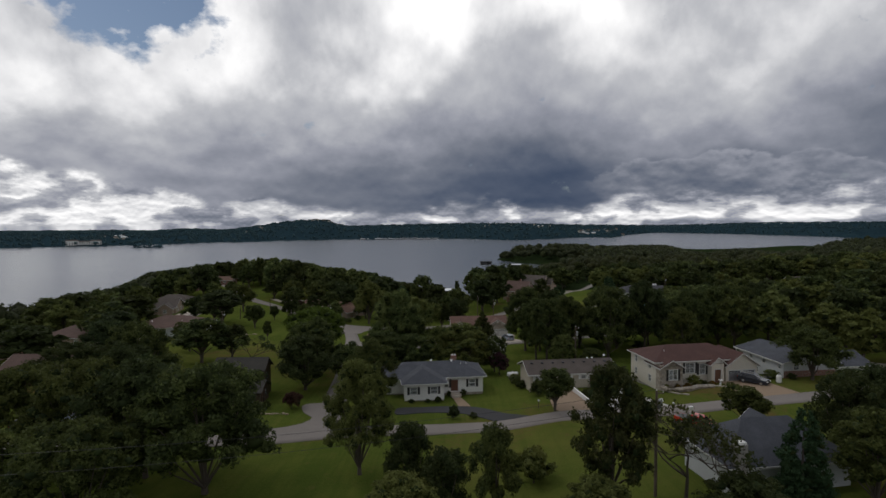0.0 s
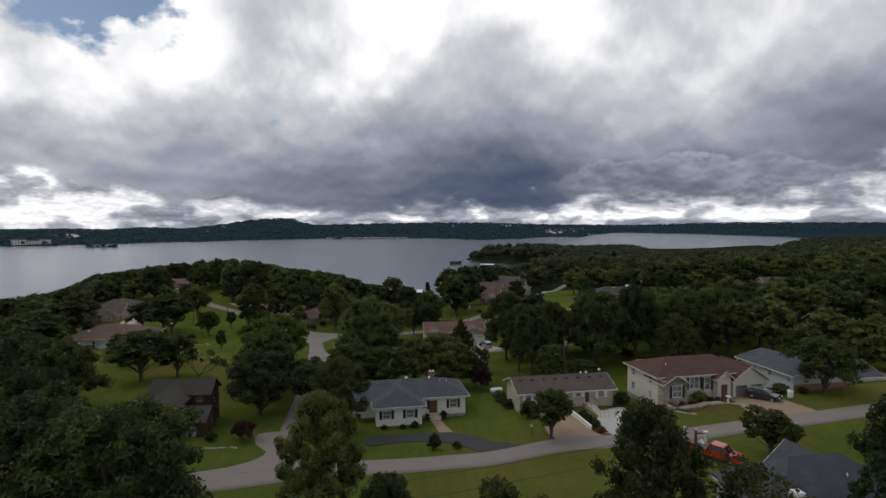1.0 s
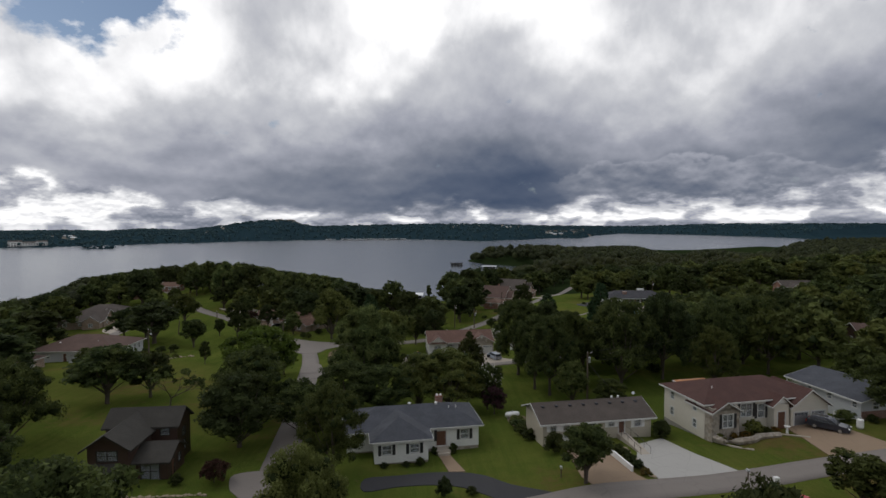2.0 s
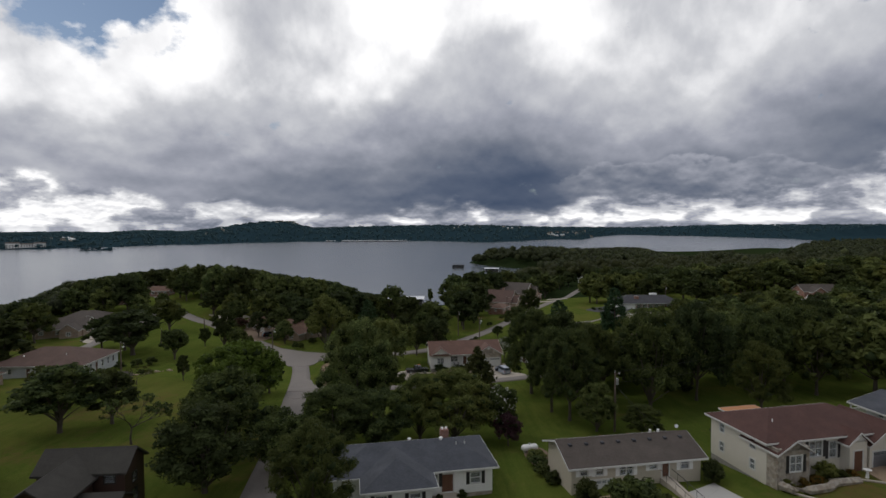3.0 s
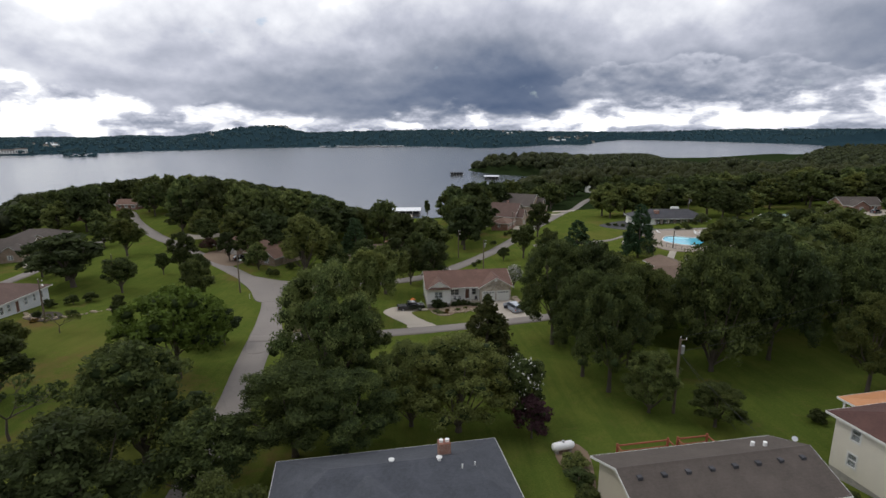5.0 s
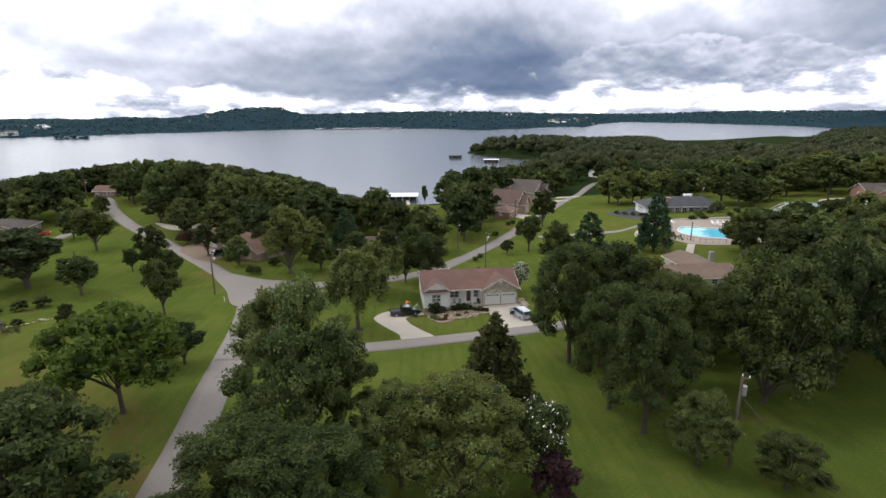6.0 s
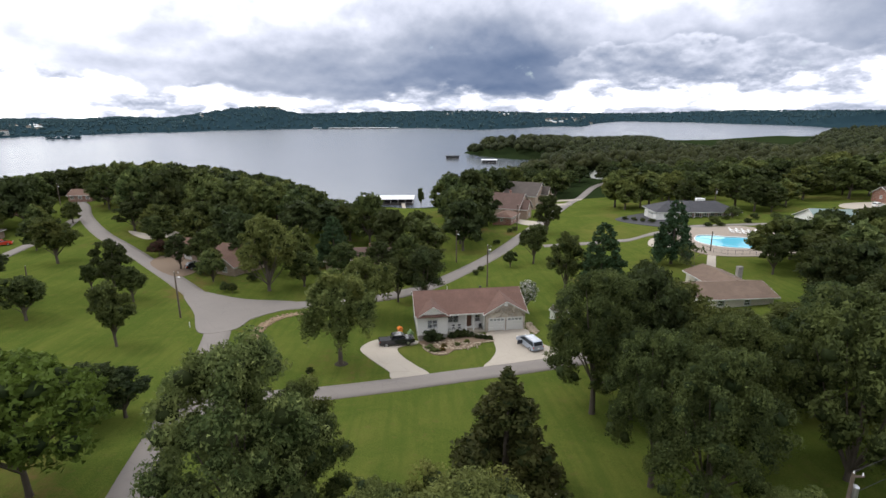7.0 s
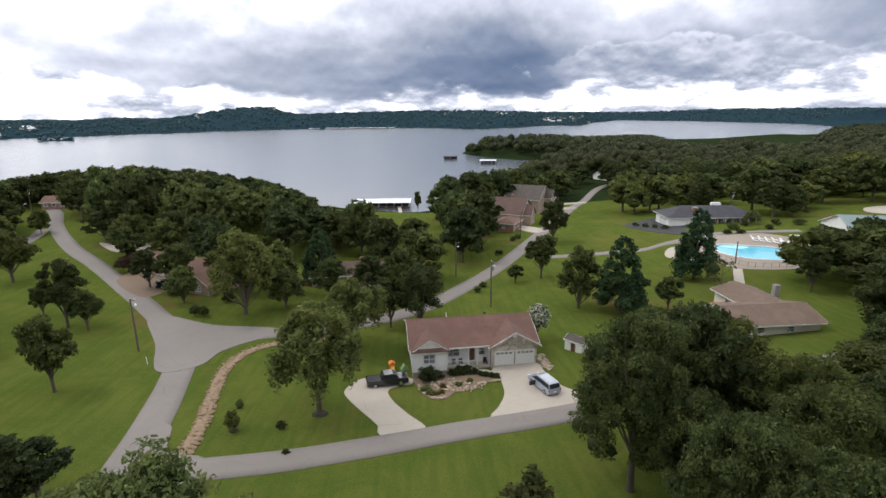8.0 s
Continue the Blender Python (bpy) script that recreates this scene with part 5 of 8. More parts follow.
# ---------------------------------------------------------------- far woods, one mass each
def wood_mass(name, label, spots, per, leaf, material, seed, clumps=7):
    """A mass of far trees: each a few clumps of leaves over dark cores."""
    rng = np.random.default_rng(seed)
    spots = np.array(spots)
    n = len(spots)
    az = rng.random((n, clumps)) * math.tau
    off = rng.random((n, clumps)) ** 0.7 * 0.62
    r = spots[:, 3:4]
    c = np.stack([spots[:, 0:1] + off * r * np.cos(az), spots[:, 1:2] + off * r * np.sin(az), spots[:, 2:3] + spots[:, 4:5] * (0.42 + 0.40 * rng.random((n, clumps)) * (1 - off * 0.6))], -1).reshape(-1, 3)
    rs = (r * (0.40 + 0.26 * rng.random((n, clumps)))).ravel()
    v, f = leaf_arrays(rng, c, rs, n * per, leaf, 0.9)
    k = len(ICO_V)
    base = len(v)
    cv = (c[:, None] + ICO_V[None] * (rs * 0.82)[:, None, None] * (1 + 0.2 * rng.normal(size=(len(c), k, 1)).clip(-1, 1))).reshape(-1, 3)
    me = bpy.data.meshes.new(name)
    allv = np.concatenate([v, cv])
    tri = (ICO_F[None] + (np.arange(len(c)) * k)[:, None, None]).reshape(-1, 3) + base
    me.vertices.add(len(allv))
    me.vertices.foreach_set("co", allv.astype(np.float32).ravel())
    loops = np.concatenate([f.ravel(), tri.ravel()]).astype(np.int32)
    me.loops.add(len(loops))
    me.loops.foreach_set("vertex_index", loops)
    starts = (np.arange(len(f) + len(tri)) * 3).astype(np.int32)
    me.polygons.add(len(starts))
    me.polygons.foreach_set("loop_start", starts)
    me.polygons.foreach_set("loop_total", np.full(len(starts), 3, np.int32))
    me.update(calc_edges=True)
    me.materials.append(material)
    return tagged(new(name, me), label, "woodland", kind="stuff")


def far_cap(x, y):
    """Height that the tops of the woods on the point keep below."""
    az = math.degrees(math.atan2(x, y))
    return 34.2 - np.interp(az, (0, 5.2, 7.6, 11.8, 19, 24, 27, 30.5, 31.5, 37, 38.2, 39.6, 60), (0.10, 0.058, 0.044, 0.036, 0.043, 0.039, 0.050, 0.056, 0.044, 0.052, 0.043, 0.020, 0.016)) * math.hypot(x, y)


def scatter(n, x0, x1, y0, y1, seed, lo, hi, keep, gap=0.0, cap=far_cap):
    """Spots of trees on the land of a rectangle, at least gap apart: x, y, z, radius, height."""
    rng = np.random.default_rng(seed)
    X, Y = rng.uniform(x0, x1, n), rng.uniform(y0, y1, n)
    sd = shore_distance(X, Y)
    Z = height_grid(X, Y)
    res, cells = [], {}
    for x, y, z, s in zip(X, Y, Z, sd):
        if s > 4 and z > LAKE and keep(x, y):
            i, j = int(x // max(gap, 1)), int(y // max(gap, 1))
            if gap and any(math.hypot(x - a, y - b) < gap for di in (-1, 0, 1) for dj in (-1, 0, 1) for a, b in cells.get((i + di, j + dj), ())):
                continue
            hh = min(rng.uniform(lo, hi), cap(x, y) - z)
            if hh < 5:
                continue
            cells.setdefault((i, j), []).append((x, y))
            res.append((x, y, z, min(hh * rng.uniform(0.48, 0.66), 9.0), hh))
    return res


near_right = scatter(4000, 28, 420, 205, 430, 3, 10, 17, lambda x, y: not is_clear(x, y, 4) and not near_lane(x, y) and not (x < 72 and y < 300) and not (y < 215 and x < 160), 9.6)
near_right += scatter(3000, 128, 420, 20, 215, 4, 10, 17, lambda x, y: not is_clear(x, y, 5) and not (x < 165 and y > 90), 9.6)
near_right.sort(key=lambda q: math.hypot(q[0], q[1]) + 0.8 * abs(math.degrees(math.atan2(q[0], q[1])) - 24))
for x, y, z, r, hh in near_right[:290]:
    plant(MIDS[wrng.choice((0, 0, 1, 1, 1, 2))], x, y, r, hh, "oak woods on the point")
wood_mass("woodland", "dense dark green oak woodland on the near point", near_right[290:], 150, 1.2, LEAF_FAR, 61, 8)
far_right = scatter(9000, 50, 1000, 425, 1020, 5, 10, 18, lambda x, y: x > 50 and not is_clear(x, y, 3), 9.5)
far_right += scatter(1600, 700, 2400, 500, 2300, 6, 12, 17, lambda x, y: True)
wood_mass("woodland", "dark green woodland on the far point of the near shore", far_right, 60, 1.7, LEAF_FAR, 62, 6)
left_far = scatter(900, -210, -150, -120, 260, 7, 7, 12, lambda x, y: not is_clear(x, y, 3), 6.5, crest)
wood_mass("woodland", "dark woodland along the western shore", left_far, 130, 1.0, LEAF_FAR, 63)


def coast_spots(n, seed, deep):
    rng = np.random.default_rng(seed)
    az = np.radians(rng.uniform(-46, 48, n))
    r = rng.uniform(1600, 4500, n)
    X, Y = r * np.sin(az), r * np.cos(az)
    Z = height_grid(X, Y)
    sd = shore_distance(X, Y)
    ok = (Z > LAKE + 0.4) & (sd < 0) & (Z < LAKE + deep)
    hh = rng.uniform(9, 14, n)
    return [(x, y, z - 1, q * 0.52, q) for x, y, z, q, o in zip(X, Y, Z, hh, ok) if o]


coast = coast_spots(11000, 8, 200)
wood_mass("woodland", "woodland along the far shore of the lake, blue with painted haze", coast, 22, 2.6, LEAF_COAST, 64, 2)


# ---------------------------------------------------------------- houses
class House:
    """A house at a front left corner, turned about z; its own x runs along the front, y to the back, z from its floor."""

    def __init__(self, name, label, x, y, z, rot, category="house", group="houses", trim=TRIM):
        self.trim = trim
        self.e = thing(name, label, category, pose(x, y, z, 0, 0, rot), group)

    def wall(self, p0, p1, z0, z1, mat, openings=(), trim=TRIM, thick=0.2, shutter=None):
        a, b = Vector((*p0, 0)), Vector((*p1, 0))
        d = (b - a)
        length = d.length
        d.normalize()
        n = Vector((d.y, -d.x, 0))
        holes = [(u - w / 2, u + w / 2, zb, zb + hh) for u, zb, w, hh, kind in openings]
        us = sorted({0.0, length, *[q for h_ in holes for q in h_[:2]]})
        zs = sorted({z0, z1, *[q for h_ in holes for q in h_[2:]]})
        bm = bmesh.new()

        def quad(*pts):
            bm.faces.new([bm.verts.new(p) for p in pts])

        def at(u, z, off=0.0):
            q = a + d * u - n * off
            return (q.x, q.y, z)

        for u0, u1 in zip(us, us[1:]):
            for q0, q1 in zip(zs, zs[1:]):
                mu, mz = (u0 + u1) / 2, (q0 + q1) / 2
                if any(h_[0] < mu < h_[1] and h_[2] < mz < h_[3] for h_ in holes):
                    continue
                quad(at(u0, q0), at(u1, q0), at(u1, q1), at(u0, q1))
                quad(at(u0, q0, thick), at(u0, q1, thick), at(u1, q1, thick), at(u1, q0, thick))
        for u0, u1, q0, q1 in holes:
            quad(at(u0, q0), at(u0, q0, thick), at(u1, q0, thick), at(u1, q0))
            quad(at(u0, q1), at(u1, q1), at(u1, q1, thick), at(u0, q1, thick))
            quad(at(u0, q0), at(u0, q1), at(u0, q1, thick), at(u0, q0, thick))
            quad(at(u1, q0), at(u1, q0, thick), at(u1, q1, thick), at(u1, q1))
        quad(at(0, z1), at(length, z1), at(length, z1, thick), at(0, z1, thick))
        me = bpy.data.meshes.new("wall")
        bm.to_mesh(me)
        bm.free()
        part("wall", me, mat, self.e)
        frame_m = Matrix.Translation(a) @ Matrix((( d.x, -n.x, 0, 0), (d.y, -n.y, 0, 0), (0, 0, 1, 0), (0, 0, 0, 1)))
        for u, zb, w, hh, kind in openings:
            self.fill(kind, frame_m @ Matrix.Translation((u, 0, zb)), w, hh, self.trim, shutter)

    def fill(self, kind, m, w, hh, trim, shutter):
        """A window or door in an opening; y runs into the wall."""
        def ring(t, y0, y1, sill=True):
            bm = box(-w / 2 - t * 0.5, -w / 2 + t, y0, y1, -t * 0.5, hh + t * 0.5)
            box(w / 2 - t, w / 2 + t * 0.5, y0, y1, -t * 0.5, hh + t * 0.5, bm)
            box(-w / 2 + t, w / 2 - t, y0, y1, hh - t, hh + t * 0.5, bm)
            if sill:
                box(-w / 2 + t, w / 2 - t, y0, y1, -t * 0.5, t, bm)
            return bm

        if kind in ("win", "wide", "tall"):
            wd = new("window")
            wd.parent, wd.matrix_basis = self.e, m
            part("frame", ring(0.09, -0.035, 0.10), trim, wd)
            bars = box(-w / 2 + 0.09, w / 2 - 0.09, 0.02, 0.08, hh * 0.5 - 0.035, hh * 0.5 + 0.035)
            if kind == "wide":
                box(-0.05, 0.05, 0.02, 0.08, 0.09, hh - 0.09, bars)
            part("sash_bar", bars, trim, wd)
            part("pane", box(-w / 2 + 0.09, w / 2 - 0.09, 0.09, 0.105, 0.09, hh - 0.09), GLASS, wd)
            if shutter:
                for s in (-1, 1):
                    part("shutter", box(s * (w / 2 + 0.26) - 0.2, s * (w / 2 + 0.26) + 0.2, -0.045, -0.004, -0.03, hh + 0.03, None, 0.01), shutter, wd)
        elif kind == "door":
            dr = new("door")
            dr.parent, dr.matrix_basis = self.e, m
            part("frame", ring(0.1, -0.04, 0.1, False), trim, dr)
            bm = box(-w / 2 + 0.1, w / 2 - 0.1, 0.05, 0.1, 0.02, hh - 0.1)
            for s in (-1, 1):
                for q in (0.15, 0.55):
                    box(s * w * 0.2 - w * 0.12, s * w * 0.2 + w * 0.12, 0.03, 0.052, hh * q, hh * (q + 0.3), bm, 0.01)
            part("door_leaf", bm, DOORWOOD, dr)
            part("handle", box(w / 2 - 0.24, w / 2 - 0.19, -0.02, 0.05, hh * 0.46, hh * 0.5), STEEL, dr)
        elif kind in ("garage", "garage_grey"):
            dr = new("garage_door")
            dr.parent, dr.matrix_basis = self.e, m
            mat = TRIM if kind == "garage" else GREYDOOR
            part("frame", ring(0.12, -0.04, 0.1, False), trim, dr)
            k = 4
            for i in range(k):
                z0, z1 = 0.02 + i * (hh - 0.12) / k, 0.02 + (i + 1) * (hh - 0.12) / k - 0.015
                bm = box(-w / 2 + 0.12, w / 2 - 0.12, 0.07, 0.12, z0, z1)
                if i < k - 1:
                    for j in range(4):
                        c = -w / 2 + 0.12 + (j + 0.5) * (w - 0.24) / 4
                        box(c - w * 0.09, c + w * 0.09, 0.055, 0.072, z0 + 0.09, z1 - 0.09, bm, 0.012)
                panel = part("panel", bm, mat, dr)
                if i == k - 1:
                    for j in range(4):
                        c = -w / 2 + 0.12 + (j + 0.5) * (w - 0.24) / 4
                        part("pane", box(c - w * 0.085, c + w * 0.085, 0.05, 0.068, z0 + 0.1, z1 - 0.1), GLASS, dr)

    def block(self, x0, x1, y0, y1, z0, z1, mat, f=(), b=(), l=(), r=(), sides="fblr", shutter=None, base=None):
        if "f" in sides:
            self.wall((x0, y0), (x1, y0), z0, z1, mat, f, shutter=shutter)
        if "b" in sides:
            self.wall((x1, y1), (x0, y1), z0, z1, mat, b)
        if "l" in sides:
            self.wall((x0, y1), (x0, y0), z0, z1, mat, l)
        if "r" in sides:
            self.wall((x1, y0), (x1, y1), z0, z1, mat, r)
        part("foundation", box(x0 + 0.03, x1 - 0.03, y0 + 0.03, y1 - 0.03, z0 - 2.6, z0 - 0.005), base or BLOCK, self.e)

    def gable(self, x0, x1, y0, y1, ze, rise, along="x", over=0.45, mat=SH_RED, wall=None, thick=0.2, ends=(True, True), soffit=True):
        """A pitched roof over the rectangle, its ridge along x or y."""
        (a0, a1), (c0, c1) = ((x0, x1), (y0, y1)) if along == "x" else ((y0, y1), (x0, x1))
        cm, s = (c0 + c1) / 2, rise / ((c1 - c0) / 2)
        lo = ze - over * s
        chevron = [(c0 - over, lo), (cm, ze + rise), (c1 + over, lo), (c1 + over, lo - thick), (cm, ze + rise - thick), (c0 - over, lo - thick)]
        oa0, oa1 = a0 - (over if ends[0] else 0), a1 + (over if ends[1] else 0)
        axis = "x" if along == "x" else "y"
        roof = part("roof", prism(chevron, axis, oa0, oa1), mat, self.e)
        # fascia boards along the rakes and eaves
        t = 0.045
        rake = [(c0 - over - t, lo - thick * 0.95), (c0 - over - t, lo - 0.02), (cm, ze + rise - 0.02), (c1 + over + t, lo - 0.02), (c1 + over + t, lo - thick * 0.95), (cm, ze + rise - thick * 1.0)]
        for ok, q in ((ends[0], oa0 - t), (ends[1], oa1)):
            if ok:
                part("fascia", prism(rake, axis, q, q + t), self.trim, roof)
        for q in (c0 - over - t - 0.003, c1 + over + 0.003):
            bm = box(oa0, oa1, q, q + t, lo - thick * 1.15, lo - 0.01) if along == "x" else box(q, q + t, oa0, oa1, lo - thick * 1.15, lo - 0.01)
            part("fascia", bm, self.trim, roof)
        for ok, q, sgn in ((ends[0], a0, 1), (ends[1], a1, -1)):
            if ok and wall:
                tri = [(c0, ze - thick * 0.4), (c1, ze - thick * 0.4), (cm, ze + rise - thick * 0.9)]
                q0, q1 = sorted((q, q + sgn * 0.2))
                part("gable_wall", prism(tri, axis, q0, q1), wall, self.e)
        part("ridge_cap", prism([(cm - 0.16, ze + rise - 0.16 * s + 0.01), (cm, ze + rise + 0.035), (cm + 0.16, ze + rise - 0.16 * s + 0.01)], axis, oa0 + 0.02, oa1 - 0.02), mat, roof)
        return roof

    def hip(self, x0, x1, y0, y1, ze, rise, over=0.5, mat=SH_RED, thick=0.18, run=None):
        x0, x1, y0, y1 = x0 - over, x1 + over, y0 - over, y1 + over
        bm = bmesh.new()
        if x1 - x0 >= y1 - y0:
            k = run or (y1 - y0) / 2
            ridge = [(x0 + k, (y0 + y1) / 2), (x1 - k, (y0 + y1) / 2)]
        else:
            k = run or (x1 - x0) / 2
            ridge = [((x0 + x1) / 2, y0 + k), ((x0 + x1) / 2, y1 - k)]
        lo, hi = [bm.verts.new((x, y, ze - thick)) for x, y in ((x0, y0), (x1, y0), (x1, y1), (x0, y1))], [bm.verts.new((x, y, ze)) for x, y in ((x0, y0), (x1, y0), (x1, y1), (x0, y1))]
        t = [bm.verts.new((x, y, ze + rise)) for x, y in ridge]
        bm.faces.new(lo[::-1])
        for i in range(4):
            bm.faces.new((lo[i], lo[(i + 1) % 4], hi[(i + 1) % 4], hi[i]))
        if x1 - x0 >= y1 - y0:
            fs = [(hi[0], hi[1], t[1], t[0]), (hi[1], hi[2], t[1]), (hi[2], hi[3], t[0], t[1]), (hi[3], hi[0], t[0])]
        else:
            fs = [(hi[0], hi[1], t[0]), (hi[1], hi[2], t[1], t[0]), (hi[2], hi[3], t[1]), (hi[3], hi[0], t[0], t[1])]
        for f_ in fs:
            bm.faces.new(f_)
        roof = part("roof", bm, mat, self.e)
        for bm in (box(x0 - 0.04, x1 + 0.04, y0 - 0.05, y0 - 0.004, ze - thick * 1.15, ze - 0.01), box(x0 - 0.04, x1 + 0.04, y1 + 0.004, y1 + 0.05, ze - thick * 1.15, ze - 0.01),
                   box(x0 - 0.05, x0 - 0.004, y0, y1, ze - thick * 1.15, ze - 0.01), box(x1 + 0.004, x1 + 0.05, y0, y1, ze - thick * 1.15, ze - 0.01)):
            part("fascia", bm, self.trim, roof)
        return roof

    def add(self, name, bm, mat, label=""):
        return part(name, bm, mat, self.e, label)

    def vents(self, spots, mat=STEEL):
        for x, y, z, kind in spots:
            if kind == "pipe":
                self.add("vent_pipe", cyl(x, y, z - 0.3, z + 0.45, 0.06, 10), WHITE)
            elif kind == "turbine":
                bm = cyl(x, y, z - 0.2, z + 0.18, 0.16, 12)
                cyl(x, y, z + 0.18, z + 0.30, 0.26, 12, 0.1, bm)
                self.add("roof_vent", bm, WHITE)
            else:
                self.add("roof_vent", box(x - 0.2, x + 0.2, y - 0.2, y + 0.2, z - 0.15, z + 0.14, None, 0.03), SH_DARK)


# --- the white house with the stone-faced garage
H = House("house", "white-sided house with red-brown shingle roof and stone-faced double garage", -0.8, 66.2, -1.14, 4.5)
H.block(0, 4.9, 0.0, 11, -0.4, 3.05, SIDE_W, f=[(2.4, 0.75, 1.7, 1.5, "wide")], l=[(4.0, 0.9, 1.0, 1.3, "win"), (8.0, 0.9, 1.0, 1.3, "win")], b=[(2.4, 0.9, 1.2, 1.3, "win")])
H.block(4.9, 11.4, 1.9, 11, -0.4, 3.05, SIDE_W, f=[(1.2, 0.75, 1.9, 1.4, "wide"), (3.95, -0.05, 1.1, 2.2, "door"), (5.45, 0.7, 1.0, 1.5, "win")], b=[(2.0, 0.2, 1.8, 2.1, "wide"), (4.8, 0.9, 1.0, 1.3, "win")], sides="fb")
H.block(11.4, 18.2, 0.2, 11, -0.4, 3.05, STONE_PALE, f=[(1.95, -0.35, 2.75, 2.25, "garage"), (5.05, -0.35, 2.75, 2.25, "garage")], r=[(6, 0.9, 1.0, 1.3, "win")], sides="f", base=STONE_PALE)
H.wall((18.2, 0.2), (18.2, 11), -0.4, 3.05, SIDE_W, [(3, 0.9, 1.0, 1.2, "win"), (7.5, 0.9, 1.0, 1.2, "win")])
H.wall((18.2, 11), (11.4, 11), -0.4, 3.05, SIDE_W, [(3, 0.9, 1.2, 1.3, "win")])
H.wall((11.4, 1.9), (11.4, 0.2), -0.4, 3.05, STONE_PALE)
H.gable(0, 18.2, 0.7, 11.3, 3.12, 2.2, "x", 0.45, SH_RED, SIDE_W)
H.gable(0.15, 4.9, -0.1, 5.0, 3.16, 1.5, "y", 0.4, SH_RED, SIDE_W, ends=(True, False))
H.gable(11.4, 18.2, -0.05, 6.2, 3.05, 2.0, "y", 0.45, SH_RED, STONE_PALE, ends=(True, False))
H.add("porch_eave", prism([(-0.72, 3.0), (0.02, 3.26), (0.02, 3.14), (-0.72, 2.9)], "x", -0.2, 5.2), SH_RED)
H.add("attic_vent", box(14.5, 15.1, -0.12, -0.04, 4.05, 4.6, None, 0.02), WHITE)
for x in (5.05, 8.2, 9.5, 11.25):
    H.add("porch_post", box(x - 0.1, x + 0.1, 0.75, 0.95, -0.35, 2.9, None, 0.015), WHITE)
H.add("porch_floor", box(4.92, 11.38, 0.6, 1.88, -0.9, -0.36), CONCRETE)
H.add("porch_beam", box(4.92, 11.38, 0.74, 0.96, 2.72, 2.98), WHITE)
rail = box(5.2, 8.1, 0.80, 0.90, 0.50, 0.60)
box(5.2, 8.1, 0.80, 0.90, -0.22, -0.13, rail)
for i in range(15):
    box(5.3 + i * 0.19, 5.34 + i * 0.19, 0.82, 0.88, -0.15, 0.52, rail)
H.add("porch_rail", rail, WHITE)
H.add("front_step", box(8.3, 9.6, 0.1, 0.58, -0.95, -0.55, None, 0.02), CONCRETE)
H.add("deck", box(2.0, 12, 11.05, 14.0, -0.6, -0.42), DECKWOOD)
H.vents([(6, 8.4, 4.6, "pipe"), (12, 8.0, 4.9, "box")])
H.add("gutter_downpipe", box(-0.08, 0.0, -0.06, 0.02, -0.4, 3.0), WHITE)

# --- the white house with the slate-grey roof
H = House("house", "low white house with slate-grey hipped shingle roof and dark shutters", -8.66, -10.98, 4.15, 8)
H.block(0, 7.0, 0.0, 10, -0.3, 2.75, SIDE_W, f=[(1.6, 0.75, 1.3, 1.3, "win"), (5.2, 0.75, 1.3, 1.3, "win")], l=[(5, 0.8, 1.2, 1.2, "win")], shutter=DARKPAINT, base=STONE)
H.block(7.0, 14.6, 3.4, 11.4, -0.3, 2.75, SIDE_W, f=[(0.85, 0.7, 0.8, 1.5, "win"), (2.3, 0.0, 1.5, 2.15, "door"), (5.6, 0.7, 1.3, 1.4, "win")], r=[(4, 0.8, 1.2, 1.2, "win")], b=[(3, 0.1, 1.8, 2.1, "wide")], shutter=DARKPAINT, base=STONE)
H.block(-3.5, 7.0, 4.0, 11.4, -0.3, 2.75, SIDE_W, l=[(4, 0.8, 1.2, 1.2, "win")], sides="lb", base=STONE)
H.hip(-3.5, 14.6, 3.4, 11.4, 2.75, 1.9, 0.6, SH_GREY)
H.hip(0, 7.0, 0.0, 9.8, 2.74, 1.65, 0.6, SH_GREY)
H.wall((-3.5, 4.0), (0, 4.0), -0.3, 2.75, SIDE_W)
H.add("front_step", box(8.4, 10.4, 1.9, 3.38, -0.62, -0.1, None, 0.02), CONCRETE)
H.add("front_step", box(8.6, 10.2, 1.4, 1.9, -0.62, -0.3, None, 0.02), CONCRETE)
H.add("chimney", box(9.3, 10.3, 7.9, 8.7, 3.4, 5.4, None, 0.03), BRICK_R)
for x in (9.55, 10.05):
    H.add("chimney_pot", cyl(x, 8.3, 5.4, 5.6, 0.17, 12), WHITE)
H.vents([(5.4, 7.6, 4.6, "turbine"), (9.2, 7.2, 4.6, "turbine"), (10.9, 6.3, 4.1, "pipe"), (12.0, 6.6, 3.95, "pipe")])

# --- the long beige house
H = House("house", "long beige house with brown gabled roof, white shutters and garage below", 13.6, -9.0, 3.9, 7.5)
win = [(1.45, 2.95, 0.95, 1.0, "win"), (3.3, 2.85, 0.95, 1.1, "win"), (6.5, 2.65, 1.7, 1.35, "wide"), (9.8, 3.0, 0.95, 0.95, "win"), (11.3, 2.1, 1.0, 2.05, "door"), (13.7, 2.75, 1.1, 1.25, "win"), (3.6, 0.35, 2.7, 2.1, "garage")]
H.block(0, 15.7, 0, 6.9, -1.3, 4.35, SIDE_B, f=win, r=[(3.5, 2.4, 1.1, 1.2, "win")], b=[(4, 2.0, 1.8, 2.0, "wide"), (11, 2.4, 1.2, 1.2, "win")], shutter=WHITE)
H.gable(0, 15.7, 0, 6.9, 4.35, 1.4, "x", 0.55, SH_TAUPE, SIDE_B)
H.vents([(0.9 + i * 1.98, 2.55, 5.42, "box") for i in range(8)])
H.add("roof_vent", cyl(12.4, 5.0, 5.0, 5.5, 0.16, 12), WHITE)
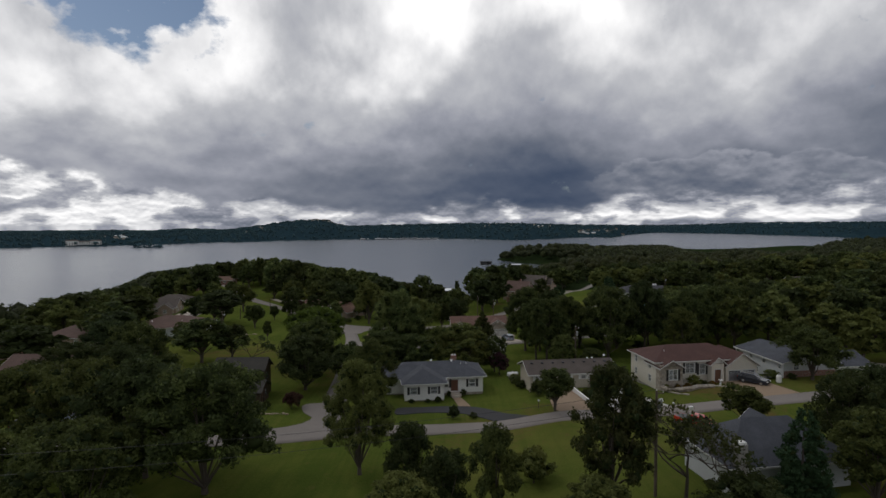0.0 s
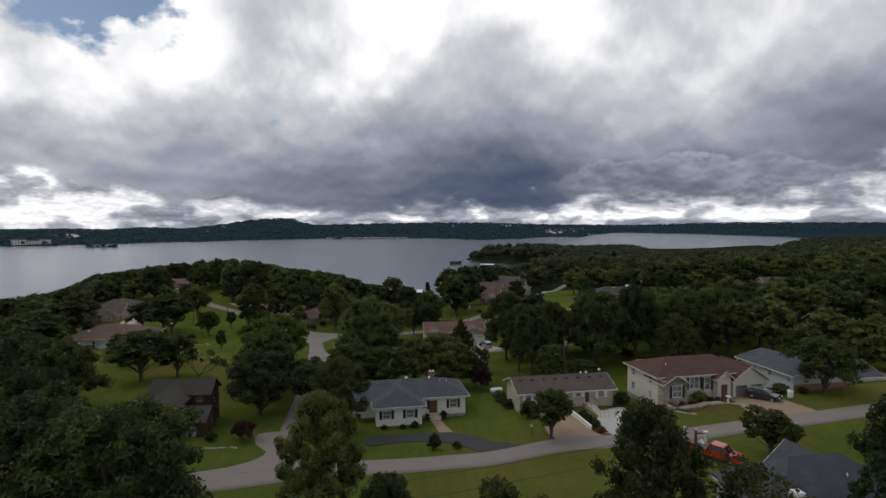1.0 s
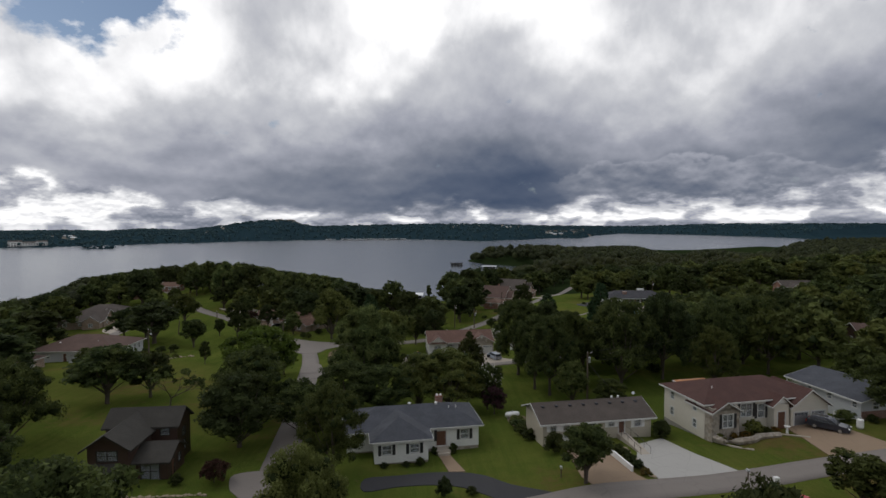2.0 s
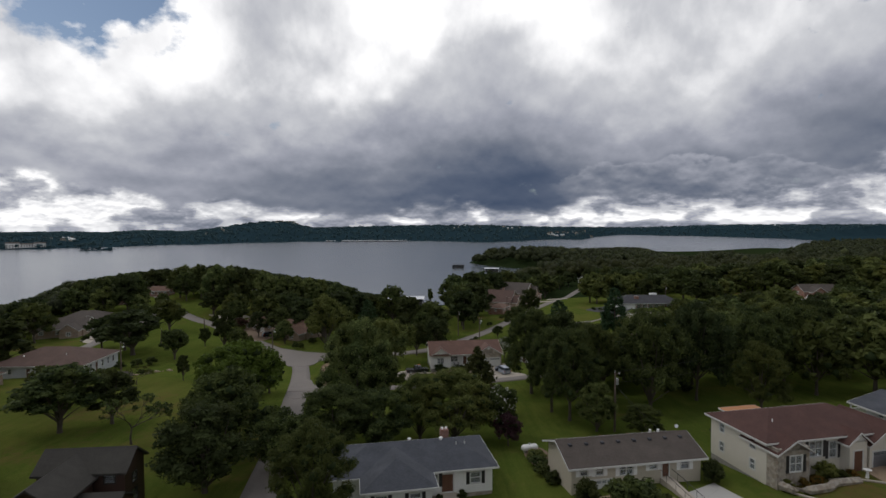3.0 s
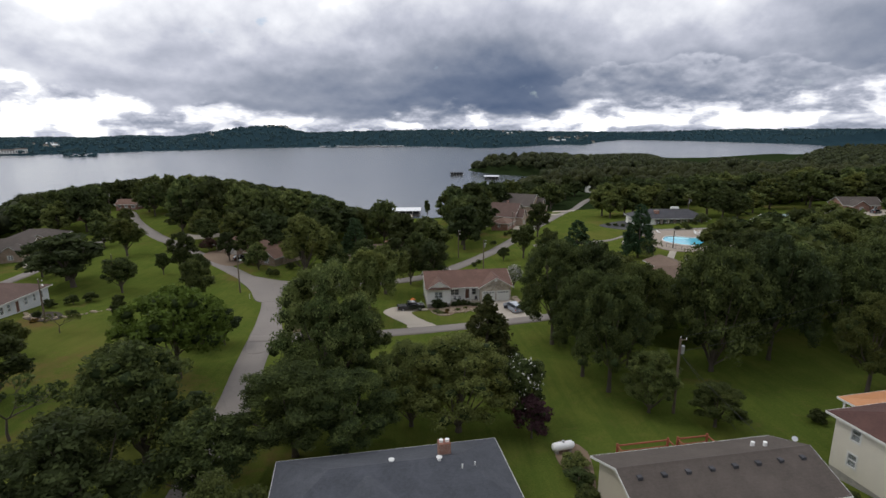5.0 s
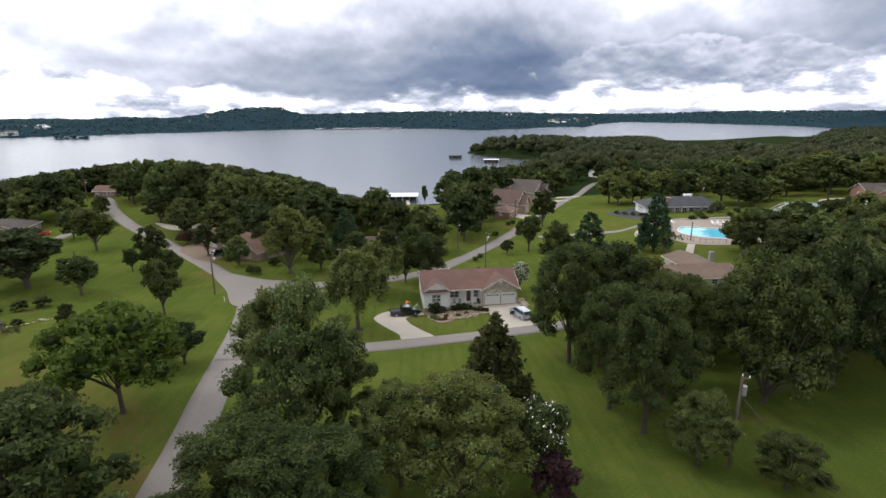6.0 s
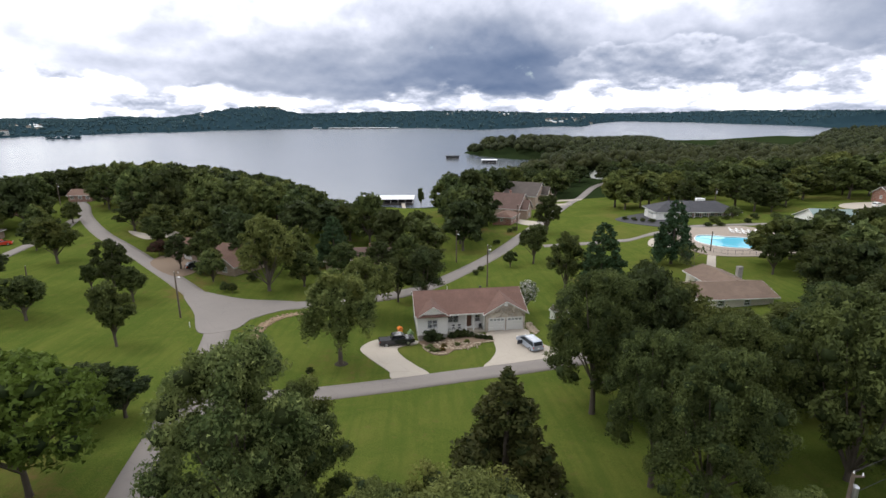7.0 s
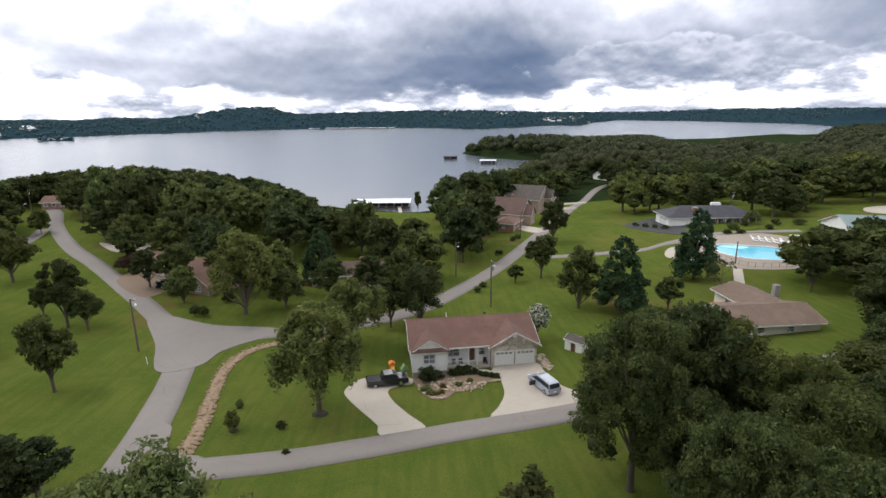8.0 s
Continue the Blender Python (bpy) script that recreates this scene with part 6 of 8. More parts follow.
H.add("roof_vent", cyl(13.2, 4.6, 5.2, 5.65, 0.16, 12), WHITE)
H.add("entry_step", box(10.6, 12.0, -1.3, -0.05, 0.6, 2.1, None, 0.02), CONCRETE)
H.add("stair", prism([(-1.3, 2.1), (-6.2, 1.75), (-6.2, 1.0), (-1.3, 0.8)], "x", 10.7, 11.9), CONCRETE)
for x in (10.6, 11.95):
    bm = tube([(x, -0.1, 3.0), (x, -1.3, 3.0), (x, -6.2, 2.6)], [0.03] * 3, 6)
    for y, z in ((-1.3, 2.1), (-3.0, 1.98), (-4.6, 1.86), (-6.1, 1.76)):
        tube([(x, y, z), (x, y, z + 0.88)], [0.025] * 2, 5, bm)
    H.add("stair_rail", bm, DARKPAINT)
H.add("retaining_wall", prism([(0.0, 2.3), (-10.4, 2.55), (-10.4, 0.5), (0.0, 0.5)], "x", 6.9, 7.15), WHITE)
for x0, x1 in ((3.4, 8.6), (9.4, 12.6)):
    bm = box(x0, x1, 6.95, 10.6, 1.6, 1.76)
    for q in (x0 + 0.1, x1 - 0.1):
        box(q - 0.08, q + 0.08, 10.3, 10.46, -1.4, 2.9, bm)
    box(x0, x1, 10.34, 10.43, 2.62, 2.74, bm)
    box(x0, x1, 10.36, 10.41, 2.05, 2.13, bm)
    for q in (x0 + 0.04, x1 - 0.1):
        box(q, q + 0.07, 7.0, 10.4, 2.62, 2.74, bm)
    H.add("deck", bm, DECKWOOD)

# --- the two-storey white house with the dark red hipped roof
H = House("house", "white two-storey house with dark red hipped roof and stone front bays", 36.0, -9.0, 6.6, 9.5)
H.block(0, 17.5, 0.6, 9.4, -1.4, 3.5, SIDE_C, f=[(6.6, 1.2, 1.9, 1.9, "wide"), (9.0, 0.9, 1.2, 2.0, "tall")], l=[(1.9, 1.9, 0.9, 1.25, "win"), (6.8, 1.9, 0.9, 1.25, "win"), (1.9, -0.5, 0.9, 1.3, "win"), (6.8, -0.5, 0.9, 1.3, "win")], b=[(5, 1.4, 1.4, 1.3, "win"), (11, 0.4, 1.8, 2.1, "wide")], shutter=DARKPAINT)
H.block(0.02, 4.2, -0.9, 0.6, -1.4, 3.3, STONE, f=[(2.4, 0.55, 1.7, 1.9, "wide")], sides="flr", shutter=DARKPAINT)
H.block(12.9, 19.0, -0.5, 7.5, -0.6, 2.75, SIDE_C, f=[(1.65, -0.5, 2.5, 2.25, "garage_grey"), (4.5, -0.5, 2.5, 2.25, "garage_grey")], l=[(6.9, 0.7, 0.7, 1.2, "win")], sides="flr")
H.block(10.0, 12.4, -0.6, 0.6, -0.6, 3.2, SIDE_C, f=[(1.2, -0.4, 1.4, 2.5, "door")], sides="flr")
H.hip(0, 17.5, 0.6, 9.4, 3.6, 1.9, 0.55, SH_MAROON)
H.gable(0.1, 4.2, -0.9, 4.4, 3.0, 1.2, "y", 0.35, SH_MAROON, STONE, ends=(True, False))
H.gable(12.9, 19.0, -0.5, 6.0, 2.75, 2.1, "y", 0.4, SH_MAROON, SIDE_C, ends=(True, False))
H.gable(9.8, 12.6, -0.6, 4.6, 3.1, 1.15, "y", 0.3, SH_MAROON, WHITE, ends=(True, False))
H.hip(3.9, 8.9, 9.4, 12.2, 3.1, 0.4, 0.3, COPPER)
for x in (4.0, 8.8):
    H.add("porch_post", box(x - 0.1, x + 0.1, 11.9, 12.1, -1.4, 2.95), WHITE)
H.vents([(3.0, 3.0, 4.6, "pipe")])
bm = tube([(0.2, -1.2, -0.5), (0.4, -2.4, -0.45), (2.0, -3.0, -0.4), (4.6, -3.0, -0.35), (6.0, -2.4, -0.3), (9.0, -2.6, -0.3)], [0.45] * 6, 6)
H.add("retaining_wall", bm, STONE)

edging = thing("garden_edging", "low curved pale stone edging across the sloping lawn", "edging")
pts = [(36.4, -9.4), (37.2, -11.2), (38.2, -12.8), (39.4, -13.8)]
part("kerb", tube([(p.x, p.y, ground_at(p.x, p.y) + 0.08) for p in smooth_line(pts, 0.7)], [0.15] * len(smooth_line(pts, 0.7)), 6), CONCRETE, edging)
pts = [(42.6, -9.2), (44.8, -9.4), (47.0, -10.6), (48.4, -11.6)]
part("kerb", tube([(p.x, p.y, ground_at(p.x, p.y) + 0.08) for p in smooth_line(pts, 0.7)], [0.14] * len(smooth_line(pts, 0.7)), 6), CONCRETE, edging)

# --- the dark wooden house
H = House("house", "dark brown wooden house with steep weathered roofs", -42.8, -16.4, 4.7, 3, trim=SH_OLIVE)
H.block(0.5, 9.2, 6.05, 10.2, -0.8, 4.55, WOODWALL, f=[(7.2, 3.0, 1.2, 1.0, "win")], r=[(2, 2.2, 1.1, 1.2, "win"), (2, 0.2, 1.1, 1.4, "win")], b=[(4, 2, 1.2, 1.2, "win")])
H.block(1.5, 6.0, 0.2, 6.05, -0.8, 4.3, WOODWALL, f=[(2.2, 2.4, 2.4, 1.3, "wide"), (2.2, -0.3, 2.6, 1.7, "wide")], sides="flr")
H.block(6.0, 10.0, 1.2, 6.0, -0.8, 2.1, WOODWALL, f=[(2.0, -0.5, 2.2, 2.2, "wide")], r=[(1.4, -0.5, 1.0, 2.1, "door"), (3.4, 0.3, 1.0, 1.2, "win")], sides="fr")
H.gable(0.5, 9.2, 6.05, 10.2, 4.55, 1.55, "x", 0.35, SH_OLIVE, WOODWALL)
H.gable(1.5, 6.0, 0.2, 8.2, 4.3, 1.5, "y", 0.6, SH_OLIVE, WOODWALL, ends=(True, False))
H.gable(6.0, 10.0, 1.2, 5.9, 2.1, 1.25, "x", 0.45, SH_OLIVE, WOODWALL, ends=(False, True))
H.add("porch_roof", prism([(-1.1, 1.65), (0.2, 2.2), (0.2, 2.05), (-1.1, 1.5)], "x", 1.9, 5.2), SH_OLIVE)

# --- the grey two-storey house with the brick front
H = House("house", "pale grey two-storey house with brick front, balcony and grey roof", 59.2, -6.9, 5.9, 7)
H.block(0, 10, 0, 10.5, -0.6, 3.9, SIDE_G, f=[(2.5, 2.3, 1.2, 1.2, "win"), (6.8, 0.0, 1.1, 2.1, "door")], l=[(2.0, 2.4, 0.9, 1.0, "win"), (5.5, 2.4, 0.9, 1.0, "win"), (9.5, 2.4, 0.9, 1.0, "win"), (3.6, 0.2, 0.9, 1.1, "win"), (8.4, 0.2, 0.9, 1.1, "win")])
H.add("brick_face", box(0.05, 9.95, -0.14, -0.02, -0.6, 2.2), BRICK_R)
H.gable(0, 10, 0, 12.2, 3.9, 1.3, "y", 0.6, SH_GREY, SIDE_G)
H.gable(10, 19, 2, 10, 2.4, 1.7, "x", 0.5, SH_GREY, SIDE_W)
H.block(10, 19, 2, 10, -0.6, 2.4, SIDE_W, f=[(5, 0.5, 1.4, 1.2, "win")], sides="fbr")
bm = box(-0.5, 4.0, 10.55, 12.7, 1.7, 1.86)
for i in range(24):
    box(-0.5 + i * 0.19, -0.45 + i * 0.19, 12.62, 12.68, 1.86, 2.75, bm)
box(-0.5, 4.0, 12.58, 12.7, 2.72, 2.82, bm)
for i in range(11):
    box(-0.5, -0.44, 10.6 + i * 0.19, 10.65 + i * 0.19, 1.86, 2.75, bm)
box(-0.52, -0.4, 10.55, 12.7, 2.72, 2.82, bm)
for x in (-0.4, 3.8):
    box(x, x + 0.15, 12.4, 12.55, -1.2, 3.7, bm)
H.add("balcony", bm, WHITE)

# --- the grey roof below the start of the flight
H = House("house", "house with wide slate-grey shingle roof and a white-sided chimney", 28.2, -48.4, 6.7, 8)
H.block(0, 13.5, 0, 8.0, -0.5, 3.4, SIDE_G, b=[(3, 0.7, 1.3, 1.2, "win"), (8, 0.7, 1.3, 1.2, "win")], f=[(4, 0.7, 1.3, 1.2, "win"), (9, 0.7, 1.3, 1.2, "win")])
H.hip(0, 13.5, 0, 8.0, 3.4, 3.3, 0.6, SH_GREY)
H.gable(7.6, 12.0, 4.0, 10.0, 3.3, 2.0, "y", 0.4, SH_GREY, SIDE_G, ends=(False, True))
H.block(7.6, 12.0, 8.0, 10.0, -0.5, 2.6, SIDE_G, b=[(2.2, 0.7, 1.2, 1.2, "win")], sides="blr")
H.add("chimney", box(0.1, 1.1, -1.0, 0.0, -1.0, 5.9, None, 0.03), BLOCK)
H.add("chimney_pot", box(0.2, 1.0, -0.9, -0.1, 5.9, 6.15), WHITE)
H.vents([(8.4, 2.2, 5.2, "pipe")])
H = House("house", "house with a small grey hipped roof among trees", 7.6, -65.5, 7.4, 5)
H.block(0, 9, 0, 8, -0.5, 2.6, SIDE_G, b=[(3, 0.7, 1.3, 1.2, "win")])
H.hip(0, 9, 0, 8, 2.6, 2.6, 0.5, SH_GREY)

# --- houses west of the lawn
H = House("house", "white house with wide brown hipped roof beside the lawn", -97, 51, 1.9, 0)
H.block(0, 19.4, 0, 13.5, -0.8, 2.6, SIDE_G, f=[(4, 0.7, 1.0, 1.2, "win"), (8, -0.1, 1.0, 2.1, "door"), (13, 0.7, 1.3, 1.2, "win")], r=[(1.5, 0.5, 0.9, 1.5, "tall"), (3.2, 0.5, 0.9, 1.5, "tall"), (5.2, -0.2, 1.0, 2.2, "door"), (7.4, 0.5, 0.9, 1.5, "tall"), (9.6, 0.5, 0.9, 1.5, "tall"), (11.6, 0.5, 0.9, 1.5, "tall")])
H.hip(0, 19.4, 0, 13.5, 2.6, 2.7, 0.6, SH_BROWN)
H.block(11, 17.5, -3.2, 0, -0.8, 2.3, SIDE_G, sides="flr")
H.gable(11, 17.5, -3.2, 4.0, 2.3, 1.2, "y", 0.4, SH_BROWN, SIDE_G, ends=(True, False))
H.vents([(5, 3, 3.9, "turbine"), (14, 3.4, 4.0, "pipe")])


def plain_house(label, x, y, rot, w, d, wallm, roofm, rise=2.3, eave=2.7, kind="hip", wing=None, garage=False, chimney=False, lift=0.25, fwin=3):
    """A house seen from far off, with its wings, windows and chimney."""
    H = House("house", label, x, y, ground_at(x + w / 2, y + d / 2) + lift, rot)
    step = w / fwin
    f = [(step * (i + 0.5), 0.8, min(1.4, step * 0.5), 1.2, "win") for i in range(fwin)]
    if garage:
        f[-1] = (w - step * 0.5, -0.2, min(4.4, step * 0.85), 2.2, "garage")
    H.block(0, w, 0, d, -0.6, eave, wallm, f=f, r=[(d * 0.3, 0.8, 1.1, 1.2, "win"), (d * 0.7, 0.8, 1.1, 1.2, "win")], l=[(d * 0.5, 0.8, 1.1, 1.2, "win")])
    if kind == "hip":
        H.hip(0, w, 0, d, eave, rise, 0.5, roofm)
    else:
        H.gable(0, w, 0, d, eave, rise, kind, 0.5, roofm, wallm)
    if wing:
        x0, x1, y0, y1, r2, k2 = wing
        H.block(x0, x1, y0, y1, -0.6, eave - 0.1, wallm, f=[((x1 - x0) / 2, 0.7, 1.4, 1.3, "wide")], sides="flrb")
        H.gable(x0, x1, y0, y1 if y1 > 0 else y1 + d * 0.5, eave - 0.1, r2, k2, 0.45, roofm, wallm)
    if chimney:
        H.add("chimney", box(w * 0.6, w * 0.6 + 0.9, d * 0.45, d * 0.45 + 0.8, eave + rise * 0.4, eave + rise + 0.9, None, 0.03), BRICK_R)
    return H


plain_house("brown-roofed brick house with a gabled front under trees", -133, 112, 12, 15, 11, BRICK_T, SH_TAUPE, 2.9, 2.8, "x", (9, 14.5, -3, 2, 2.0, "y"))
plain_house("tan brick house with a grey-brown hipped roof", -139, 134, 10, 15, 10, BRICK_T, SH_TAUPE, 2.2, 2.6, "hip", (8, 14, -3, 1, 1.6, "y"))
plain_house("low brick house with an orange-brown roof among trees", -158, 175, 8, 18, 9, BRICK_R, SH_ORANGE, 2.0, 2.6, "hip")
plain_house("small orange brick house at the end of the lane", -139, 198, 0, 9, 7, BRICK_R, SH_ORANGE, 1.8, 2.6, "x")
plain_house("house half hidden in the wood with a brown roof", -162, 239, 0, 11, 8, BRICK_T, SH_BROWN, 2.0, 4.2, "hip")
plain_house("long brown-roofed house in deep shade of trees", -112, 36, -8, 22, 11, BRICK_T, SH_BROWN, 2.4, 2.6, "hip")
plain_house("brown-roofed house with a wide gable among trees", -124, 18, -6, 18, 10, BRICK_R, SH_BROWN, 2.6, 2.6, "x")
plain_house("small brown-roofed house under oaks", -84, -8, 0, 11, 8, BRICK_T, SH_BROWN, 2.0, 2.5, "x")
# --- houses by the lane junction
plain_house("brown-roofed house with pale gable front behind a dusty drive", -66, 121, -28, 9, 7, BRICK_T, SH_ORANGE, 2.0, 2.5, "x", None, True)
plain_house("brick house with brown hipped roof behind a large tree", -54, 112, -24, 14, 10, BRICK_T, SH_ORANGE, 2.6, 2.6, "x", (8, 13.5, -3.5, 2, 1.9, "y"))
plain_house("low house with brown roof half hidden by trees", -23.5, 111, 6, 18, 9, BRICK_T, SH_BROWN, 2.0, 2.6, "hip", (11, 17, -3, 1, 1.5, "y"), chimney=True)
# --- brick houses along the lane to the lake
plain_house("red brick house with a low orange hipped porch roof", 33.5, 172, 62, 10, 7, BRICK_R, SH_ORANGE, 1.6, 2.5, "hip")
plain_house("brick house with steep brown gabled roof by the lane", 38.5, 184, 62, 15, 13, BRICK_T, SH_BROWN, 4.8, 4.2, "y", (2, 8, -3, 3, 3.0, "y"), chimney=True)
plain_house("large brick house with taupe gabled roof", 52, 214, 62, 19, 15, BRICK_T, SH_TAUPE, 4.8, 6.0, "y", (9, 15, -3, 3, 3.0, "y"))
plain_house("brick house with orange-brown roof towards the lake", 63, 240, 62, 14, 10, BRICK_R, SH_ORANGE, 2.8, 2.8, "hip")
plain_house("white-fronted house at the end of the lane", 126, 343, 20, 16, 10, SIDE_W, SH_TAUPE, 2.6, 2.7, "x", (1, 7, -3, 2, 2.2, "y"), True)
plain_house("low house with a pale roof behind trees by the lake", 146, 372, 10, 16, 9, SIDE_W, TINROOF, 1.4, 2.6, "x")
plain_house("house with a wide brown roof on the wooded point", 278, 474, 0, 26, 11, BRICK_T, SH_BROWN, 3.2, 4.4, "hip", (3, 12, -5, 2, 2.4, "y"))
plain_house("house with a pinkish roof deep in the far wood", 312, 486, 0, 18, 9, BRICK_T, SH_BROWN, 2.4, 2.6, "hip")
plain_house("pale house at the edge of the wood with parked cars", 168, 162, -6, 15, 9, BRICK_R, SH_TAUPE, 2.6, 2.7, "x", (2, 8, -3, 2, 2.0, "y"))
# --- the long brown house behind the white house
plain_house("large brown house with long low roof in the wood", 99, 38, -18, 24, 12, WOODWALL, SH_BROWN, 2.6, 2.7, "x", (1, 9, -6, 1, 1.8, "x"))

# --- the clubhouse with the charcoal roof
H = House("house", "brick house with charcoal hipped roof, red chimney and long porch", 83, 162, -2.4, -4)
H.block(0, 8, 0, 11, -0.6, 2.7, SIDE_W, l=[(6, -0.4, 5.0, 2.3, "garage")], sides="flb")
H.block(8, 29, 1.6, 12, -0.6, 2.7, BRICK_R, f=[(2 + i * 2.6, 0.2, 1.5, 1.9, "wide") for i in range(7)], sides="fbr")
H.hip(0, 29, -0.2, 12, 2.75, 3.0, 0.6, SH_DARK)
for i in range(9):
    H.add("porch_post", box(8.2 + i * 2.5, 8.36 + i * 2.5, -0.2, -0.04, -0.5, 2.6), WHITE)
H.add("porch_floor", box(8, 29, -0.4, 1.58, -0.7, -0.5), CONCRETE)
H.add("chimney", box(8.6, 10.4, 2.6, 4.0, 3.2, 5.6, None, 0.04), BRICK_R)
H.add("cupola", box(17, 20, 7.2, 8.8, 5.0, 6.3, None, 0.03), WHITE)
# --- the green-roofed hall
H = House("hall", "white metal hall with a wide green metal roof", 112, 122, 0.6, -14, "hall")
H.block(0, 26, 0, 18, -1.0, 2.8, SIDE_W, f=[(5, 0.2, 1.1, 2.1, "door"), (12, 1.0, 1.6, 1.2, "win"), (20, 1.0, 1.6, 1.2, "win")], l=[(6, 1.0, 1.4, 1.2, "win"), (12, 1.0, 1.4, 1.2, "win")])
roof = H.gable(0, 26, 0, 18, 2.8, 3.4, "x", 0.6, GREENMETAL, SIDE_W)
for i in range(26):
    for s in (0, 1):
        a, b = ((-0.55, 2.62), (9.0, 6.23)) if s == 0 else ((18.55, 2.62), (9.0, 6.23))
        part("roof_seam", tube([(0.5 + i, a[0], a[1]), (0.5 + i, b[0], b[1])], [0.035, 0.035], 4), GREENMETAL, roof)
# --- the low brown-roofed house by the pool lawn
H = House("house", "low cream house with wide brown hipped and gabled roofs", 49.6, 71.4, -0.4, 2)
H.block(0, 14.0, 0, 9, -1.0, 2.5, SIDE_C, l=[(3, 0.7, 1.0, 1.0, "win"), (6, 0.7, 1.0, 1.0, "win")], f=[(4, 0.7, 1.4, 1.2, "win"), (9, 0.7, 1.4, 1.2, "win")])
H.gable(0, 14.0, 0, 9, 2.5, 1.35, "x", 0.7, SH_TAN, SIDE_C)
H.block(7.0, 14.5, 9, 17, -1.0, 2.3, SIDE_C, l=[(4, 0.5, 1.4, 1.4, "wide")], sides="lbr")
H.gable(7.0, 14.5, 6, 17, 2.3, 1.2, "y", 0.6, SH_TAN, SIDE_C, ends=(False, True))
H.add("chimney", box(15.0, 16.0, 12, 12.9, -1, 4.2, None, 0.03), BLOCK)
H.add("patio_wall", box(3.5, 6.9, 12.5, 12.8, -1.2, 1.2), DECKWOOD)
# --- sheds
H = House("shed", "small white shed behind the garden trees", 22.9, 72.6, -1.75, -50, "shed", "sheds")
H.block(0, 3.0, 0, 2.2, -0.3, 1.9, SIDE_W, f=[(1.5, -0.1, 1.0, 1.7, "door")])
H.gable(0, 3.0, 0, 2.2, 1.9, 0.5, "x", 0.15, SH_TAUPE, SIDE_W)
H = House("shed", "small outbuilding with a grey-green roof among trees", 42.0, 66.5, -1.0, 8, "shed", "sheds")
H.block(0, 6, 0, 5, -0.6, 2.4, SIDE_W, f=[(3, 0.4, 1.2, 1.2, "win")])
H.hip(0, 6, 0, 5, 2.4, 1.5, 0.4, GREENMETAL)


# ---------------------------------------------------------------- poles and wires
def utility_pole(label, x, y, hgt, lamp=None, transformer=False, arm=True, lean=0.0, rot=0.0):
    z = ground_at(x, y)
    e = thing("utility_pole", label, "utility pole", pose(x, y, z, 0, lean, rot), "utility poles")
    part("shaft", tube([(0, 0, -1), (0, 0, hgt * 0.5), (0, 0, hgt)], [0.17, 0.15, 0.11], 10), POLEWOOD, e)
    if arm:
        bm = box(-0.05, 0.75, -0.05, 0.05, hgt - 0.32, hgt - 0.22)
        part("crossarm", bm, POLEWOOD, e)
        part("insulator", cyl(0.65, 0, hgt - 0.22, hgt - 0.02, 0.05, 8, 0.03), WHITE, e)
    part("insulator", cyl(0, 0, hgt, hgt + 0.16, 0.05, 8, 0.03), WHITE, e)
    if transformer:
        bm = cyl(0.32, 0, hgt - 1.9, hgt - 1.0, 0.22, 14)
        cyl(0.32, 0, hgt - 1.0, hgt - 0.92, 0.22, 14, 0.12, bm)
        box(0.08, 0.2, -0.06, 0.06, hgt - 1.6, hgt - 1.3, bm)
        part("transformer", bm, STEEL, e, "grey steel transformer can")
    if lamp:
        part("lamp_arm", tube([(0, 0, hgt - 1.1), (lamp * 0.5, 0, hgt - 0.85), (lamp, 0, hgt - 0.85)], [0.03] * 3, 6), STEEL, e)
        bm = cyl(lamp, 0, hgt - 1.08, hgt - 0.82, 0.2, 12, 0.1)
        part("lamp_head", bm, WHITE, e, "white lamp head")
    return e


utility_pole("brown wooden utility pole with a lamp beside the lane", -43.3, 75.5, 8.6, 0.7, rot=0)
utility_pole("grey wooden utility pole behind the white house", 14.6, 95.5, 9.4, 0.6, True)
utility_pole("wooden utility pole with a grey transformer in the back yard", 26.6, 13.0, 9.2, None, True, True)
utility_pole("weathered wooden pole with a lamp by the planting bed", -68.8, 50.5, 7.8, 0.6)
utility_pole("grey wooden utility pole among lakeside trees", 9.5, 119, 8.6, 0.5, False)
utility_pole("dark wooden pole beside the brick houses", 33.5, 160, 9.0, None, False)
utility_pole("wooden utility pole behind the charcoal-roofed house", 109, 171, 8.6, 0.6, True)
utility_pole("thin pole with a lamp on the pool walk", 74.2, 111.5, 5.4, 0.4, False, False)
utility_pole("wooden pole at the end of the western lane", -137, 190, 8.6, 0.5)
utility_pole("wooden pole in the wood beyond the houses", 176, 336, 9, None, False)
utility_pole("dark wooden pole half way along the lane", -78, 115.5, 4.2, None, False, False)
utility_pole("short leaning wooden post on the lawn", -81, 92, 4.6, None, False, False, 4)
utility_pole("tall wooden pole beside the western houses", -98, 4, 9.4, 0.5)
utility_pole("wooden pole with a lamp below the start of the flight", 20.8, -48.0, 11.0, 0.5, True)


def wire(label, a, b, sag=0.7):
    pts = [tuple(Vector(a).lerp(Vector(b), i / 14) - Vector((0, 0, sag * 4 * (i / 14) * (1 - i / 14)))) for i in range(15)]
    solo("power_line", tube(pts, [0.016] * 15, 5), DARKPAINT, label, "cable", group="power lines")


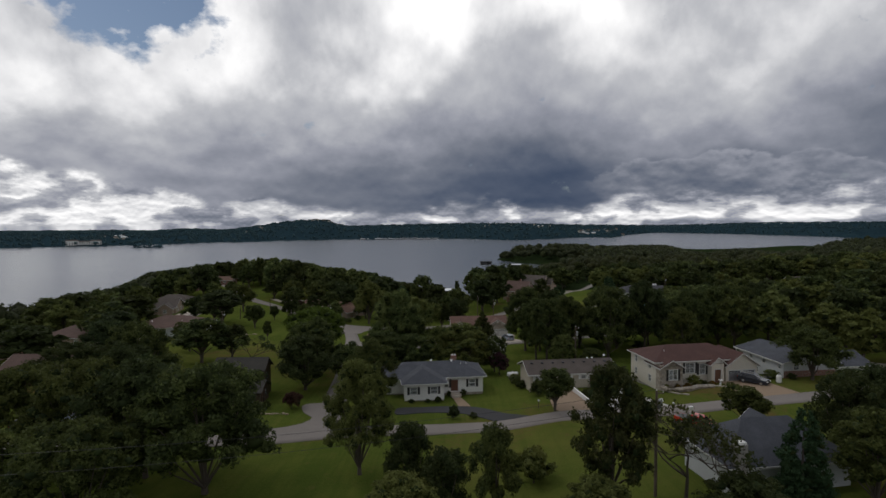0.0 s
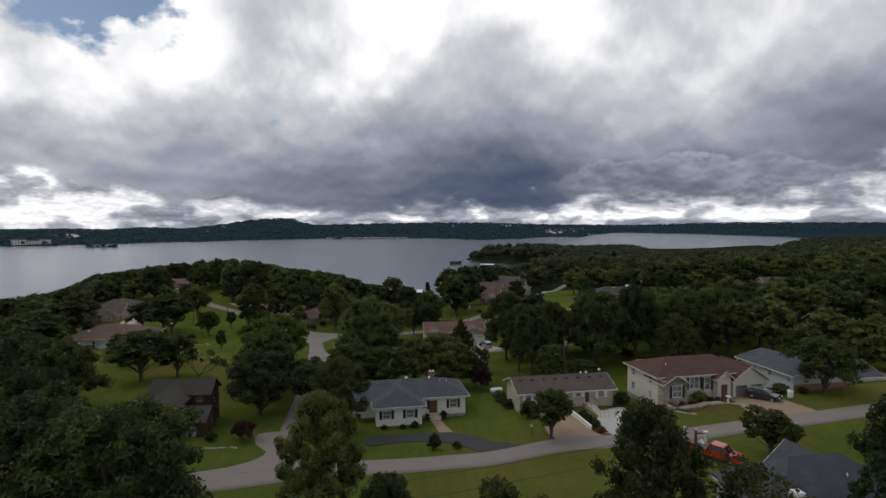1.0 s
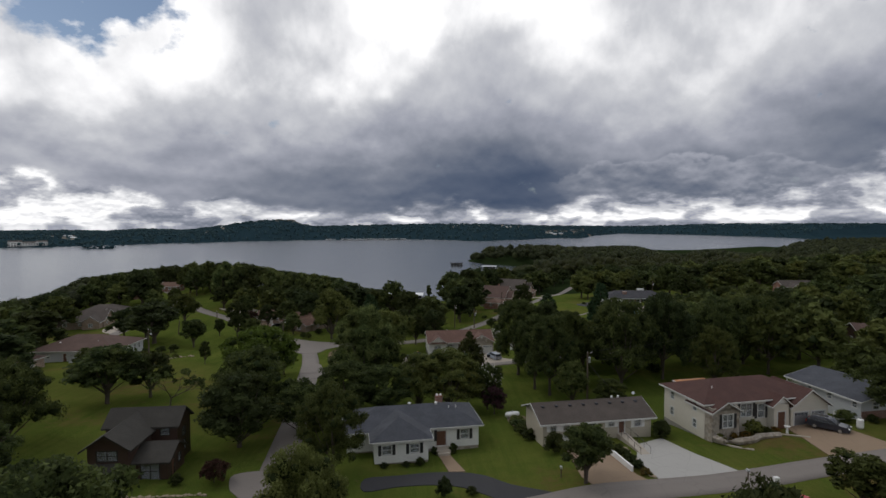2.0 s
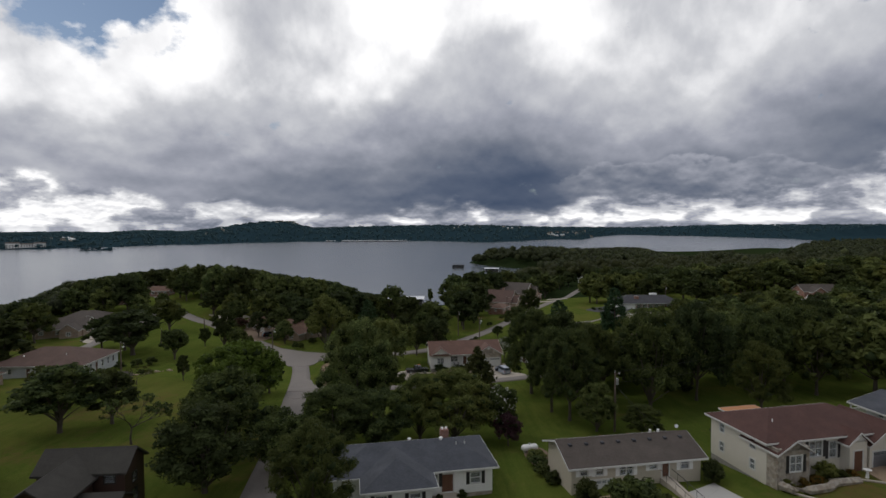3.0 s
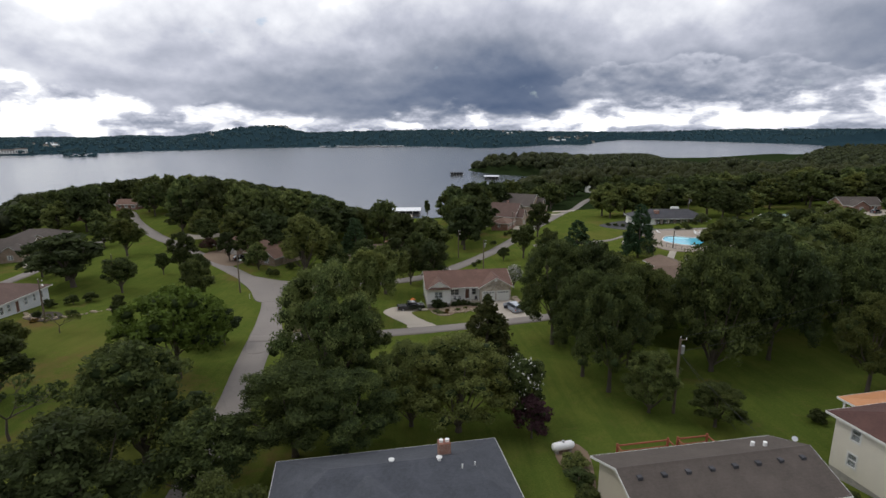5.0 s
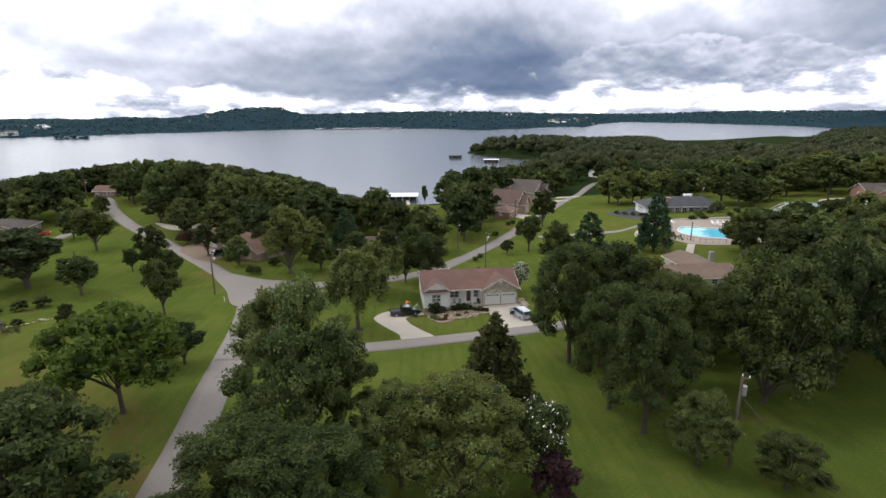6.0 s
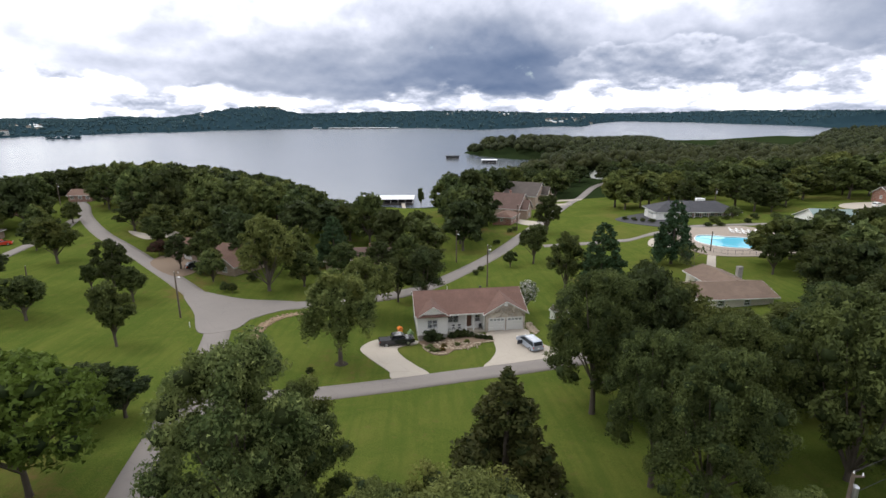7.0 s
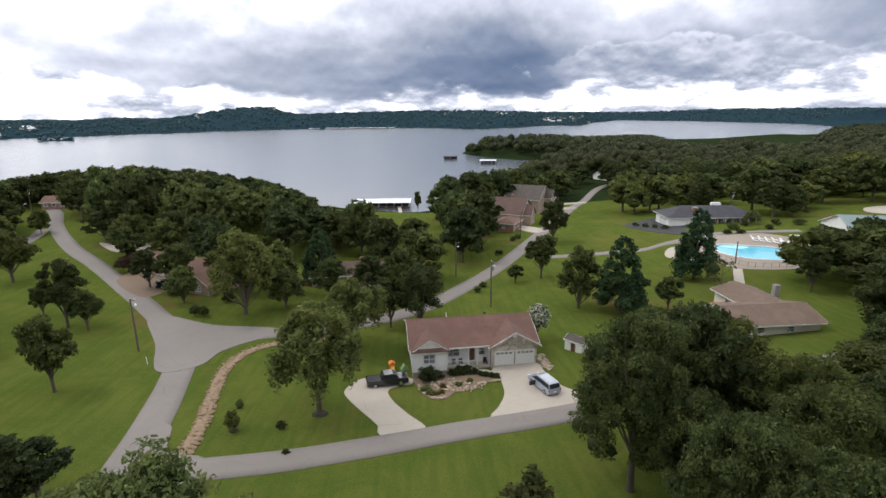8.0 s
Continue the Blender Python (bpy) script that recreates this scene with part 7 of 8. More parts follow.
p3z = ground_at(26.6, 13.0)
wire("thin black power line strung through the oak wood", (26.6, 13.0, p3z + 9.3), (70, 30, 14.5), 1.0)
wire("thin black power line strung through the oak wood", (26.7, 13.0, p3z + 7.6), (70, 30.5, 12.6), 1.2)
wire("thin black service line to the beige house", (26.6, 12.9, p3z + 7.4), (28.0, 0.5, 8.0), 0.3)
wire("thin guy wire beside the utility pole", (26.6, 13.0, p3z + 7.5), (31.5, 8.6, p3z + 0.1), 0.05)
wire("thin black power line above the trees", (20.8, -48, ground_at(20.8, -48) + 11.1), (-60, -62, 16), 1.5)
wire("thin black power line above the trees", (20.8, -48, ground_at(20.8, -48) + 9.8), (-60, -62.6, 14.4), 1.6)


# ---------------------------------------------------------------- vehicles
def wheel(parent, x, y, r):
    w = part("wheel", tube([(x, y - 0.1, r), (x, y + 0.1, r)], [r, r], 18), RUBBER, parent)
    part("tyre", tube([(x, y - 0.12, r), (x, y - 0.08, r), (x, y + 0.08, r), (x, y + 0.12, r)], [r * 0.93, r * 1.0, r * 1.0, r * 0.93], 18), RUBBER, w)
    part("rim", tube([(x, y - 0.128, r), (x, y + 0.128, r)], [r * 0.6, r * 0.6], 14), STEEL, w, "bright alloy rim")


def side_shell(profile, half, tuck, bm=None):
    """A side outline in x and z given width, narrowing towards its top by tuck."""
    bm = bm or bmesh.new()
    top = max(p[1] for p in profile)
    low = min(p[1] for p in profile)
    rows = []
    for s in (-1, 1):
        rows.append([bm.verts.new((x, s * (half - tuck * max(0, (z - low) / (top - low))), z)) for x, z in profile])
    bm.faces.new(rows[0])
    bm.faces.new(rows[1][::-1])
    for i in range(len(profile)):
        j = (i + 1) % len(profile)
        bm.faces.new((rows[0][i], rows[1][i], rows[1][j], rows[0][j]))
    bmesh.ops.bevel(bm, geom=[e for e in bm.edges if e.calc_face_angle(0) > 0.5], offset=0.035, segments=2, affect="EDGES")
    return bm


def vehicle(name, label, x, y, rot, kind, paint, category):
    e = thing(name, label, category, pose(x, y, ground_at(x, y) + 0.075, 0, 0, rot), "parked vehicles")
    if kind == "pickup":
        L, half, wb, r = 5.7, 0.96, 1.75, 0.40
        lower = [(-2.85, 0.5), (-2.85, 1.12), (0.55, 1.12), (0.6, 1.16), (1.5, 1.16), (2.7, 1.05), (2.85, 0.9), (2.85, 0.45), (2.3, 0.36), (-2.4, 0.4)]
        cab = [(-0.85, 1.1), (-0.72, 1.72), (-0.5, 1.82), (0.75, 1.82), (0.95, 1.74), (1.55, 1.14)]
        glass = [(-0.80, 1.17), (-0.69, 1.68), (0.80, 1.72), (1.40, 1.18)]
    elif kind == "van":
        L, half, wb, r = 5.0, 0.96, 1.5, 0.34
        lower = [(-2.5, 0.45), (-2.5, 1.1), (-2.3, 1.12), (1.6, 1.06), (2.35, 0.86), (2.5, 0.7), (2.48, 0.34), (1.9, 0.28), (-2.1, 0.3)]
        cab = [(-2.46, 1.08), (-2.25, 1.7), (-2.0, 1.76), (0.3, 1.76), (0.7, 1.66), (1.75, 1.05)]
        glass = [(-2.36, 1.14), (-2.17, 1.63), (0.45, 1.66), (1.45, 1.12)]
    else:
        L, half, wb, r = 4.8, 0.93, 1.4, 0.35
        lower = [(-2.4, 0.45), (-2.4, 1.0), (-2.2, 1.06), (1.1, 1.04), (2.1, 0.94), (2.4, 0.75), (2.4, 0.36), (1.9, 0.28), (-2.0, 0.3)]
        cab = [(-2.2, 1.03), (-1.85, 1.6), (-1.6, 1.68), (0.0, 1.68), (0.3, 1.6), (1.2, 1.03)]
        glass = [(-2.05, 1.1), (-1.78, 1.55), (0.1, 1.58), (0.95, 1.1)]
    part("body", side_shell(lower, half, 0.05), paint, e)
    part("cab", side_shell(cab, half - 0.06, 0.16), paint, e)
    part("side_window", side_shell([(a, b) for a, b in glass], half - 0.045, 0.155), CARGLASS, e, "dark side glass")
    wx0 = cab[-1][0]
    wx1 = cab[-2][0]
    part("windscreen", prism([(wx0 - 0.06, cab[-1][1] + 0.06), (wx1 + 0.03, cab[-2][1] - 0.03), (wx1 + 0.055, cab[-2][1] - 0.02), (wx0 - 0.03, cab[-1][1] + 0.075)], "y", -half + 0.24, half - 0.24), CARGLASS, e)
    part("rear_window", prism([(cab[0][0] - 0.02, cab[0][1] + 0.1), (cab[1][0] - 0.025, cab[1][1] - 0.04), (cab[1][0] + 0.02, cab[1][1] - 0.04), (cab[0][0] + 0.03, cab[0][1] + 0.1)], "y", -half + 0.26, half - 0.26), CARGLASS, e)
    for sx in (-wb, wb):
        for sy in (-half + 0.1, half - 0.1):
            wheel(e, sx, sy, r)
    for sy in (-1, 1):
        part("headlight", box(L / 2 - 0.14, L / 2 + 0.012, sy * (half - 0.2) - 0.15, sy * (half - 0.2) + 0.15, 0.7, 0.86, None, 0.02), WHITE, e)
        part("tail_light", box(-L / 2 - 0.012, -L / 2 + 0.1, sy * (half - 0.1) - 0.08, sy * (half - 0.1) + 0.08, 0.78, 1.05, None, 0.02), P_RED, e)
        part("mirror", box(wx0 - 0.28, wx0 - 0.14, sy * (half + 0.08) - 0.09, sy * (half + 0.08) + 0.09, 1.12, 1.27, None, 0.02), paint, e)
    part("bumper", box(L / 2 - 0.06, L / 2 + 0.06, -half + 0.1, half - 0.1, 0.4, 0.58, None, 0.03), STEEL if kind == "pickup" else paint, e)
    part("bumper", box(-L / 2 - 0.06, -L / 2 + 0.06, -half + 0.1, half - 0.1, 0.4, 0.58, None, 0.03), STEEL if kind == "pickup" else paint, e)
    part("number_plate", box(-L / 2 - 0.075, -L / 2 - 0.06, -0.16, 0.16, 0.62, 0.78), WHITE, e)
    if kind == "pickup":
        part("load_bed", box(-2.72, -0.95, -0.78, 0.78, 1.09, 1.135), DARKPAINT, e, "black bed liner")
    else:
        for sy in (-0.55, 0.55):
            part("roof_rail", tube([(-1.7, sy, cab[2][1] + 0.03), (0.0, sy, cab[2][1] + 0.03)], [0.025] * 2, 6), STEEL, e)
    return e


vehicle("pickup_truck", "black pickup truck parked on the curved concrete drive", -4.3, 63.9, 11, "pickup", P_BLACK, "pickup truck")
v = vehicle("minivan", "silver-blue minivan parked on the concrete apron", 16.5, 60.0, 110, "van", P_SILVER, "minivan")
part("open_door", box(0.55, 0.62, 0.92, 1.85, 0.4, 1.05, None, 0.02), P_DARK, v)
vehicle("car", "dark car parked before the grey garage doors", 52.6, -9.3, -48, "car", P_DARK, "car")
vehicle("pickup_truck", "red pickup truck parked on the grass by the lane", 33.8, -28.9, -50, "pickup", P_RED, "pickup truck")
vehicle("car", "dark car parked by the house under trees", -54.2, 109.6, 40, "car", P_BLACK, "car")
vehicle("car", "white car in the car park beyond the hall", 160, 158, 20, "car", WHITE, "car")
vehicle("car", "white car in the car park beyond the hall", 166, 155, 24, "car", WHITE, "car")
vehicle("car", "dark car at the hall's car park", 173, 152, 20, "car", P_DARK, "car")
vehicle("car", "dark car in shade by the lane", -60, -29.5, 12, "car", P_DARK, "car")
vehicle("pickup_truck", "white pickup truck in deep shade of trees", -57, -25.8, 10, "pickup", P_SILVER, "pickup truck")
vehicle("car", "red car parked under trees by the orange-roofed house", -119, 136, 30, "car", P_RED, "car")


# ---------------------------------------------------------------- rocks
def rock_mesh(seed, flat=0.6, material=ROCK):
    rng = random.Random(seed)
    bm = bmesh.new()
    bmesh.ops.create_icosphere(bm, subdivisions=1, radius=0.5)
    for w in bm.verts:
        w.co *= rng.uniform(0.72, 1.22)
        w.co.z *= flat
    me = bpy.data.meshes.new("stone")
    bm.to_mesh(me)
    bm.free()
    me.materials.append(material)
    return me


ROCKS = [rock_mesh(s, f) for s, f in ((1, 0.6), (2, 0.5), (3, 0.75), (4, 0.45), (5, 0.9))]
TAN_ROCKS = [rock_mesh(s, f, ROCK_TAN) for s, f in ((6, 0.6), (7, 0.5), (8, 0.75))]
rrng = random.Random(3)


def stones(parent, spots, lo, hi, z_base=0.0, kinds=ROCKS):
    for x, y in spots:
        s = rrng.uniform(lo, hi)
        ob = new("stone", rrng.choice(kinds))
        ob.parent = parent
        ob.matrix_basis = pose(x, y, ground_at(x, y) + 0.12 * s + z_base, 0, 0, rrng.uniform(0, 360)) @ Matrix.Diagonal((s * rrng.uniform(0.8, 1.5), s, s, 1))


CREEK = [(-24.4, 47.0), (-25.0, 52.6), (-26.6, 60.8), (-27.9, 69.5), (-26.4, 75.6), (-23.2, 78.6), (-18, 80.6), (-12.5, 82.0)]
creek = ribbon("stream_bed", CREEK, 1.5, ROCK_TAN, "dry stream bed lined with pale limestone rocks", "stream bed", 0.075)
line = smooth_line(CREEK, 0.75)
spots = []
for i, p in enumerate(line[:-1]):
    d = (line[i + 1] - p).normalized()
    for u in (-0.8, 0.8):
        spots.append((p.x + d.y * u + rrng.uniform(-0.15, 0.15), p.y - d.x * u + rrng.uniform(-0.15, 0.15)))
    for k in range(2):
        u = rrng.uniform(-0.75, 0.75)
        spots.append((p.x + d.y * u, p.y - d.x * u))
stones(creek, spots[:300], 0.3, 0.62, 0.04, TAN_ROCKS)
garden = thing("rock_garden", "tumbled pale limestone rocks among low plants before the porch", "rock garden")
spots = []
for reach, n in ((1.5, 9), (2.5, 14), (3.4, 20), (4.3, 26)):
    for i in range(n):
        a = math.radians(198 + 118 * (i + rrng.uniform(-0.5, 0.5)) / n)
        q = reach + rrng.uniform(-0.35, 0.35)
        spots.append((6.0 + 1.05 * q * math.cos(a), 65.0 + q * math.sin(a)))
for i in range(24):
    a = math.radians(172 + 100 * i / 23)
    spots.append((3.2 + 3.1 * math.cos(a) + rrng.uniform(-0.15, 0.15), 62.6 + 3.5 * math.sin(a) + rrng.uniform(-0.15, 0.15)))
for i in range(8):
    spots.append((8.6 + i * 0.36, 62.6 + 0.05 * i))
stones(garden, spots, 0.25, 0.62, 0.08)
garden2 = thing("rock_garden", "heap of pale rocks at the corner of the garage", "rock garden")
stones(garden2, [(18.5 + rrng.uniform(-0.6, 0.7), 65.4 + i * 0.15 + rrng.uniform(-0.4, 0.4)) for i in range(36)], 0.35, 0.8, 0.05)
garden3 = thing("rock_border", "line of pale rocks edging the planting bed by the lawn", "rock border")
stones(garden3, [(-76 + i * 0.42 + rrng.uniform(-0.2, 0.2), 56 - 4.5 * math.sin(i * 0.13) + rrng.uniform(-0.6, 0.6)) for i in range(34)], 0.4, 0.9, 0.05)
garden4 = thing("rock_border", "line of pale rocks before the dark wooden house", "rock border")
stones(garden4, [(-41 + i * 0.36, -20.2 + i * 0.045 + rrng.uniform(-0.15, 0.15)) for i in range(40)], 0.3, 0.55, 0.03)
garden5 = thing("rock_border", "low rocks along the white gravel pad", "rock border")
stones(garden5, [(23.6 + rrng.uniform(-0.3, 0.3), -11.5 - i * 0.33) for i in range(26)], 0.3, 0.6, 0.03)
bank = thing("rock_bank", "tumbled rocks on the grassy bank above the dock", "rocks")
stones(bank, [(-9 + i * 0.55, 277.5 + 2.5 * math.sin(i) + i * 0.5) for i in range(22)], 0.6, 1.4, 0.0)

# shrubs and young plants
for k, x, y, r, hh in ((BUSHD, 1.3, 64.6, 1.75, 2.5), (BUSHD, 2.6, 65.2, 1.1, 1.5), (BUSHD, 4.9, 65.9, 0.9, 1.2), (BUSHD, 5.9, 66.1, 1.0, 1.5), (BUSHD, 7.0, 66.2, 1.0, 1.4), (BUSHD, 8.0, 65.9, 0.7, 1.0), (BUSHD, 8.8, 65.1, 0.65, 0.8), (BUSHD, 9.5, 64.7, 0.65, 0.8), (BUSHD, 10.2, 64.3, 0.65, 0.8), (BUSHD, 10.9, 63.9, 0.65, 0.8), (BUSHL, 0.9, 61.6, 0.9, 0.7), (BUSHL, 1.7, 60.4, 0.9, 0.7), (BUSHF, 3.0, 60.6, 0.7, 0.6), (BUSHF, 3.3, 62.2, 0.8, 0.6), (BUSHL, 5.4, 62.6, 0.6, 0.6), (BUSHL, 7.0, 63.4, 0.6, 0.6),
                       (BUSH, -41.3, 91.8, 1.3, 2.2), (BUSH, -39.6, 91.4, 1.2, 2.1), (BUSHL, -50.5, 104.5, 2.1, 3.0), (BUSHD, -38, 100, 1.6, 2.2), (BUSH, 13.2, 106, 1.2, 1.2), (BUSH, 14.8, 109, 1.2, 1.2), (BUSH, 23.5, 139, 1.5, 1.6), (BUSH, 30.5, 157, 1.4, 1.6), (BUSH, 32.5, 160, 1.4, 1.6), (BUSHL, -20.9, 51.7, 1.0, 2.6), (BUSHD, -15.8, 52.3, 0.7, 1.0), (BUSHL, -22.1, 57.3, 0.6, 1.1), (BUSHD, -14.0, 47.0, 0.5, 0.6),
                       (BUSHL, 42.6, -8.9, 1.3, 2.0), (BUSHL, 37.2, -9.6, 1.0, 1.2), (BUSHF, 39.4, -9.6, 0.9, 1.0), (BUSHF, 41.0, -9.4, 0.9, 1.0), (BUSHD, 44.2, -8.8, 1.0, 1.0), (BUSHF, 46.0, -8.4, 0.8, 0.7), (BUSHL, 57.3, -6.6, 1.5, 1.6), (BUSHD, 60, -8, 1.0, 1.2), (BUSHD, 30.4, -7.4, 1.5, 2.4), (BUSHD, 31.3, -5.6, 1.3, 2.2), (BUSHD, 14.6, -11.4, 1.7, 2.8), (BUSHD, 12.4, -5.5, 1.3, 1.6), (BUSH, 11.8, -2.5, 1.4, 1.5), (BUSH, 12.2, 0.6, 1.6, 1.4), (BUSHL, 12.6, 3.6, 1.6, 1.2),
                       (BUSHD, -4.6, -11.4, 0.7, 0.7), (BUSHD, -2.8, -11.1, 0.8, 1.1), (BUSHD, -7.4, -12.0, 0.7, 0.8), (BUSHD, -0.9, -7.6, 0.6, 1.2), (BUSHD, 1.7, -7.2, 0.7, 1.5), (REDTREE, -27.2, -15.4, 2.1, 2.9), (BUSHD, -31.2, -16.2, 0.9, 1.5), (BUSHD, -74.6, 60, 1.4, 2.0), (BUSH, -72, 63, 1.7, 2.1), (BUSH, -70, 65.5, 1.8, 2.2), (BUSHD, -72, 53, 1.0, 1.4), (BUSHF, -70.5, 50, 0.9, 0.9), (BUSHD, -67, 55, 1.1, 1.2),
                       (BUSHD, 22.9, -17.6, 0.9, 1.2), (BUSHD, 22.8, -15.9, 0.9, 1.2), (BUSHD, 22.7, -14.2, 0.9, 1.2), (BUSHD, 22.6, -12.6, 0.9, 1.2), (BUSHF, 23.2, -19.2, 0.9, 0.9), (BUSHD, 40.3, 9.0, 1.2, 1.6), (BUSHD, 47, 32, 2.0, 2.2), (BUSH, 80, 158, 1.5, 1.5), (BUSH, 78, 161, 1.3, 1.4), (BUSH, 76, 164, 1.3, 1.4), (BUSH, 74, 167, 1.3, 1.4), (BUSHL, 97, 150, 2.2, 2.2), (BUSH, 103, 153, 1.5, 1.7), (BUSH, 112, 152, 1.8, 2.0), (BUSHL, 118, 150, 2.2, 2.0), (BUSHD, 106, 146, 1.6, 1.6), (LIGHT, 107, 156, 3.0, 4.5), (BUSHD, 90, 141, 1.5, 1.5), (BUSHD, 94, 141, 1.6, 1.4)):
    plant(k, x, y, r, hh, "shrubs and young plants")
for x, y, r in ((-12.0, 55.5, 1.2), (-20.9, 51.7, 0.6), (-15.8, 52.3, 0.5), (-22.1, 57.3, 0.4)):
    bm = cyl(0, 0, -0.2, 0.12, r, 18, r * 0.7)
    solo("mulch_ring", bm, MULCH, "ring of dark bark mulch on the lawn", "mulch", pose(x, y, ground_at(x, y)), "mulch rings")

# ---------------------------------------------------------------- garden things
play = thing("play_set", "orange plastic play set with a yellow slide", "play set", pose(-3.9, 69.4, ground_at(-3.9, 69.4), 0, 0, 15) @ Matrix.Diagonal((0.6, 0.6, 0.55, 1)))
part("tower", box(-0.6, 0.6, -0.6, 0.6, 0.0, 1.5, None, 0.08), ORANGEP, play)
part("tower_roof", prism([(-0.8, 1.9), (0, 2.4), (0.8, 1.9)], "y", -0.75, 0.75), ORANGEP, play)
for sx in (-0.6, 0.6):
    part("post", box(sx - 0.06, sx + 0.06, -0.06, 0.06, 1.4, 2.0), ORANGEP, play)
part("slide", prism([(-0.6, 1.2), (-2.4, 0.1), (-2.4, 0.02), (-0.6, 1.05)], "x", -0.35, 0.35), YELLOWP, play)
solo("garden_canopy", prism([(-0.6, 0.02), (0, 0.8), (0.6, 0.02)], "y", -0.5, 0.5), GREENP, "pale green cloth cover on the side yard", "cover", pose(-2.1, 69.6, ground_at(-2.1, 69.6), 0, 0, 10))
for x, y in ((5.2, 67.9), (6.2, 68.0), (9.8, 68.2)):
    e = thing("garden_chair", "dark metal garden chair on the porch", "chair", pose(x, y, -1.5, 0, 0, 4), "porch chairs")
    part("seat", box(-0.25, 0.25, -0.25, 0.25, 0.4, 0.45), DARKPAINT, e)
    part("backrest", box(-0.25, 0.25, 0.2, 0.25, 0.45, 0.95), DARKPAINT, e)
    for sx in (-0.22, 0.22):
        for sy in (-0.22, 0.22):
            part("leg", box(sx - 0.02, sx + 0.02, sy - 0.02, sy + 0.02, 0.0, 0.4), DARKPAINT, e)


def gas_tank(label, x, y, rot, L=2.4, r=0.42):
    e = thing("propane_tank", label, "propane tank", pose(x, y, ground_at(x, y), 0, 0, rot), "propane tanks")
    part("tank", tube([(-L / 2, 0, r + 0.35), (-L / 2 + 0.06, 0, r + 0.35), (-L / 2 + 0.3, 0, r + 0.35), (L / 2 - 0.3, 0, r + 0.35), (L / 2 - 0.06, 0, r + 0.35), (L / 2, 0, r + 0.35)], [r * 0.2, r * 0.65, r, r, r * 0.65, r * 0.2], 18), WHITE, e)
    part("valve_dome", cyl(0, 0, 2 * r + 0.3, 2 * r + 0.5, 0.14, 12), STEEL, e)
    for sx in (-0.7, 0.7):
        part("foot", box(sx - 0.08, sx + 0.08, -0.32, 0.32, -0.1, 0.5), BLOCK, e)


gas_tank("white propane tank lying on the lawn", 12.1, 6.3, 12)
e = thing("propane_tank", "upright white propane tank by the lane", "propane tank", pose(56.7, -9.7, ground_at(56.7, -9.7)), "propane tanks")
part("tank", tube([(0, 0, 0.1), (0, 0, 0.2), (0, 0, 1.2), (0, 0, 1.4)], [0.3, 0.42, 0.42, 0.2], 16), WHITE, e)
part("collar", cyl(0, 0, 1.4, 1.6, 0.18, 12), STEEL, e)
part("foot_ring", cyl(0, 0, -0.05, 0.12, 0.34, 16), STEEL, e)
e = thing("air_conditioner", "white outdoor cooling unit by the grey house", "cooling unit", pose(57.3, -5.4, ground_at(57.3, -5.4), 0, 0, 7))
part("casing", box(-0.5, 0.5, -0.5, 0.5, -0.1, 1.0, None, 0.04), WHITE, e)
part("fan_grille", cyl(0, 0, 1.0, 1.03, 0.38, 16), STEEL, e)
e = thing("refuse_bin", "blue wheeled refuse bin by the grey garage doors", "bin", pose(51.6, -6.4, ground_at(51.6, -6.4), 0, 0, 7))
part("body", box(-0.28, 0.28, -0.32, 0.32, 0.05, 0.95, None, 0.04), BLUEP, e)
part("lid", box(-0.31, 0.31, -0.36, 0.36, 0.95, 1.02, None, 0.02), BLUEP, e)
for sx in (-0.26, 0.26):
    part("wheel", tube([(sx - 0.03, 0.28, 0.1), (sx + 0.03, 0.28, 0.1)], [0.1, 0.1], 12), RUBBER, e)
for x, y, z in ((28.2, -3.1, 10.0),):
    e = thing("satellite_dish", "small pale satellite dish on the roof ridge", "satellite dish", pose(x, y, z, -50, 0, 150) @ Matrix.Diagonal((0.6, 0.6, 0.6, 1)), "satellite dishes")
    part("dish", tube([(0, 0, 0.0), (0, 0, 0.05), (0, 0, 0.14)], [0.05, 0.24, 0.36], 16), STEEL, e)
    part("mast", tube([(0, 0, 0), (0, -0.3, -0.6)], [0.025, 0.025], 6), STEEL, e)
for x, y, rot, lab in ((-39.6, 70.6, 20, "white marker post at the lane's edge"), (13.6, -18.2, 0, "small mailbox on a post by the black drive"), (33.6, -21.6, 0, "mailbox on a wooden post by the gravel pad")):
    e = thing("mailbox" if "mail" in lab else "marker_post", lab, "mailbox" if "mail" in lab else "post", pose(x, y, ground_at(x, y), 0, 0, rot))
    part("post", box(-0.05, 0.05, -0.05, 0.05, -0.3, 1.1), WHITE if "white" in lab else POLEWOOD, e)
    if "mail" in lab:
        part("box", box(-0.12, 0.12, -0.25, 0.25, 1.1, 1.35, None, 0.04), STEEL, e)
e = thing("bird_bath", "pale stone bird bath on the planting bed", "bird bath", pose(46.8, -9.4, ground_at(46.8, -9.4)))
part("pedestal", cyl(0, 0, 0, 0.8, 0.18, 12, 0.1), WHITE, e)
part("bowl", tube([(0, 0, 0.8), (0, 0, 0.95)], [0.15, 0.42], 16), WHITE, e)
e = thing("meter_pedestal", "white utility meter pedestal on the verge by the red truck", "meter", pose(35.2, -23.9, ground_at(35.2, -23.9)))
part("post", box(-0.14, 0.14, -0.1, 0.1, -0.2, 0.9, None, 0.02), WHITE, e)
part("cap", box(-0.28, 0.28, -0.22, 0.22, 0.9, 1.4, None, 0.05), WHITE, e)

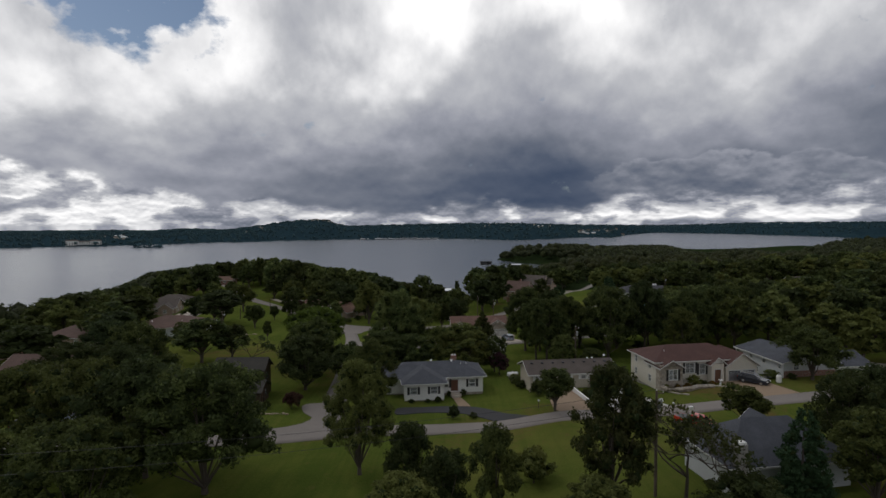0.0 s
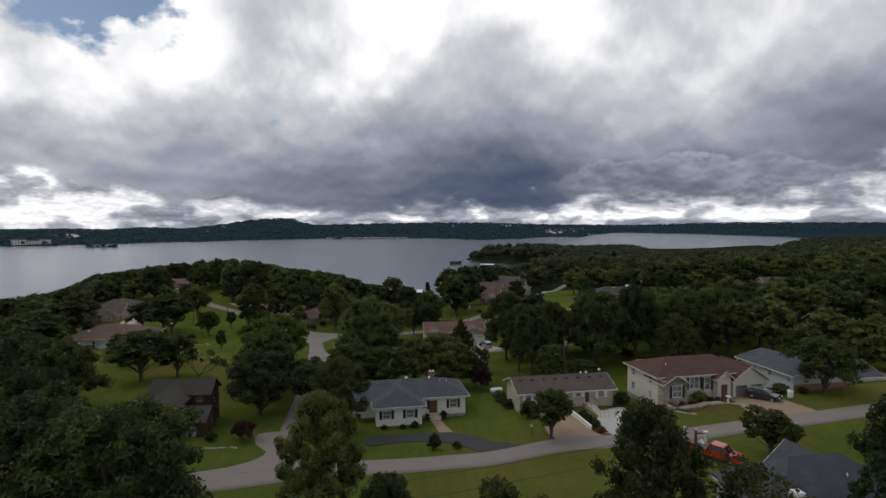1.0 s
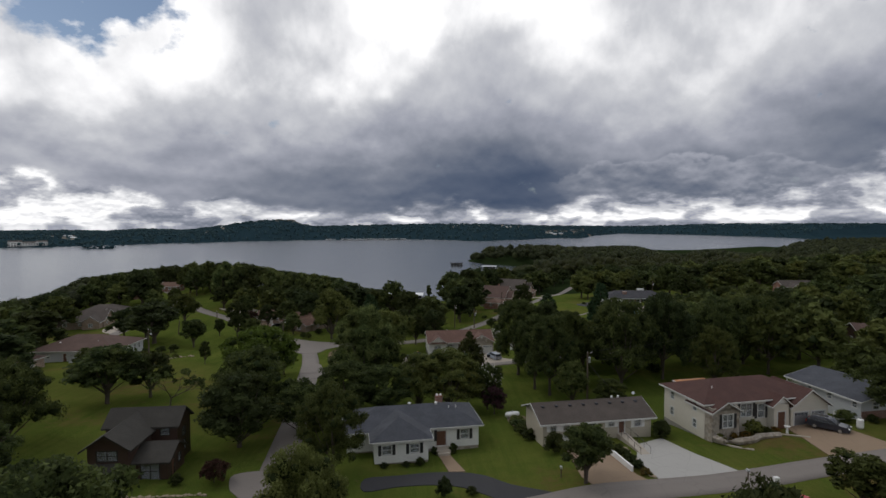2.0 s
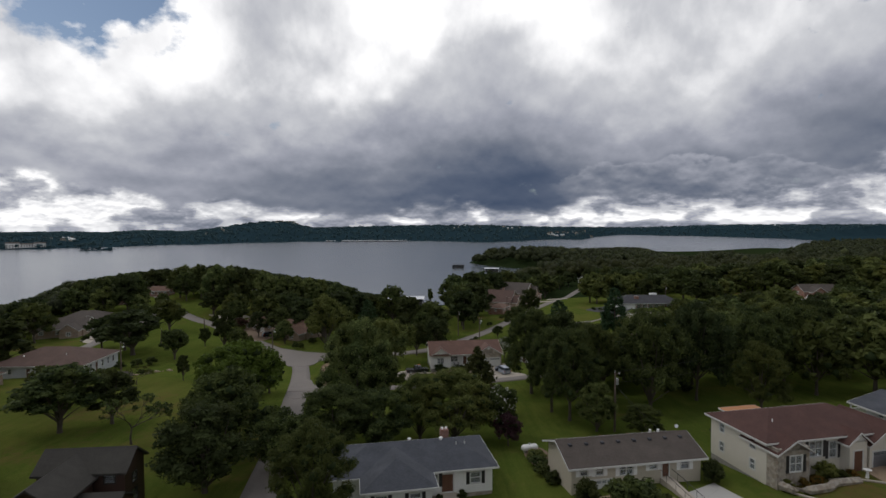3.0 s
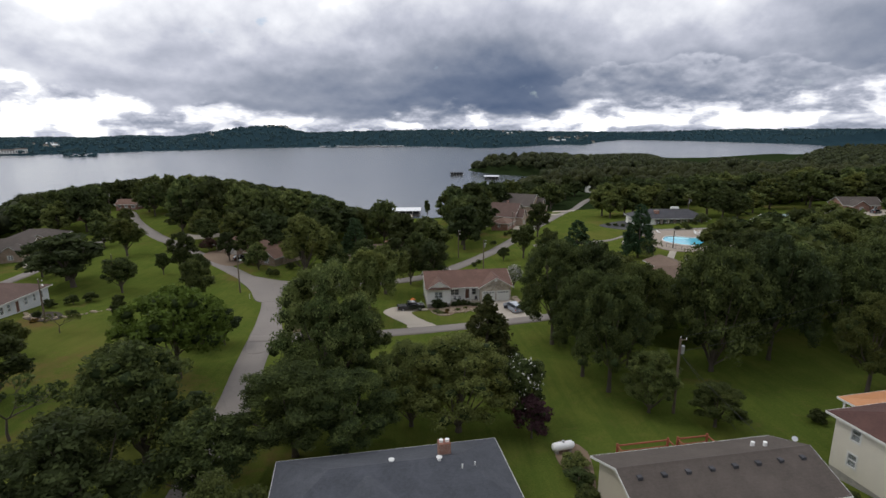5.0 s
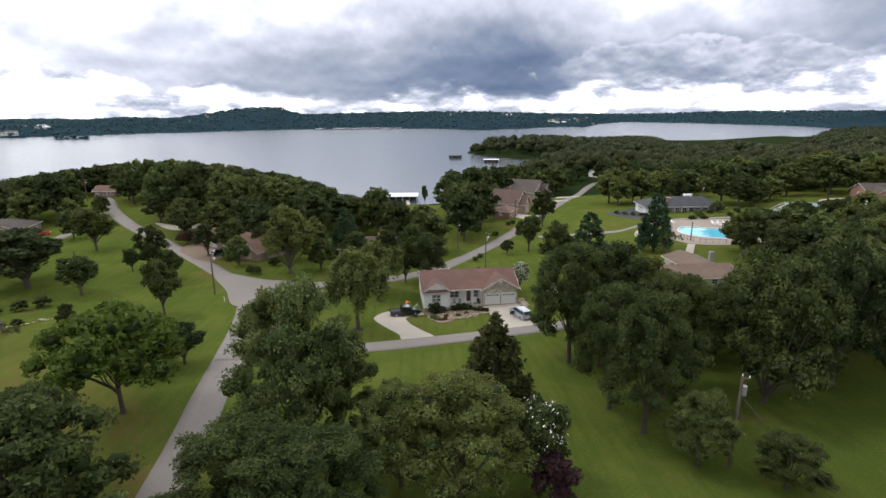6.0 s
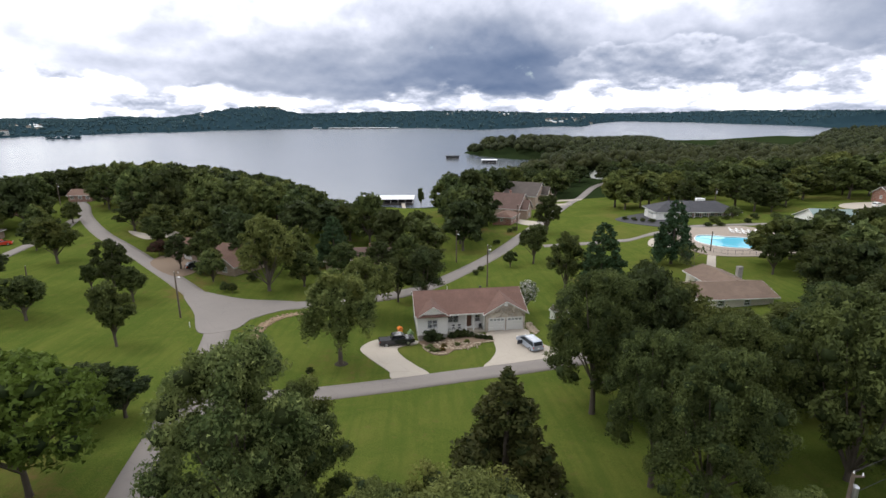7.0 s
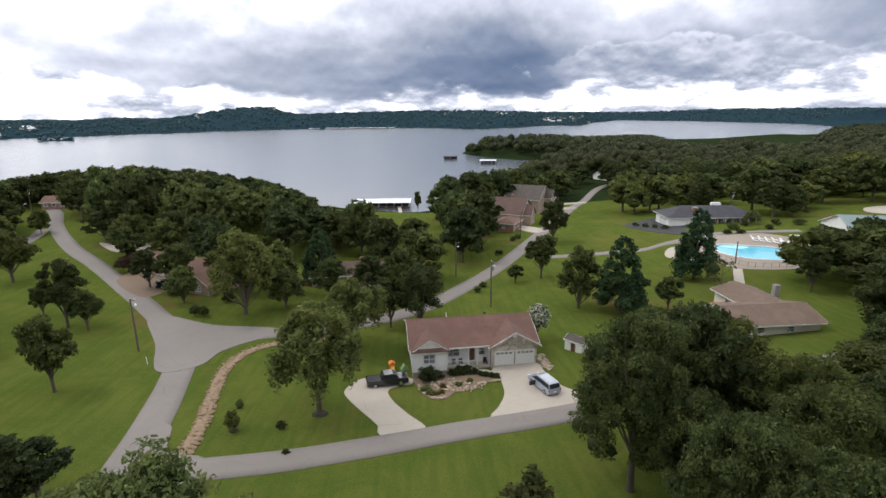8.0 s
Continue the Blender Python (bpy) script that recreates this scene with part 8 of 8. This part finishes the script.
# ---------------------------------------------------------------- the pool
PZ = -0.33
DECK_PTS = [(70, 112.5), (74.8, 106.8), (88, 106.6), (100, 112), (107, 126), (101, 140), (88, 139.5), (79, 138), (72.5, 124)]
PTS = [(76.2, 121.5), (80.4, 115.0), (90.2, 113.4), (95.8, 119.6), (91.6, 125.4), (87.4, 126.6), (83.6, 128.8), (79.6, 128.4)]


def by_angle(pts, c, n=72):
    """The smooth outline as n points at even angles round c."""
    line = [(math.atan2(p.y - c[1], p.x - c[0]), math.hypot(p.x - c[0], p.y - c[1])) for p in smooth_line(pts, 0.6, True)]
    line.sort()
    a = np.array([q[0] for q in line])
    r = np.array([q[1] for q in line])
    th = np.linspace(-math.pi, math.pi, n, endpoint=False)
    rr = np.interp(th, np.r_[a - math.tau, a, a + math.tau], np.r_[r, r, r])
    return [(c[0] + q * math.cos(t), c[1] + q * math.sin(t)) for t, q in zip(th, rr)]


def flat_outline(pts, z0, z1, hole=None):
    """A slab with the outline, and with a hole of the other outline."""
    c = (86.0, 121.0) if hole else (sum(p[0] for p in pts) / len(pts), sum(p[1] for p in pts) / len(pts))
    outer = by_angle(pts, c)
    if not hole:
        return prism(outer, "z", z0, z1)
    inner = by_angle(hole, c)
    bm = bmesh.new()
    n = len(outer)
    o1, i1, o0, i0 = ([bm.verts.new((*p, z)) for p in loop] for loop, z in ((outer, z1), (inner, z1), (outer, z0), (inner, z0)))
    for k in range(n):
        j = (k + 1) % n
        bm.faces.new((o1[k], o1[j], i1[j], i1[k]))
        bm.faces.new((o0[k], o0[j], o1[j], o1[k]))
        bm.faces.new((i0[k], i1[k], i1[j], i0[j]))
    return bm


solo("pool_terrace", flat_outline(DECK_PTS, PZ - 2.2, PZ, PTS), TERRACE, "tan stamped concrete terrace round the swimming pool", "terrace", kind="structure")
pool = thing("swimming_pool", "turquoise swimming pool with a pale stepped shallow end", "swimming pool")
part("basin", flat_outline(PTS, PZ - 2.0, PZ - 0.75), POOLT, pool)
part("water", flat_outline(PTS, PZ - 0.7, PZ - 0.16), POOLW, pool, "clear turquoise water")
cop = [p for p in smooth_line(PTS, 0.8, True)]
cop.append(cop[0])
part("coping", tube([(p.x, p.y, PZ + 0.0) for p in cop], [0.16] * len(cop), 6, cap=False), WHITE, pool, "white stone coping")
part("step", flat_outline([(80.5, 128.2), (83.8, 128.4), (86.8, 126.4), (84.6, 124.6), (81.6, 125.4)], PZ - 0.72, PZ - 0.13), POOLT, pool, "pale tiled steps")


def sun_lounger():
    e = thing("sun_lounger", "white plastic sun lounger on the pool terrace", "sun lounger", group="sun loungers")
    part("seat", box(-0.3, 0.3, -0.9, 0.3, 0.28, 0.36, None, 0.02), WHITE, e)
    part("backrest", prism([(0.3, 0.28), (1.0, 0.75), (0.95, 0.82), (0.28, 0.36)], "x", -0.3, 0.3), WHITE, e)
    for sx in (-0.25, 0.25):
        for sy in (-0.8, 0.2):
            part("leg", box(sx - 0.03, sx + 0.03, sy - 0.03, sy + 0.03, 0, 0.28), WHITE, e)
    return e


base = sun_lounger()
places = [(92 + i * 1.35, 131.5 - i * 0.9) for i in range(6)] + [(93.4 + i * 1.4, 134.2 - i * 0.9) for i in range(5)] + [(78.2, 134.6), (80.6, 135.4)]
for i, (x, y) in enumerate(places):
    m = pose(x, y, PZ, 0, 0, rrng.uniform(-30, 10) + 25)
    if i == 0:
        base.matrix_basis = m
    else:
        copy_thing(base, m)
e = thing("pool_shelter", "white flat-roofed shade shelter beside the pool", "shelter", pose(101.2, 123.6, PZ, 0, 0, -14))
part("roof", box(-3.8, 3.8, -2.6, 2.6, 2.5, 2.72, None, 0.04), WHITE, e)
for sx in (-3.4, 0, 3.4):
    for sy in (-2.3, 2.3):
        part("post", box(sx - 0.09, sx + 0.09, sy - 0.09, sy + 0.09, 0, 2.5), WHITE, e)
for sx in (-2, 0.4, 2.4):
    part("bench", box(sx - 0.6, sx + 0.6, -0.4, 0.4, 0.0, 0.75, None, 0.03), WHITE, e)
fence = thing("pool_fence", "low dark metal fence along the pool terrace", "fence")
fp = [(73.2, 113.6), (75.4, 108.6), (82, 107.4), (88.4, 107.8), (95, 110.6), (100, 114.4)]
fl = smooth_line(fp, 1.6)
for p in fl:
    part("post", cyl(p.x, p.y, PZ - 0.2, PZ + 1.15, 0.035, 6), DARKPAINT, fence)
for zz in (0.2, 1.1):
    part("rail", tube([(p.x, p.y, PZ + zz) for p in fl], [0.02] * len(fl), 5), DARKPAINT, fence)
patch("path", [(73.0, 110.5), (75.0, 110.2), (66.0, 94.6), (64.0, 95.0)], CONCRETE, "straight concrete walk from the pool", "path", closed_smooth=False)
patch("terrace", [(62.5, 121), (66, 116), (71, 113.6), (74.5, 121), (73, 127), (66, 127)], CONCRETE, "pale gravel terrace edged with a low wall", "terrace")
patch("flower_bed", [(86, 146), (98, 147), (106, 149), (104, 154), (92, 153)], GRASS, "grass island in the turning circle", "flower bed", 0.12)

# ---------------------------------------------------------------- docks and boats
def boat_dock(label, x, y, rot, w, d, roofm):
    e = thing("boat_dock", label, "boat dock", pose(x, y, LAKE, 0, 0, rot), "boat docks")
    part("float_deck", box(0, w, 0, d, 0.15, 0.55), SH_TAUPE, e)
    part("roof", prism([(-0.6, 3.6), (d / 2, 4.3), (d + 0.6, 3.6), (d + 0.6, 3.4), (d / 2, 4.1), (-0.6, 3.4)], "x", -0.8, w + 0.8), roofm, e, "white metal roof")
    n = max(3, int(w / 4))
    for i in range(n + 1):
        for q in (0.2, d - 0.2):
            part("post", box(i * (w - 0.3) / n + 0.05, i * (w - 0.3) / n + 0.25, q - 0.1, q + 0.1, 0.5, 3.6), WHITE, e)
    for i in range(n):
        part("slip_wall", box(i * (w - 0.3) / n + 0.3, i * (w - 0.3) / n + 0.42, 0.6, d - 0.6, 0.55, 2.6), DARKPAINT, e)
    # Black sheet right across the slips, standing in for shade under the roof.
    part("boat_lift", box(0.6, w - 0.6, d * 0.45, d * 0.5, 0.55, 3.2), DARKPAINT, e)
    part("rail", box(0, w, -0.05, 0.03, 1.4, 1.5), STEEL, e)
    return e


boat_dock("floating boat dock with white metal roof and dark slips", -34.5, 296, -2, 31, 15, TINROOF)
boat_dock("small boat dock with a white roof in the cove", 70, 556, -10, 16, 9, TINROOF)
boat_dock("open boat dock with dark roof off the point", 34, 614, -4, 16, 7, SH_GREY)
boat_dock("small roofed dock beyond the lane's end", 150, 398, 6, 16, 8, TINROOF)
walkway = box(-1.0, 1.0, 0, 22, 0.2, 0.45)
solo("gangway", walkway, CONCRETE, "narrow grey gangway from the bank to the dock", "gangway", pose(-8.0, 276.0, LAKE + 0.5, 0, 0, 4))

# far shore: marina, islet, buildings
for i in range(11):
    x = -372 + i * 28
    boat_dock("long white-roofed marina dock on the far shore", x, 1905 + 10 * math.sin(i * 1.3), 2, 22 + 2 * (i % 3), 30, TINROOF)
resort = thing("lakeside_hotel", "long white hotel of several storeys on the far shore", "hotel", pose(-1085, 1318, LAKE, 0, 0, 38), "far buildings")
for i, (x0, x1, top) in enumerate(((0, 30, 15.0), (30.2, 58, 12.0), (58.2, 84, 14.0))):
    part("wall", box(x0, x1, 0, 16, -3, top), SIDE_W, resort)
    part("roof", prism([(-1, top), (8, top + 3), (17, top)], "x", x0 - 0.1, x1 + 0.1), SH_TAUPE, resort)
    for lv in range(3):
        for k in range(5):
            u = x0 + (k + 0.5) * (x1 - x0) / 5
            part("window", box(u - 1.4, u + 1.4, -0.12, -0.02, 1.6 + lv * 3.6, 3.6 + lv * 3.6), CARGLASS, resort)
brng = random.Random(9)
for az, r, w, n in ((15.5, 2250, 18, 12), (18.0, 2350, 16, 10), (-35.8, 1945, 30, 5), (-15.0, 2680, 12, 3), (5.0, 2400, 10, 4), (10.5, 2300, 10, 4), (33.5, 4000, 20, 2), (-22, 2350, 10, 3)):
    for i in range(n):
        a = radians(az + brng.uniform(-1.7, 1.7))
        q = r + brng.uniform(-60, 220)
        x, y = q * math.sin(a), q * math.cos(a)
        z = ground_at(x, y)
        if z < LAKE + 0.5:
            continue
        e = thing("lakeside_building", "pale building on the wooded far shore", "building", pose(x, y, z, 0, 0, brng.uniform(-15, 15)), "far buildings")
        ww, dd, hh = w * brng.uniform(0.6, 1.0), 9, brng.uniform(3.5, 6.5)
        part("wall", box(-ww / 2, ww / 2, -dd / 2, dd / 2, -6, hh), SIDE_B if i % 2 else SIDE_C, e)
        part("roof", prism([(-dd / 2 - 0.5, hh), (0, hh + 3), (dd / 2 + 0.5, hh)], "x", -ww / 2 - 0.5, ww / 2 + 0.5), SH_TAUPE if i % 3 else TINROOF, e)
        for k in range(4):
            for lv in range(2):
                part("window", box(-ww / 2 + (k + 0.3) * ww / 4, -ww / 2 + (k + 0.7) * ww / 4, -dd / 2 - 0.06, -dd / 2 - 0.01, hh * (0.3 + 0.35 * lv), hh * (0.45 + 0.35 * lv)), CARGLASS, e)
cliff = thing("hilltop_cliff", "pale quarried rock face on the hilltop", "cliff")
for i in range(9):
    a = radians(-16.0 + i * 0.26)
    q = 2640 + 14 * (i % 3)
    x, y = q * math.sin(a), q * math.cos(a)
    z = ground_at(x, y)
    ob = new("rock_face", ROCKS[i % 5])
    ob.parent = cliff
    ob.matrix_basis = pose(x, y, z + 7, 0, 0, i * 37) @ Matrix.Diagonal((17, 10, 15, 1))
islet = [(-838 + 9 * i + 4 * math.sin(i * 2.1), 1232 + 3 * math.cos(i), LAKE, 7, 8 + 3 * math.sin(i * 1.7)) for i in range(9)]
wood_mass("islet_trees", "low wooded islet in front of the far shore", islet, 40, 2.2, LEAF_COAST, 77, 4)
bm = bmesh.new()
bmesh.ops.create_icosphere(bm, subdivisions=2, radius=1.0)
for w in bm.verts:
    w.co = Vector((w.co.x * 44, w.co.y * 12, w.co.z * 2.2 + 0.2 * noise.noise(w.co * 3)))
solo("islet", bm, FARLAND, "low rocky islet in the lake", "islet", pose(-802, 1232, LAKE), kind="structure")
